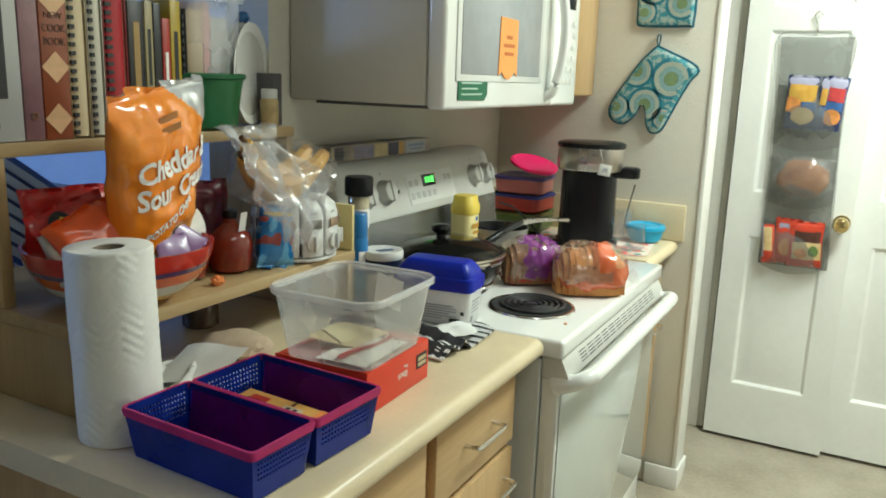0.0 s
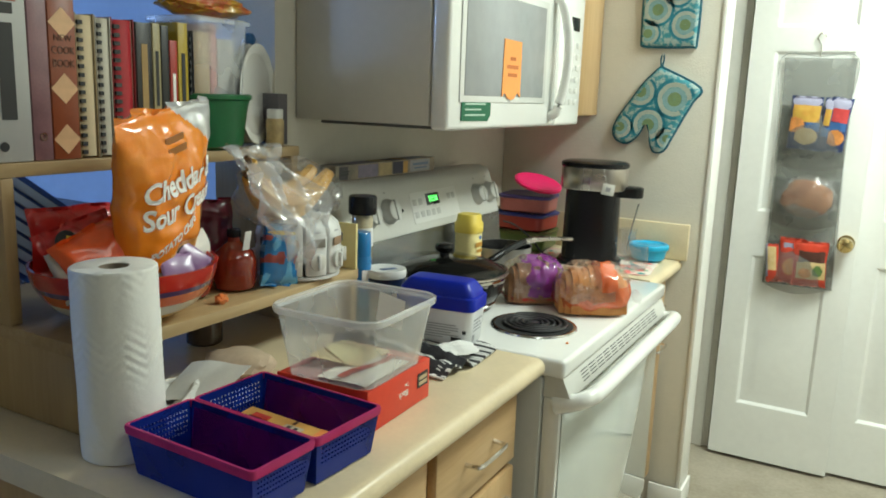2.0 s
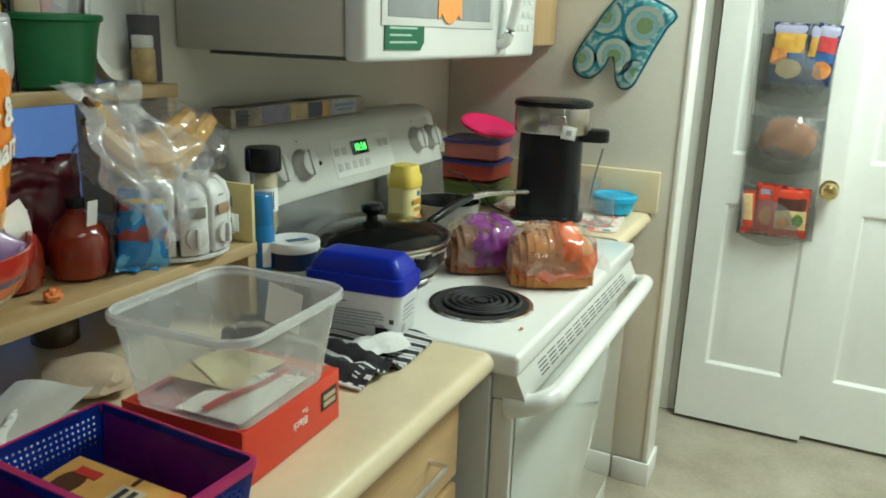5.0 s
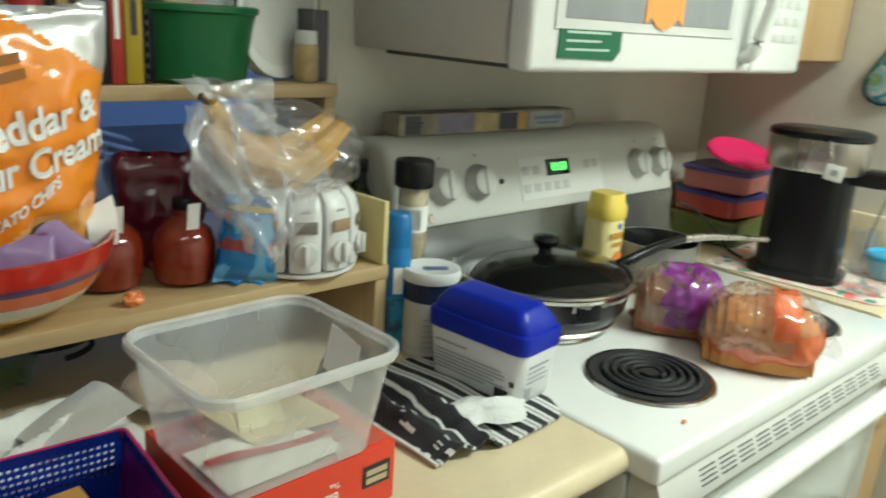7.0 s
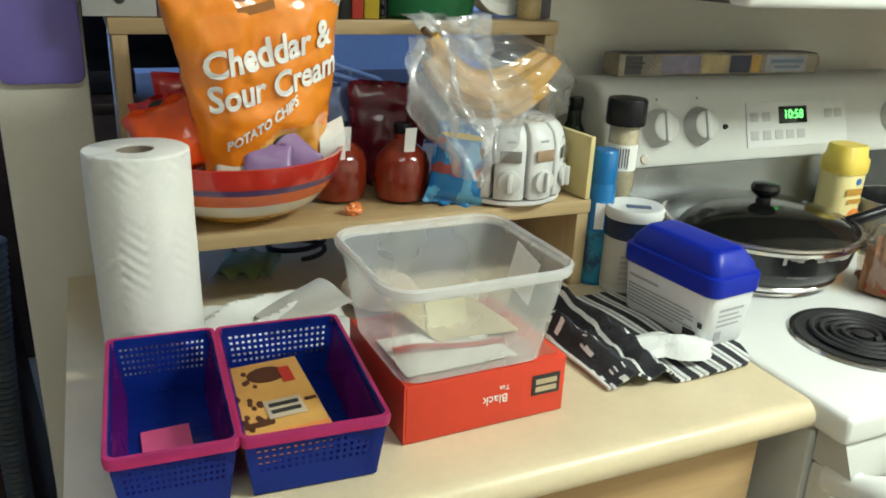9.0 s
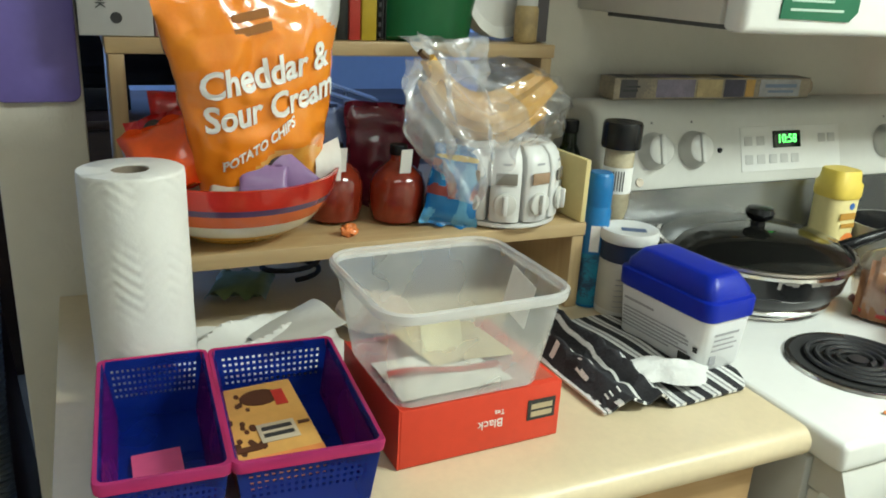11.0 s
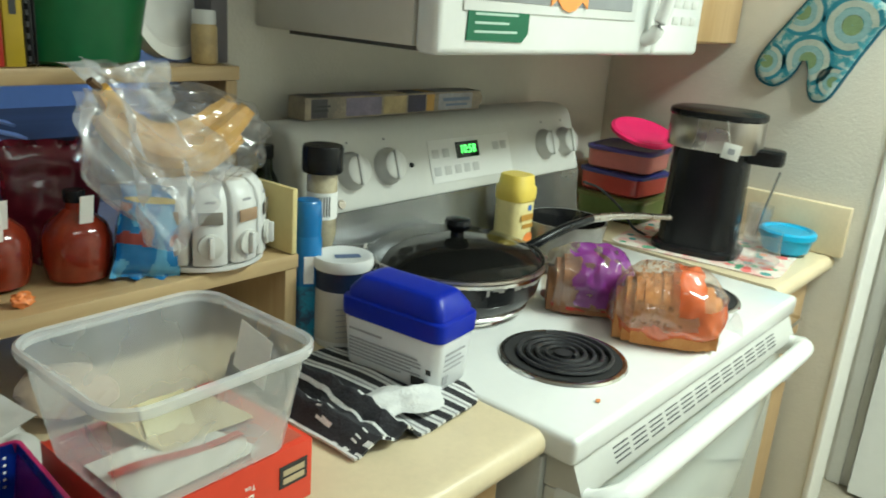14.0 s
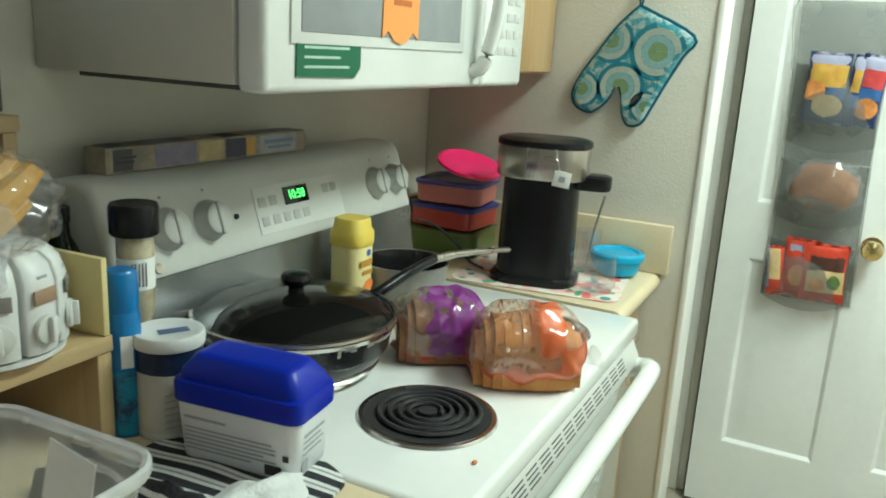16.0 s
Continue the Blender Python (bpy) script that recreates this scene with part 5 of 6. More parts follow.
def quilted(name, outline, m, depth, rings, label, category, loop):
    """A padded cotton shape with printed rings and a bound edge; x-y in the plane, z out."""
    t = thing(name, label, category, m)
    o = [Vector((x, y, 0)) for x, y in outline]
    pts = smooth_path([*o, o[0]], 4)[:-1]
    c = sum(pts, Vector()) / len(pts)
    lp = []
    for k, z in ((1.0, 0.001), (1.0, depth * 0.55), (0.97, depth * 0.8), (0.90, depth * 0.95), (0.78, depth)):
        lp.append([tuple(c + (p - c) * k + Vector((0, 0, z))) for p in pts])
    part("padding", loft(lp), TEAL, t)
    part("binding", tube([p + Vector((0, 0, depth * 0.5)) for p in pts], 0.0045, 6, closed=True), TEAL_BIND, t, "dark teal bound edge")
    poly = [((c + (p - c) * 0.93).x, (c + (p - c) * 0.93).y) for p in pts]
    for x, y, r in rings:
        for q, (ra, rb) in enumerate(((1.0, 0.84), (0.82, 0.60), (0.58, 0.36), (0.34, 0.0))):
            b = bmesh.new()
            for i in range(40):
                a0, a1 = 2 * math.pi * i / 40, 2 * math.pi * (i + 1) / 40
                cs = [(x + r * f * math.cos(a), y + r * f * math.sin(a)) for f, a in ((ra, a0), (ra, a1), (max(rb, 0.02), a1), (max(rb, 0.02), a0))]
                if all(inside(p, poly) for p in cs):
                    b.faces.new([b.verts.new((px, py, depth + 0.0010)) for px, py in cs])
            if b.faces:
                bmesh.ops.remove_doubles(b, verts=b.verts, dist=1e-5)
                part("ring_print", b, RING[q], t, smooth=0)
            else:
                b.free()
    part("hanging_loop", tube(smooth_path(loop, 5), 0.0025, 6), TEAL_BIND, t)
    return t


MW_ = Matrix.Translation((0, WALL_Y - 0.002, 0)) @ pose(0, 0, 0, 90, 0, 0)
mitt_outline = [(0.523, 1.432), (0.646, 1.372), (0.628, 1.33), (0.600, 1.275), (0.572, 1.215), (0.552, 1.178), (0.525, 1.172), (0.510, 1.195), (0.504, 1.235), (0.488, 1.262), (0.468, 1.222), (0.435, 1.195), (0.400, 1.205), (0.388, 1.232), (0.402, 1.272), (0.440, 1.330), (0.478, 1.385)]
quilted("oven_mitt", mitt_outline, MW_, 0.022, [(0.500, 1.255, 0.055), (0.575, 1.335, 0.062), (0.470, 1.355, 0.05), (0.412, 1.245, 0.042), (0.56, 1.215, 0.035)],
        "teal oven mitt with printed rings hanging on the wall", "oven mitt", [(0.524, 1.43, 0.012), (0.520, 1.455, 0.010), (0.526, 1.470, 0.006), (0.530, 1.455, 0.010), (0.527, 1.432, 0.012)])
pad_outline = [(0.455, 1.505), (0.47, 1.492), (0.605, 1.492), (0.622, 1.505), (0.622, 1.655), (0.607, 1.670), (0.468, 1.670), (0.453, 1.655)]
quilted("potholder", pad_outline, MW_, 0.016, [(0.50, 1.60, 0.05), (0.585, 1.555, 0.048), (0.475, 1.53, 0.04), (0.56, 1.65, 0.045)],
        "square teal potholder with printed rings hanging on the wall", "potholder", [(0.535, 1.668, 0.008), (0.53, 1.69, 0.006), (0.538, 1.70, 0.004), (0.545, 1.69, 0.006), (0.541, 1.668, 0.008)])
solid("wall_hook", tube([(0.526, WALL_Y - 0.001, 1.472), (0.526, WALL_Y - 0.012, 1.466), (0.526, WALL_Y - 0.014, 1.472)], 0.0022, 6), WHITE_PL, "small hook holding the oven mitt", "hook")
solid("wall_hook", tube([(0.538, WALL_Y - 0.001, 1.702), (0.538, WALL_Y - 0.010, 1.696), (0.538, WALL_Y - 0.012, 1.702)], 0.0022, 6), WHITE_PL, "small hook holding the potholder", "hook")

# ---- mesh pockets on the closet door ----
DY = 1.648
MESH = clear("grey_mesh", (0.60, 0.61, 0.59), 0.24, 0.5, 0.02)
MESH_FRONT = clear("thin_grey_mesh", (0.50, 0.51, 0.49), 0.13, 0.5, 0.02)
og = thing("hanging_organizer", "grey mesh hanging pockets filled with snacks on the door", "organizer")
part("backing", sheet(6, 24, lambda u, v: (0.815 + 0.225 * u - 0.008 * math.sin(math.pi * v) * (2 * u - 1) + 0.012 * (1 - v), DY - 0.002, 0.70 + 0.79 * v), thick=0.001), MESH, og)
part("edging", tube(smooth_path([(0.827, DY - 0.004, 0.70), (0.826, DY - 0.004, 1.0), (0.815, DY - 0.004, 1.3), (0.806, DY - 0.004, 1.49), (0.925, DY - 0.004, 1.495), (1.042, DY - 0.004, 1.49), (1.032, DY - 0.004, 1.3), (1.044, DY - 0.004, 1.0), (1.052, DY - 0.004, 0.70)], 5), 0.0016, 6), mat("grey_tape", (0.42, 0.42, 0.41), 0.8), og)
for z0, z1, dp in ((1.13, 1.33, 0.05), (0.93, 1.08, 0.06), (0.70, 0.86, 0.05)):
    part("pocket", sheet(12, 8, lambda u, v, z0=z0, z1=z1, dp=dp: (0.825 + 0.215 * u, DY - 0.004 - dp * math.sin(math.pi * u) ** 0.6 * (0.25 + 0.75 * math.sin(math.pi * min(1, 0.25 + 0.75 * v))), z0 + (z1 - z0) * v - 0.02 * (1 - v) * math.sin(math.pi * u))), MESH_FRONT, og)
    part("pocket_edge", tube([(0.825 + 0.215 * u, DY - 0.006 - dp * math.sin(math.pi * u) ** 0.6 * 0.25, z1) for u in [k / 14 for k in range(15)]], 0.002, 5), MESH, og)
part("hook", tube(smooth_path([(0.925, DY - 0.004, 1.495), (0.925, DY - 0.006, 1.53), (0.912, DY - 0.008, 1.556), (0.925, DY - 0.010, 1.572), (0.938, DY - 0.008, 1.558)], 5), 0.0022, 6), CHROME, og, "thin wire hook")
NAVY = mat("navy_film", (0.03, 0.05, 0.15), 0.3, var=0.2, coat=0.3)
ORANGE_PK = mat("orange_print", (0.72, 0.28, 0.08), 0.4, var=0.2, scale=50)
BLUE_PK = mat("mid_blue_print", (0.05, 0.14, 0.36), 0.35, var=0.2)
GOLD_PK = mat("yellow_gold_print", (0.62, 0.38, 0.07), 0.4, rgb2=(0.56, 0.28, 0.05), scale=40)
RED_PK = mat("red_print", (0.55, 0.06, 0.06), 0.4, var=0.2)
LILAC_PK = mat("pale_lilac_print", (0.36, 0.35, 0.48), 0.35, var=0.1)
DARK_PK = mat("dark_print", (0.10, 0.04, 0.03), 0.4, var=0.3)


def printed(b, zones):
    """Gives the front faces of a packet a print by ovals and blocks: (kind, x, y, rx, ry, slot)."""
    for f in b.faces:
        c = f.calc_center_median()
        for kind, x, y, rx, ry, slot in zones:
            u, v = (c.x - x) / rx, (c.y - y) / ry
            if (kind == "o" and u * u + v * v < 1) or (kind == "b" and abs(u) < 1 and abs(v) < 1):
                f.material_index = slot
    return b


TAN_PK = mat("tan_food_print", (0.60, 0.42, 0.18), 0.45, rgb2=(0.70, 0.52, 0.28), scale=60)
for x, w, z, tl, seed, zones, label in (
        (0.903, 0.100, 1.183, -1, 20, (("o", 0, 0.163, 0.046, 0.022, 1), ("b", 0.002, 0.122, 0.043, 0.028, 2), ("o", -0.030, 0.082, 0.030, 0.026, 3), ("b", 0.028, 0.078, 0.024, 0.014, 5), ("o", 0.008, 0.046, 0.036, 0.028, 4)), "blue snack packet with a yellow panel and golden food picture"),
        (0.963, 0.034, 1.180, -5, 21, (("o", 0, 0.16, 0.016, 0.02, 1), ("b", 0, 0.115, 0.010, 0.028, 2), ("b", 0, 0.065, 0.014, 0.016, 5)), "narrow blue snack packet turned on edge in a pocket"),
        (0.998, 0.066, 1.182, -5, 22, (("o", 0, 0.160, 0.030, 0.022, 1), ("b", 0.002, 0.120, 0.025, 0.022, 6), ("b", 0, 0.082, 0.026, 0.014, 5), ("o", 0, 0.046, 0.028, 0.026, 3)), "blue snack packet with a red panel in a mesh pocket")):
    sn = thing("snack_pack", label, "snack pack", pose(x, DY - 0.028, z, 90, 0, 0) @ pose(0, 0, 0, 0, 0, tl))
    part("packet", printed(pillow(w, 0.180, 0.022, seed, 36, 54, 0.004), zones), [NAVY, LILAC_PK, GOLD_PK, ORANGE_PK, TAN_PK, BLUE_PK, RED_PK], sn)
bg2 = thing("bagged_buns", "brown bread rolls in a clear bag in a mesh pocket", "bread bag", pose(0.940, DY - 0.036, 1.015))
part("rolls", crumple(0.078, 0.026, 0.062, 8, 0.18, 2.2, 3), mat("brown_roll", (0.20, 0.085, 0.04), 0.8, rgb2=(0.34, 0.17, 0.09), scale=20, bump=0.3), bg2)
part("bag", crumple(0.088, 0.030, 0.072, 9, 0.22, 3.5, 3), FILM, bg2, "clear crinkled bag")
GREEN_PK = mat("herb_print", (0.12, 0.20, 0.06), 0.45, var=0.3, scale=60)
RED_FILM_PK = mat("bright_red_film", (0.62, 0.06, 0.03), 0.28, var=0.15, coat=0.3)
for x, w, h, tl, d, seed, zones, label in (
        (0.978, 0.112, 0.158, 2, 0.030, 30, (("b", 0.006, 0.104, 0.042, 0.020, 1), ("b", 0.004, 0.055, 0.046, 0.030, 2), ("o", 0.026, 0.055, 0.016, 0.020, 3), ("o", -0.014, 0.045, 0.020, 0.018, 4)), "red packet with a black label and a food picture"),
        (0.910, 0.085, 0.162, -2, 0.022, 31, (("o", 0.0, 0.06, 0.024, 0.030, 4), ("b", 0.0, 0.135, 0.030, 0.008, 5)), "glossy orange-red packet in the lowest mesh pocket"),
        (0.862, 0.044, 0.135, 6, 0.034, 32, (("b", 0.0, 0.085, 0.014, 0.042, 2), ("b", -0.018, 0.08, 0.004, 0.06, 5)), "narrow packet with a pale strip in the lowest pocket")):
    rp = thing("seasoning_packet", label, "packet", pose(x, DY - d, 0.712, 90, 0, 0) @ pose(0, 0, 0, 0, 0, tl))
    part("packet", printed(pillow(w, h, 0.020, seed, 36, 44, 0.004), zones), [RED_FILM_PK, DARK_PK, TAN_PK, GREEN_PK, ORANGE_PK, LILAC_PK], rp)

# ---- bowl of snacks on the middle shelf ----
BX, BY = 0.165, -0.568
bw = thing("striped_bowl", "large ceramic bowl with red, purple, white and yellow stripes", "bowl", pose(BX, BY, ZM + 0.001))
outer = [(0.058, 0.0), (0.062, 0.004), (0.085, 0.012), (0.105, 0.026), (0.119, 0.042), (0.127, 0.056), (0.131, 0.065), (0.1335, 0.074), (0.136, 0.088)]
GL = {n: mat("glaze_" + n, c, 0.16, var=0.06, scale=12, coat=0.5) for n, c in (("red", (0.50, 0.030, 0.018)), ("purple", (0.10, 0.055, 0.13)), ("orange", (0.68, 0.12, 0.025)), ("cream", (0.72, 0.66, 0.52)), ("yellow", (0.66, 0.34, 0.045)))}


def at_height(z):
    for (r0, z0), (r1, z1) in zip(outer, outer[1:]):
        if z0 <= z <= z1:
            return r0 + (r1 - r0) * (z - z0) / (z1 - z0)
    return outer[-1][0]


for col, z0, z1 in (("yellow", 0.0, 0.021), ("cream", 0.021, 0.039), ("orange", 0.039, 0.055), ("purple", 0.055, 0.063), ("red", 0.063, 0.088)):
    zs = sorted({z0, z1, *[z for _, z in outer if z0 < z < z1]})
    prof = [(at_height(z), z) for z in zs] + [(at_height(z) - 0.005, z) for z in reversed(zs)]
    part("stripe", lathe(prof + prof[:1], 64), GL[col], bw, col + " glazed band")
part("foot", lathe([(0, 0.0005), (0.058, 0.0005), (0.060, 0.006), (0, 0.006)], 48), GL["yellow"], bw)


def bag(name, m, w, h, d, material, seed, label, category="snack bag", crimp=0.12, **kw):
    t = thing(name, label, category, m)
    part("film", pillow(w, h, d, seed, crimp=crimp, **kw), material, t, smooth=70)
    return t


ORANGE_BAG = mat("orange_bag_film", (0.88, 0.22, 0.010), 0.19, rgb2=(0.92, 0.30, 0.025), scale=5, coat=0.6, bump=0.5, bscale=28)
FOIL = mat("silver_foil", (0.70, 0.70, 0.70), 0.3, 0.6, var=0.1, coat=0.3)
BAGM = pose(0.190, -0.530, ZM + 0.030) @ pose(0, 0, 0, 99, 0, 105) @ pose(0, 0, 0, 0, 0, 7)
cbag = thing("chip_bag", "bright orange potato chip bag standing in the striped bowl", "chip bag", BAGM)
b = pillow(0.194, 0.300, 0.080, 3, nu=52, nv=66, wr=0.0105, crimp=0.08, taper=0.42)
for f in b.faces:
    c = f.calc_center_median()
    if c.y > 0.292 - 0.72 * (c.x - 0.012) and c.x > -0.01:
        f.material_index = 1
    elif c.y < 0.10 and c.z > 0 and (c.x - 0.02) ** 2 + (c.y - 0.03) ** 2 < 0.0052:
        f.material_index = 2
b.faces.ensure_lookup_table()
film = part("film", b, [ORANGE_BAG, FOIL, mat("chip_picture", (0.78, 0.30, 0.04), 0.35, rgb2=(0.85, 0.48, 0.10), scale=30, coat=0.4)], cbag, smooth=70)


def on_bag(ob, x, y):
    """How far out the bag's face stands at x, y."""
    best = min((v.co for v in ob.data.vertices if v.co.z > 0), key=lambda c: (c.x - x) ** 2 + (c.y - y) ** 2)
    return best.z


def wrap_letters(text, size, cx, cy, material, ob, parent, squeeze=0.9, slant=0.0, lift=0.0012, label=""):
    """Letters that follow the bag's face."""
    o = letters(text, size, material, parent, Matrix.Identity(4), "lettering", 0.0004, squeeze=1.0, label=label, bold=size * 0.028)
    grid = {}
    for v in ob.data.vertices:
        if v.co.z > 0.002:
            grid.setdefault((round(v.co.x / 0.012), round(v.co.y / 0.012)), []).append(v.co)
    for v in o.data.vertices:
        x, y = v.co.x * squeeze + cx, v.co.y + cy + slant * v.co.x
        k = (round(x / 0.012), round(y / 0.012))
        near = [c for a in (-1, 0, 1) for e in (-1, 0, 1) for c in grid.get((k[0] + a, k[1] + e), [])]
        near.sort(key=lambda c: (c.x - x) ** 2 + (c.y - y) ** 2)
        near = near[:5]
        ws = [1 / ((c.x - x) ** 2 + (c.y - y) ** 2 + 1e-7) for c in near]
        z = sum(w_ * c.z for w_, c in zip(ws, near)) / sum(ws) if ws else 0.0
        v.co = (x, y, z + lift + 0.0012 + (0.0008 if v.co.z > 0 else 0))
    return o


wrap_letters("Cheddar &", 0.043, -0.002, 0.196, PRINT_WHITE, film, cbag, 0.84, 0.10, label="white lettering on the bag")
wrap_letters("Sour Cream", 0.043, 0.004, 0.157, PRINT_WHITE, film, cbag, 0.78, 0.10, label="white lettering on the bag")
wrap_letters("POTATO CHIPS", 0.017, -0.020, 0.112, PRINT_WHITE, film, cbag, 0.75, 0.40, label="white lettering on the bag")
for dy in (0.004, 0.018):
    z = on_bag(film, -0.015, 0.243 + dy)
    part("brand_bar", box(-0.038, 0.006, -0.005, 0.005, 0, 0.0008), mat("brown_bar", (0.34, 0.13, 0.03), 0.5), cbag, "plain maker's bar", m=pose(0.0, 0.243 + dy, z + 0.0032, -4, 0, 6), smooth=0)

RED_FILM = mat("red_film", (0.55, 0.02, 0.02), 0.28, var=0.15, coat=0.4)
ORED_FILM = mat("orange_red_film", (0.82, 0.10, 0.015), 0.25, var=0.12, coat=0.5)
bg_a = bag("candy_bag", pose(0.165, -0.618, ZM + 0.060) @ pose(0, 0, 0, 74, 0, 70) @ pose(0, 0, 0, 0, 0, 18), 0.11, 0.10, 0.03, RED_FILM, 5, "red candy bag with a dark badge in the bowl", wr=0.006)
part("badge", lathe([(0, 0), (0.017, 0), (0.017, 0.001), (0, 0.001)], 20, sy=1.3), PRINT_BLACK, bg_a, "dark oval badge", m=pose(-0.018, 0.07, 0.0195), smooth=0)
bars(bg_a, pose(-0.018, 0.07, 0.0208, 0, 0, 60), [(-0.013, 0.013, -0.004, 0.004)], YELLOW)
bag("candy_bag", pose(0.225, -0.622, ZM + 0.078) @ pose(0, 0, 0, 62, 0, 78) @ pose(0, 0, 0, 0, 0, 20), 0.125, 0.088, 0.040, ORED_FILM, 8, "shiny orange-red snack bag folded in the bowl", wr=0.009)
bag("candy_bag", pose(0.085, -0.575, ZM + 0.050) @ pose(0, 0, 0, 80, 0, 80), 0.17, 0.115, 0.03, RED_FILM, 11, "crumpled red snack bag behind the others in the bowl", wr=0.008)
bag("cracker_sleeve", pose(0.205, -0.665, ZM + 0.058) @ pose(0, 0, 0, 66, 0, 70) @ pose(0, 0, 0, 0, 0, 14), 0.055, 0.075, 0.02, mat("clear_wrap", (0.62, 0.55, 0.50), 0.25, var=0.2, coat=0.5), 13, "torn clear wrapper with pale crackers in the bowl", wr=0.008)
LILAC = mat("lilac_film", (0.28, 0.16, 0.34), 0.35, var=0.1, coat=0.3)
w1 = bag("candy_packet", pose(0.262, -0.548, ZM + 0.070) @ pose(0, 0, 0, 62, 0, 80) @ pose(0, 0, 0, 0, 0, -2), 0.060, 0.040, 0.007, LILAC, 15, "lilac candy packet tucked in the bowl", "packet", wr=0.003)
w2 = bag("candy_packet", pose(0.258, -0.492, ZM + 0.074) @ pose(0, 0, 0, 68, 0, 76) @ pose(0, 0, 0, 0, 0, 48), 0.042, 0.080, 0.009, LILAC, 16, "lilac candy packet with a dark torn end", "packet", wr=0.003)
part("dark_end", pillow(0.044, 0.036, 0.013, 18, 10, 8, 0.002), mat("dark_brown_film", (0.03, 0.018, 0.016), 0.4), w2, "dark brown end", m=pose(0, 0.046, 0.001))
bag("cracker_sleeve", pose(0.250, -0.585, ZM + 0.062) @ pose(0, 0, 0, 40, 0, 80), 0.05, 0.06, 0.02, mat("pale_wrap", (0.55, 0.48, 0.40), 0.3, var=0.2, coat=0.4), 19, "pale wrapper beside the lilac packets", "packet", wr=0.005)
solid("napkin", sheet(8, 8, lambda u, v: (0.0 + 0.01 * math.sin(3 * v), 0.034 * u, 0.042 * v + 0.015 * u * v), thick=0.0006), PAPER, "white paper sticking out of the bowl", "napkin", pose(0.205, -0.470, ZM + 0.070, 0, -16, 0))


# ---- bottles and pouch ----
def syrup(m, seed, label):
    t = thing("syrup_bottle", label, "bottle", m, group="red bottles on the shelf")
    glass = mat("dark_red_syrup", (0.22, 0.024, 0.009), 0.12, var=0.25, coat=0.6)
    part("body", bottle([(0.024, 0.0), (0.031, 0.004), (0.035, 0.02), (0.035, 0.046), (0.030, 0.060), (0.018, 0.070), (0.010, 0.076), (0.009, 0.084)]), glass, t)
    part("neck_tag", box(-0.007, 0.007, -0.0005, 0.0005, 0.066, 0.096), PAPER, t, "white neck tag", m=pose(0.013, 0.0, 0.0, 10, 0, 90))
    part("cap", bottle([(0.0105, 0.083), (0.011, 0.085), (0.011, 0.093), (0.010, 0.095)], 18), BLACK, t)
    return t


syrup(pose(0.172, -0.344, ZM + 0.001) @ Matrix.Scale(1.13, 4), 1, "round dark red bottle with a white neck tag")
syrup(pose(0.148, -0.428, ZM + 0.001) @ Matrix.Scale(1.13, 4), 2, "round amber red bottle beside the striped bowl")
MAROON = mat("maroon_film", (0.13, 0.01, 0.022), 0.25, var=0.2, coat=0.5)
bag("drink_pouch", pose(0.100, -0.338, ZM + 0.001) @ pose(0, 0, 0, 84, 0, 78), 0.115, 0.150, 0.03, MAROON, 23, "crumpled maroon pouch behind the red bottles", "pouch", wr=0.012)
bag("drink_pouch", pose(0.075, -0.405, ZM + 0.001) @ pose(0, 0, 0, 86, 0, 84), 0.090, 0.145, 0.026, mat("slate_blue_film", (0.10, 0.14, 0.30), 0.25, var=0.2, coat=0.5), 27, "crumpled slate blue pouch behind the bottles", "pouch", wr=0.010)
solid("wrapped_candy", crumple(0.009, 0.011, 0.008, 31, 0.35, 2.5, 3), mat("amber_candy", (0.75, 0.22, 0.06), 0.2, coat=0.5), "small orange wrapped candy on the shelf", "candy", pose(0.225, -0.430, ZM + 0.008))
po = bag("fruit_pouch", pose(0.222, -0.286, ZM + 0.001) @ pose(0, 0, 0, 84, 0, 74) @ pose(0, 0, 0, 0, 0, -8), 0.082, 0.115, 0.034, mat("bright_blue_film", (0.015, 0.17, 0.42), 0.25, var=0.15, coat=0.5), 29, "blue foil fruit pouch with a yellow strip", "pouch", wr=0.010, nu=34, nv=40)
print_disc(0.0, 0.097, 0.034, 0.004, mat("dull_yellow", (0.55, 0.38, 0.05), 0.4), po.children[0], po, "yellow_strip")
STRAW = mat("berry_print", (0.30, 0.06, 0.05), 0.4, var=0.2)
pm = po.children[0].data
pm.materials.append(STRAW)
pm.materials.append(mat("pale_blue_print", (0.10, 0.34, 0.55), 0.3, var=0.2, coat=0.4))
for f in pm.polygons:
    c = f.center
    q = noise.noise(Vector((c.x * 42, c.y * 34, 8.0)))
    if c.z > 0 and 0.042 < c.y < 0.092 and q > 0.06:
        f.material_index = 1
    elif c.z > 0 and q < -0.22:
        f.material_index = 2

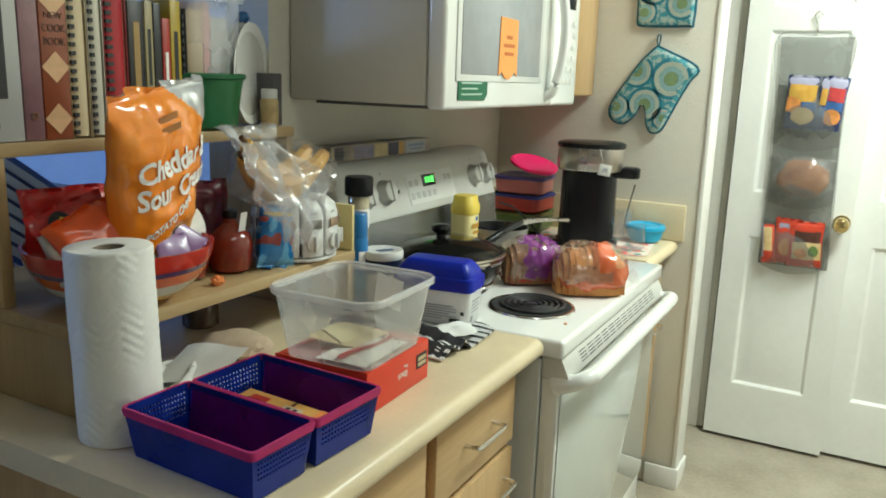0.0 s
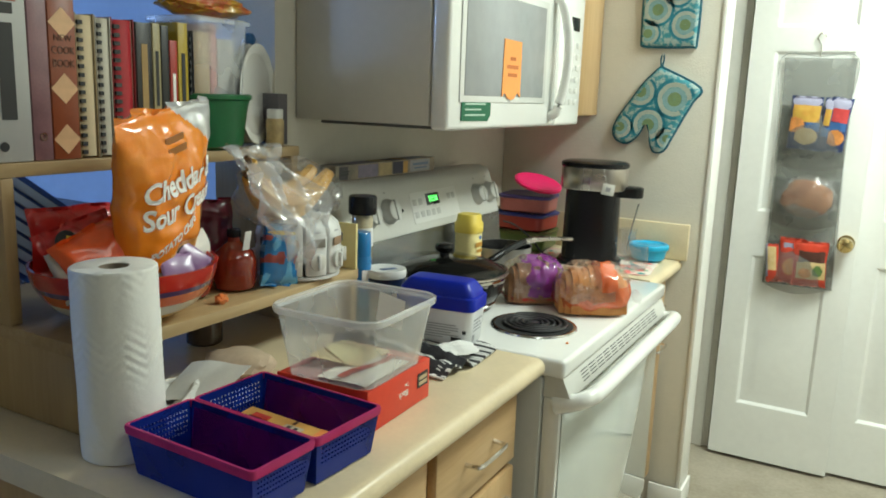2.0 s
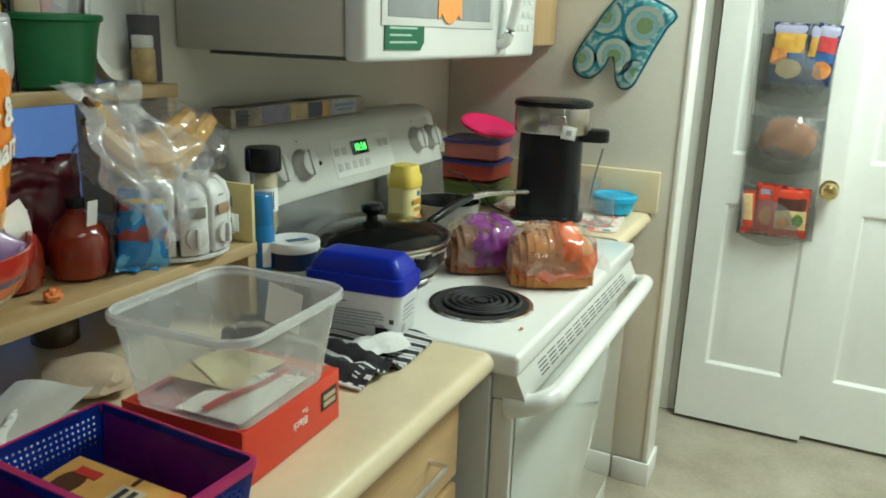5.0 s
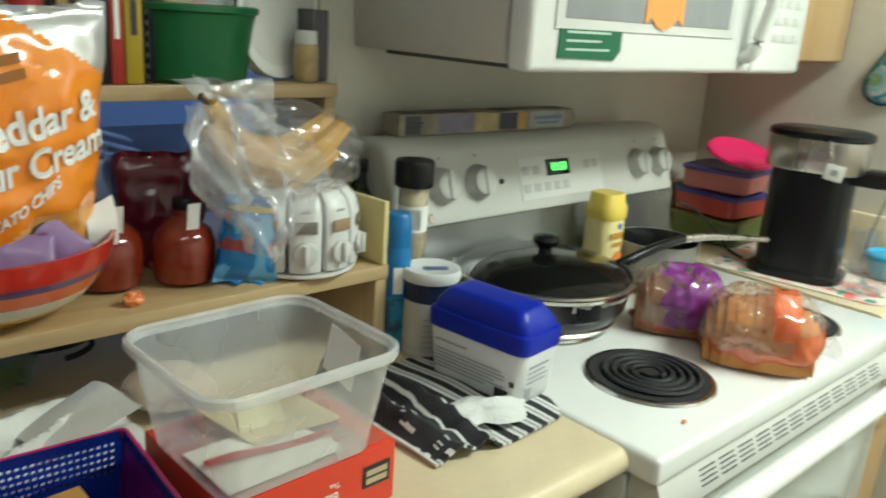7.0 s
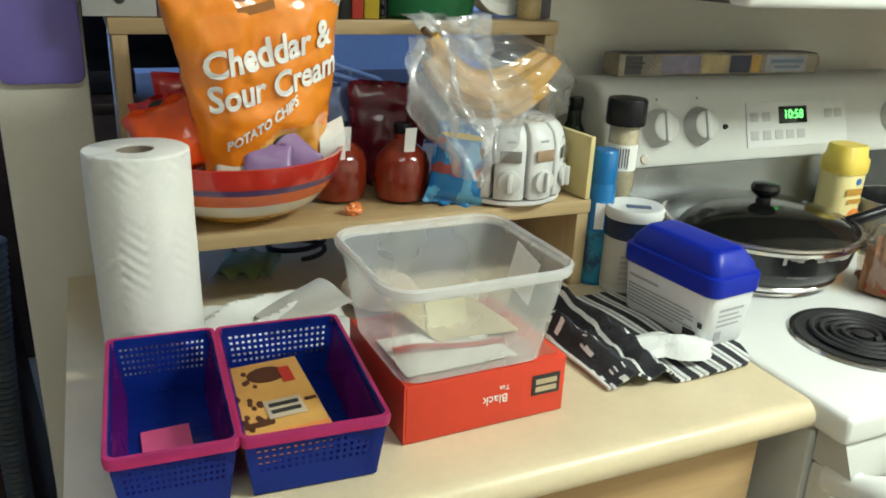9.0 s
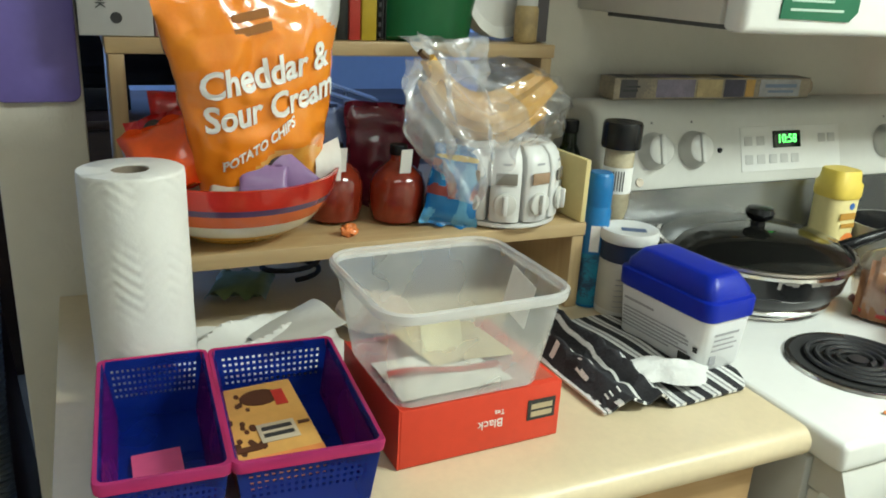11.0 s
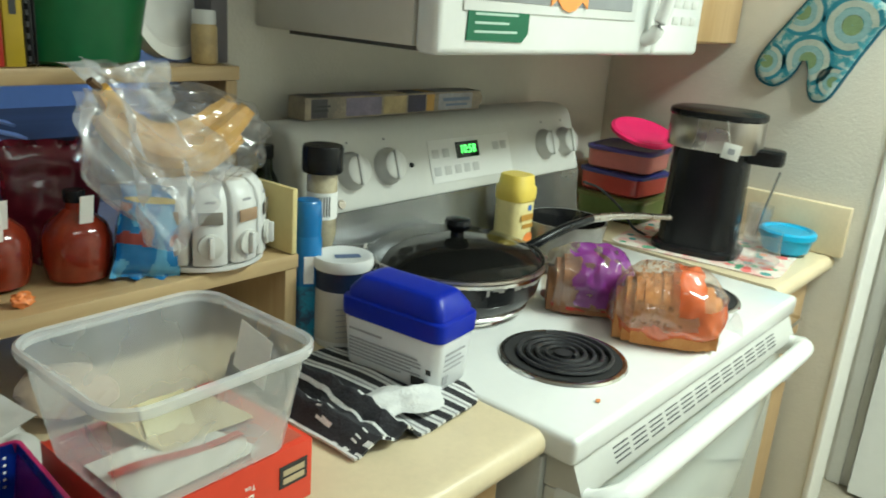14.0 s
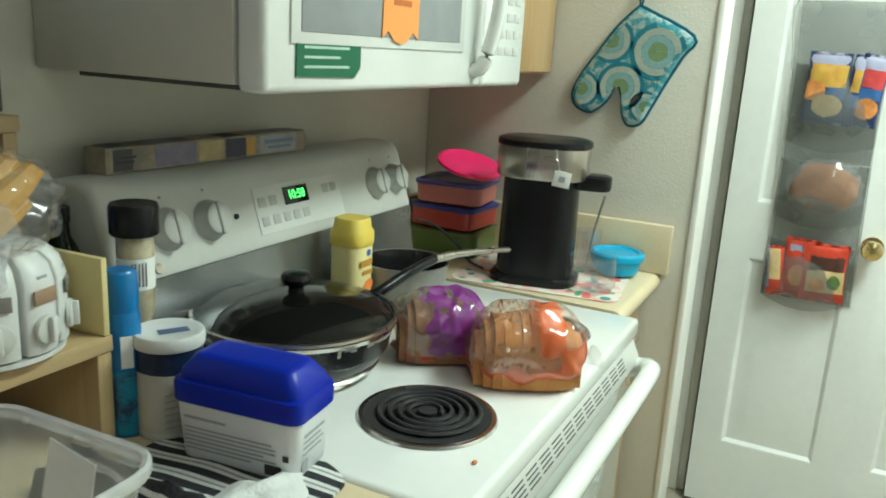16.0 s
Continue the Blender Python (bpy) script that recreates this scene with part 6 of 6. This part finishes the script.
# ---- spice carousel with bananas on it ----
ca = thing("spice_carousel", "white plastic spice carousel with dial canisters", "spice rack", pose(0.188, -0.186, ZM + 0.001) @ Matrix.Scale(1.06, 4))
part("base", lathe([(0, 0), (0.066, 0.0), (0.074, 0.004), (0.074, 0.009), (0, 0.009)], 40), WHITE_PL, ca)
part("hub", lathe([(0, 0.009), (0.022, 0.009), (0.022, 0.100), (0, 0.104)], 24), WHITE_PL, ca)
NW = 10
for k in range(NW):
    a0 = 2 * math.pi * (k + 0.30) / NW
    half = math.pi / NW - 0.035
    ring_ = [(0.024, -half * 0.8), (0.074, -half), (0.0765, -half * 0.5), (0.077, 0), (0.0765, half * 0.5), (0.074, half), (0.024, half * 0.8)]
    lv = []
    for z, s in ((0.011, 1.0), (0.080, 1.0), (0.098, 0.93), (0.108, 0.78)):
        lv.append([((r * (s if r > 0.03 else 1)) * math.cos(a), (r * (s if r > 0.03 else 1)) * math.sin(a), z) for r, a in ring_])
    b = loft(lv)
    bmesh.ops.recalc_face_normals(b, faces=b.faces)
    bmesh.ops.bevel(b, geom=[e for e in b.edges if e.calc_face_angle(0) > 0.8], offset=0.0022, segments=2, affect="EDGES", profile=0.5)
    cn = part("canister", b, WHITE_PL, ca, m=pose(0, 0, 0, 0, 0, math.degrees(a0)))
    part("window", box(0.0766, 0.0785, -0.014, 0.014, 0.062, 0.077, 0.0006), mat("smoky_window", (0.22, 0.20, 0.17) if k % 2 else (0.36, 0.24, 0.15), 0.2, var=0.1), cn, "small smoky window")
    dl = part("dial", lathe([(0, 0), (0.0155, 0), (0.015, 0.004), (0.013, 0.005), (0, 0.005)], 22), ENAMEL_DULL, cn, m=pose(0.0765, 0, 0.036, 0, 90, 0))
    part("grip", box(-0.013, 0.013, -0.003, 0.003, 0.004, 0.011, 0.0015), WHITE_PL, dl)
    bars(cn, pose(0.0745, 0, 0.088, 90, 0, 90), [(-0.006, 0.006, -0.0015, 0.0015)], PRINT_GREY)

BANANA = mat("ripe_banana", (0.62, 0.30, 0.035), 0.45, rgb2=(0.74, 0.42, 0.07), scale=10, bump=0.1)
BAN_D = mat("banana_bruise", (0.10, 0.055, 0.025), 0.6, var=0.2)
for k, (ang, h, sh, ro) in enumerate(((0, 0.0, 0.0, -6), (12, 0.014, -0.020, 4), (-10, 0.02, 0.022, 8), (4, 0.034, -0.004, 0))):
    t = thing("banana", "ripe spotted banana in a clear bag on the carousel", "banana", pose(0.190 + sh, -0.222, ZM + 0.132 + h, -ro, 0, 180 + ang), group="bananas on the carousel")
    arc = [(0.012 * math.sin(q * 2), -0.088 + 0.176 * q / 1.0, 0.055 * (2 * q - 1) ** 2 * (0.8 + 0.4 * q) - 0.008) for q in [i / 14 for i in range(15)]]
    part("fruit", tube(arc, lambda q: 0.005 + 0.0155 * max(0, math.sin(math.pi * min(1, max(0, 0.06 + 0.88 * q)))) ** 0.55, 8), BANANA, t)
    part("stem", tube([arc[-1], (arc[-1][0], arc[-1][1] + 0.012, arc[-1][2] + 0.010)], 0.005, 6), BAN_D, t, "dark stem")
    for i in (4, 7, 10):
        p = arc[i]
        part("bruise", crumple(0.006, 0.011, 0.004, 40 + i + k, 0.4, 2, 2), BAN_D, t, m=pose(p[0] + 0.012, p[1], p[2] + 0.011, 0, 45, 0))
fb_ = thing("produce_bag", "crinkled clear produce bag round the bananas", "plastic bag", pose(0.190, -0.216, ZM + 0.160))
part("film", crumple(0.080, 0.112, 0.062, 51, 0.16, 2.4, 5), FILM, fb_, smooth=35)
MILKY = clear("milky_film", (0.95, 0.96, 0.98), 0.26, 0.14, 0.25)


def neck(u, v):
    """The bag's gathered mouth, rising behind the fruit and flaring at its lip."""
    a = 2 * math.pi * u
    r = 0.020 + 0.030 * v ** 1.6 + 0.010 * (1 - v)
    r *= 1 + 0.28 * math.sin(5 * a + 4 * v) + 0.14 * math.sin(11 * a - 3 * v)
    n = noise.noise_vector(Vector((math.cos(a) * 2, math.sin(a) * 2, v * 4))) * 0.010
    return Vector((-0.028 - 0.020 * v + 0.7 * r * math.cos(a) + n.x, -0.030 - 0.025 * v + r * math.sin(a) + n.y, 0.030 + 0.058 * v + n.z))


def drape(u, v):
    """Loose film hanging from the mouth over the front of the carousel and the pouch beside it."""
    w = 0.048 + 0.036 * math.sin(math.pi * min(1.0, v * 0.95))
    y = -0.088 + 0.020 * v + (u - 0.5) * 2 * w
    f = 0.011 * math.sin(17 * u + 5 * v) + 0.006 * math.sin(37 * u - 9 * v) + 0.016 * noise.noise(Vector((u * 5, v * 5, 3.0)))
    return Vector((0.012 + 0.075 * math.sin(1.5 * min(1.0, v * 1.25)) + f, y + 0.4 * f, 0.066 - 0.175 * v * (1 - 0.35 * (2 * u - 1) ** 2)))


part("bag_mouth", sheet(64, 14, neck), MILKY, fb_, "gathered milky mouth of the bag", smooth=35)
part("hanging_film", sheet(56, 26, drape), MILKY, fb_, "milky crinkled film hanging over the carousel", smooth=35)
solid("paper_pad", box(0.0, 0.008, -0.084, 0.0, 0.0, 0.092, 0.0006), mat("manila_paper", (0.66, 0.55, 0.26), 0.8, var=0.05), "yellow paper pad standing on the shelf end", "paper pad", pose(0.252, -0.080, ZM + 0.001, 0, 0, -86))

# ---- books and things on the top shelf ----
ZB = ZT + 0.001


def book(y0, y1, h, depth, cover, label, spiral=None, x1=0.072, lean=0.0):
    w = y1 - y0
    t = thing("cookbook", label, "book", pose(x1, (y0 + y1) / 2 + 0.010, ZB, lean, 0, 0), group="cookbooks on the top shelf")
    for s in (-1, 1):
        part("cover", box(-depth, -0.0015, s * (w / 2 - 0.0005) - 0.0011, s * (w / 2 - 0.0005) + 0.0011 - 0.0005, 0.0, h, 0.0003), cover, t)
    part("page_block", box(-depth + 0.003, -0.004 if not spiral else -0.006, -w / 2 + 0.0018, w / 2 - 0.0018, 0.002, h - 0.003), PAGES, t)
    if spiral:
        pts = [(-0.010 + 0.010 * math.cos(a), 0.47 * w * math.sin(a)) for a in [math.pi * (q / 10 - 0.5) for q in range(11)]]
        part("comb_spine", prism(pts, 0.003, h - 0.003, "z"), spiral, t)
        n = int(h / 0.0135)
        for k in range(n):
            z = 0.006 + k * (h - 0.010) / n
            part("comb_hole", box(-0.0035, 0.0012, -0.44 * w, -0.18 * w, z, z + 0.0062), PRINT_BLACK, t, smooth=0)
    else:
        part("spine", box(-0.003, 0.0, -w / 2, w / 2, 0.0, h, 0.0012), cover, t)
    return t


PAGES = mat("book_pages", (0.66, 0.60, 0.48), 0.9, var=0.06, stretch=(1, 8, 0.2))


# covers darkened to 0.55, so the top shelf's shade sits in their colour
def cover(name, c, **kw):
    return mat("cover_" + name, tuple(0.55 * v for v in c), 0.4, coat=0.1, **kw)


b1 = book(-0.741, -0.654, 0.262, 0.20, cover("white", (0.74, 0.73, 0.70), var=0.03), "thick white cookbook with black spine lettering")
letters("NEW COMPLETE COOKBOOK", 0.016, PRINT_BLACK, b1, facing(0.0008, -0.018, 0.12, "x", -90), "lettering", 0.0003, squeeze=0.80)
bars(b1, facing(0.0003, 0.012, 0.135, "x", -90), [(-0.085, -0.070, -0.014, 0.012), (-0.058, 0.075, -0.013, 0.010)], PRINT_BLACK, "brand_bar")
part("spine_picture", box(0, 0.0005, -0.03, 0.03, 0.222, 0.25), mat("food_print", (0.30, 0.07, 0.04), 0.4, var=0.3, scale=40), b1, smooth=0)
part("maker_mark", lathe([(0, 0), (0.007, 0), (0.007, 0.0005), (0, 0.0005)], 14), PRINT_BLACK, b1, m=facing(0.0003, 0.0, 0.022, "x"), smooth=0)
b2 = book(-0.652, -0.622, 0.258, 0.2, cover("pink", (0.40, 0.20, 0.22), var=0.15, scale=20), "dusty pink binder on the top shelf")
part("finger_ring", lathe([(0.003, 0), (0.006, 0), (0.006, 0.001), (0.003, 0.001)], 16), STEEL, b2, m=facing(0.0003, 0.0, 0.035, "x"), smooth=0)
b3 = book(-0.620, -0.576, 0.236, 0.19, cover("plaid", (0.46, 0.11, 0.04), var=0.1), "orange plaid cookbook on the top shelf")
PLAID = mat("plaid_light", (0.66, 0.40, 0.22), 0.4, var=0.1)
for z in (0.03, 0.105, 0.20):
    part("plaid_patch", box(0, 0.0004, -0.016, 0.016, -0.016, 0.016), PLAID, b3, m=Matrix.Translation((0.0003, 0, z)) @ pose(0, 0, 0, 45, 0, 0), smooth=0)
letters("NEW", 0.013, CHIP, b3, facing(0.0008, 0.0, 0.178, "x"), "lettering", 0.0003)
letters("COOK", 0.016, CHIP, b3, facing(0.0008, 0.0, 0.160, "x"), "lettering", 0.0003, squeeze=0.8)
letters("BOOK", 0.016, CHIP, b3, facing(0.0008, 0.0, 0.141, "x"), "lettering", 0.0003, squeeze=0.8)
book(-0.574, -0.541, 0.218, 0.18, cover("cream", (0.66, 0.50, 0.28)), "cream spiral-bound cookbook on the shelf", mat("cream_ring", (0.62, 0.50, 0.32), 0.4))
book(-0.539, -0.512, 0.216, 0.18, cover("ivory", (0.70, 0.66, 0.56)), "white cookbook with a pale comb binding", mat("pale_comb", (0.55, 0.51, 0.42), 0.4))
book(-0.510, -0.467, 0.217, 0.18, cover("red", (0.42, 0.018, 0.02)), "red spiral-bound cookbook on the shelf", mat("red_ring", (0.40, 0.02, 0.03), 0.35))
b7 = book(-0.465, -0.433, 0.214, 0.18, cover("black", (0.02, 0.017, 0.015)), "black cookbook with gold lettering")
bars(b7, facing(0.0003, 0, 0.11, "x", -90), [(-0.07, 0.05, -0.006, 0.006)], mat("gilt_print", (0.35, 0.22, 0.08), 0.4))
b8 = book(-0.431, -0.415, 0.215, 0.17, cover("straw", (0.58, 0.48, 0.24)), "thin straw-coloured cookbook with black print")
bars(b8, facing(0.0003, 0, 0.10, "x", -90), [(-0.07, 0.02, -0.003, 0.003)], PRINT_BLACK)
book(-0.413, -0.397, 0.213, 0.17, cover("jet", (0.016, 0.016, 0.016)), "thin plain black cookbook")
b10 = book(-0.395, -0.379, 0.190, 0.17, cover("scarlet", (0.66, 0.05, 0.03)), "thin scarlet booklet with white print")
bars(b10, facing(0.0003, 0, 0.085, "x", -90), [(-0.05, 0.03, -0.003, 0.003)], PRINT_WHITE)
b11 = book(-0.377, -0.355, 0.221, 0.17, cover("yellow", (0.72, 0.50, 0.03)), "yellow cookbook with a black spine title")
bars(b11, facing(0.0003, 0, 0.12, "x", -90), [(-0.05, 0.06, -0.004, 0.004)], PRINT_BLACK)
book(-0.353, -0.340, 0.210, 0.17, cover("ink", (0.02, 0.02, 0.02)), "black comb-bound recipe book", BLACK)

gb = thing("green_bowl", "deep green plastic bowl holding a clear container", "bowl", pose(0.0, -0.262, ZB) @ Matrix.Scale(1.14, 4))
GREEN_PL = mat("green_plastic", (0.006, 0.105, 0.032), 0.35, var=0.1)
part("body", lathe([(0, 0.0), (0.070, 0.0), (0.077, 0.005), (0.084, 0.06), (0.088, 0.078), (0.090, 0.086), (0.0865, 0.086), (0.0825, 0.06), (0.074, 0.008), (0, 0.006)], 48), GREEN_PL, gb)
part("rim", lathe([(0.0885, 0.080), (0.0925, 0.082), (0.0925, 0.088), (0.0885, 0.090)], 48), GREEN_PL, gb)
tc = thing("tall_container", "tall clear plastic container full of packets in the bowl", "container", pose(0.002, -0.250, ZB + 0.010))
part("body", rloft([(0.100, 0.118, 0.02, 0.0), (0.104, 0.122, 0.02, 0.005), (0.124, 0.148, 0.022, 0.225)], cap1=False), CLEAR, tc)
part("rim", loft([[(x, y, z) for x, y in rrect(0.124 + a, 0.148 + a, 0.022)] for a, z in ((0, 0.219), (0.010, 0.219), (0.010, 0.226), (0.0, 0.229), (-0.002, 0.225), (0, 0.219))], False, False), CLEAR, tc)
for y0, y1, c, h in ((-0.054, -0.014, (0.55, 0.36, 0.16), 0.20), (-0.012, 0.004, (0.72, 0.30, 0.28), 0.215), (0.006, 0.050, (0.60, 0.58, 0.56), 0.19)):
    solid("recipe_packet", box(-0.040, 0.040, y0, y1, 0.0, h, 0.002), mat("packet_card", c, 0.6, var=0.1), "paper packet standing in the clear container", "packet", pose(0.002, -0.250, ZB + 0.013))
pbag = thing("snack_bag", "yellow and orange snack bag lying on the container", "snack bag", pose(0.0, -0.235, ZB + 0.262, 0, 0, 0))
part("film", crumple(0.055, 0.09, 0.022, 61, 0.25, 2.5, 4), mat("mottled_bag", (0.50, 0.28, 0.03), 0.3, rgb2=(0.50, 0.10, 0.03), scale=14, sharp=0.6, coat=0.4), pbag)
pl = thing("plate_stack", "white plates in a clear bag standing behind the bowl", "plates", pose(0.018, -0.122, ZB + 0.103, 90, 0, 112))
for k in range(3):
    part("plate", lathe([(0, -0.004), (0.060, -0.004), (0.068, 0.0), (0.098, 0.009), (0.100, 0.011), (0.067, 0.003), (0, -0.001)], 48), PAPER, pl, m=pose(0, 0, -0.012 * k))
part("bag", crumple(0.104, 0.104, 0.024, 71, 0.05, 2, 4), FILM, pl, "clear plastic bag", m=pose(0, 0, -0.008))
part("blue_tie", crumple(0.022, 0.012, 0.012, 72, 0.3, 2, 2), mat("blue_tie", (0.02, 0.10, 0.25), 0.4), pl, "blue bag closure", m=pose(0.0, 0.108, -0.008))
vb = thing("vitamin_bottle", "small amber vitamin bottle with a white cap", "bottle", pose(0.045, -0.088, ZB))
part("body", bottle([(0.017, 0.0), (0.0185, 0.002), (0.0185, 0.050), (0.015, 0.056)]), mat("amber_label", (0.45, 0.33, 0.16), 0.35, var=0.2, scale=50), vb)
part("cap", bottle([(0.016, 0.055), (0.0165, 0.057), (0.0165, 0.072), (0.015, 0.074)], 20), WHITE_PL, vb)
solid("dark_box", box(-0.07, 0.0, -0.014, 0.014, 0, 0.105, 0.002), mat("slate_card", (0.12, 0.11, 0.12), 0.6, var=0.1), "dark grey card box at the shelf end", "box", pose(0.045, -0.066 + 0.004, ZB, 0, 0, 0))

# ---- loose things on the counter behind and under the shelf ----


def napkin_pt(u, v):
    x, y = 0.175 * u, 0.20 * v
    r = abs(((u * 2.3 + v * 1.4) % 1) - 0.5) * 2
    return Vector((x, y, 0.004 + 0.030 * r * math.sin(math.pi * min(1, max(0.0, v))) ** 0.5 * (0.4 + 0.6 * math.sin(math.pi * u)) + 0.008 * noise.noise(Vector((u * 5, v * 5, 1)))))


solid("paper_sheet", sheet(30, 30, napkin_pt, thick=0.0006), PAPER, "crumpled white paper sheets behind the baskets", "paper", pose(0.185, -0.655, ZC + 0.003, 0, 0, 4), smooth=20)
solid("paper_sheet", sheet(6, 6, lambda u, v: (0.12 * u, 0.10 * v, 0.035 * v * (1 - 0.3 * u) + 0.004 * math.sin(5 * u)), thick=0.0006), PAPER, "white printed sheet leaning behind the baskets", "paper", pose(0.215, -0.57, ZC + 0.005, 0, -14, 6))
solid("bread_roll", crumple(0.06, 0.05, 0.020, 81, 0.2, 2, 3), mat("pale_roll", (0.55, 0.42, 0.30), 0.8, var=0.1, bump=0.2), "bagged bread roll under the shelf", "bread", pose(0.225, -0.39, ZC + 0.022))
solid("coiled_cable", tube([(0.035 * math.cos(a), 0.045 * math.sin(a), 0.01 + 0.0032 * a / 1.2) for a in [k * 0.4 for k in range(48)]], 0.004, 6), BLACK_MATT, "coiled black cable under the shelf", "cable", pose(0.02, -0.46, ZC + 0.001))
solid("green_packet", pillow(0.09, 0.10, 0.02, 83, 12, 12, 0.006), mat("sage_film", (0.18, 0.26, 0.12), 0.4, var=0.2), "pale green packet under the shelf", "packet", pose(0.10, -0.56, ZC + 0.014, 0, 0, 70))
solid("foil_ribbon", tube(smooth_path([(0, -0.03, 0.06), (0.01, 0.0, 0.075), (-0.01, 0.03, 0.068), (0.0, 0.055, 0.085), (0.008, 0.03, 0.092)], 6), 0.005, 5), mat("blue_foil", (0.02, 0.10, 0.35), 0.15, 0.8), "shiny blue ribbon hanging behind the shelf", "ribbon", pose(-0.10, -0.60, ZC - 0.052))
solid("jar", bottle([(0.03, 0.0), (0.034, 0.004), (0.034, 0.05), (0.028, 0.06), (0.028, 0.072)]), mat("brown_jar", (0.07, 0.045, 0.03), 0.2, coat=0.5), "small dark jar under the shelf", "jar", pose(0.05, -0.30, ZC + 0.001))
ol = thing("oil_bottle", "dark green oil bottle in the corner by the range", "bottle", pose(0.090, -0.014, ZC + 0.001))
part("body", bottle([(0.026, 0.0), (0.029, 0.004), (0.029, 0.16), (0.024, 0.19), (0.012, 0.215), (0.011, 0.235)]), mat("dark_green_glass", (0.012, 0.022, 0.006), 0.15, var=0.3, scale=30), ol)
part("cap", bottle([(0.0125, 0.234), (0.013, 0.236), (0.013, 0.252), (0.012, 0.254)], 18), BLACK, ol)

# ---- on the wall end and beyond the pass-through ----
pb = prism([(x, y + 0.10) for x, y in rrect(0.105, 0.20, 0.014)], 0.0, 0.008, "z", 0.003)
cbd = thing("cutting_board", "small purple plastic cutting board hanging on the wall end", "cutting board", facing(0.004, -0.788, 1.118, "x"))
part("board", pb, mat("purple_board", (0.17, 0.13, 0.42), 0.4, var=0.06), cbd)
solid("wall_hook", tube([(0.001, -0.788, 1.318), (0.016, -0.788, 1.312), (0.018, -0.788, 1.320)], 0.003, 6), WHITE_PL, "small hook holding the cutting board", "hook")
hose = []
for k in range(420):
    q = k / 419
    hose.append((-0.32 - 0.05 * q, -0.918 - 0.030 * math.sin(q * 2.2), 0.80 - 0.78 * q))
solid("vacuum_hose", tube(hose, lambda q: 0.021 + 0.0035 * math.sin(q * 419 * 0.9), 14), mat("hose_grey", (0.07, 0.075, 0.07), 0.4, var=0.2), "ribbed dark vacuum hose hanging in the doorway", "hose")
solid("vacuum_cleaner", rloft([(0.30, 0.26, 0.05, 0.0), (0.32, 0.28, 0.06, 0.05), (0.30, 0.26, 0.08, 0.25), (0.2, 0.18, 0.06, 0.9), (0.12, 0.12, 0.05, 0.95)]), mat("vacuum_body", (0.03, 0.012, 0.012), 0.35, var=0.2), "dark upright vacuum cleaner in the next room", "vacuum cleaner", pose(-0.60, -1.05, 0.0))
sb = thing("sideboard", "dark wooden sideboard in the dining room", "sideboard")
DKW = wood("dark_wood", (0.035, 0.016, 0.010), (0.06, 0.03, 0.018), "y")
part("body", box(-2.0, -1.45, -2.2, 0.75, 0.0, 0.80, 0.006), DKW, sb)
part("top", box(-2.03, -1.42, -2.23, 0.78, 0.801, 0.83, 0.004), DKW, sb)
tv = thing("television", "black television standing dark on the sideboard", "television")
part("screen", box(-1.70, -1.66, -1.35, -0.28, 0.90, 1.50, 0.006), mat("tv_black", (0.006, 0.006, 0.008), 0.12, var=0.1), tv)
part("stand", box(-1.78, -1.58, -1.0, -0.6, 0.832, 0.905, 0.004), BLACK, tv)
# the blue light on the slats is put into the rack's colours
bl = thing("slatted_rack", "slatted rack leaning on the ledge, blue light painted in", "blind", pose(-0.215, -0.345, ZC + 0.115, 0, 0, 0) @ pose(0, 0, 0, 52, 0, -6) @ Matrix.Scale(1.25, 4))
PALE = mat("blue_lit_slat", (0.62, 0.76, 0.96), 0.2, var=0.05)
part("frame", box(-0.012, 0.0, -0.065, 0.065, -0.04, 0.22, 0.003), mat("blue_lit_frame", (0.06, 0.14, 0.45), 0.5), bl)
for k in range(7):
    part("slat", box(0.001, 0.008, -0.058 + k * 0.0168, -0.046 + k * 0.0168, -0.034, 0.214, 0.002), PALE, bl)
bl = thing("slatted_shelf", "white slatted rack lying on the dining table", "rack", pose(-0.80, -0.03, 0.736, 0, 0, 14))
SLATW = mat("white_slat", (0.74, 0.75, 0.78), 0.5, var=0.05)
for y in (-0.15, 0.11):
    part("side_rail", box(-0.20, 0.20, y - 0.008, y + 0.008, 0.0, 0.05, 0.003), SLATW, bl)
for k in range(9):
    part("slat", box(-0.018, 0.018, -0.145, 0.108, -0.003, 0.003, 0.001), SLATW, bl, m=pose(0.17 - 0.042 * k, -0.002, 0.045 + 0.026 * k, -18, 10, 0))
    part("slat_post", box(-0.004, 0.004, -0.004, 0.004, -(0.04 + 0.026 * k), 0.0), SLATW, bl, m=pose(0.17 - 0.042 * k, 0.0, 0.044 + 0.026 * k))
dt = thing("dining_table", "dark dining table beyond the pass-through", "table")
part("top", box(-1.15, -0.45, -0.75, 0.45, 0.70, 0.735, 0.004), DKW, dt)
for x in (-1.10, -0.50):
    for y in (-0.70, 0.40):
        part("leg", box(x - 0.025, x + 0.025, y - 0.025, y + 0.025, 0.0, 0.699, 0.004), DKW, dt)
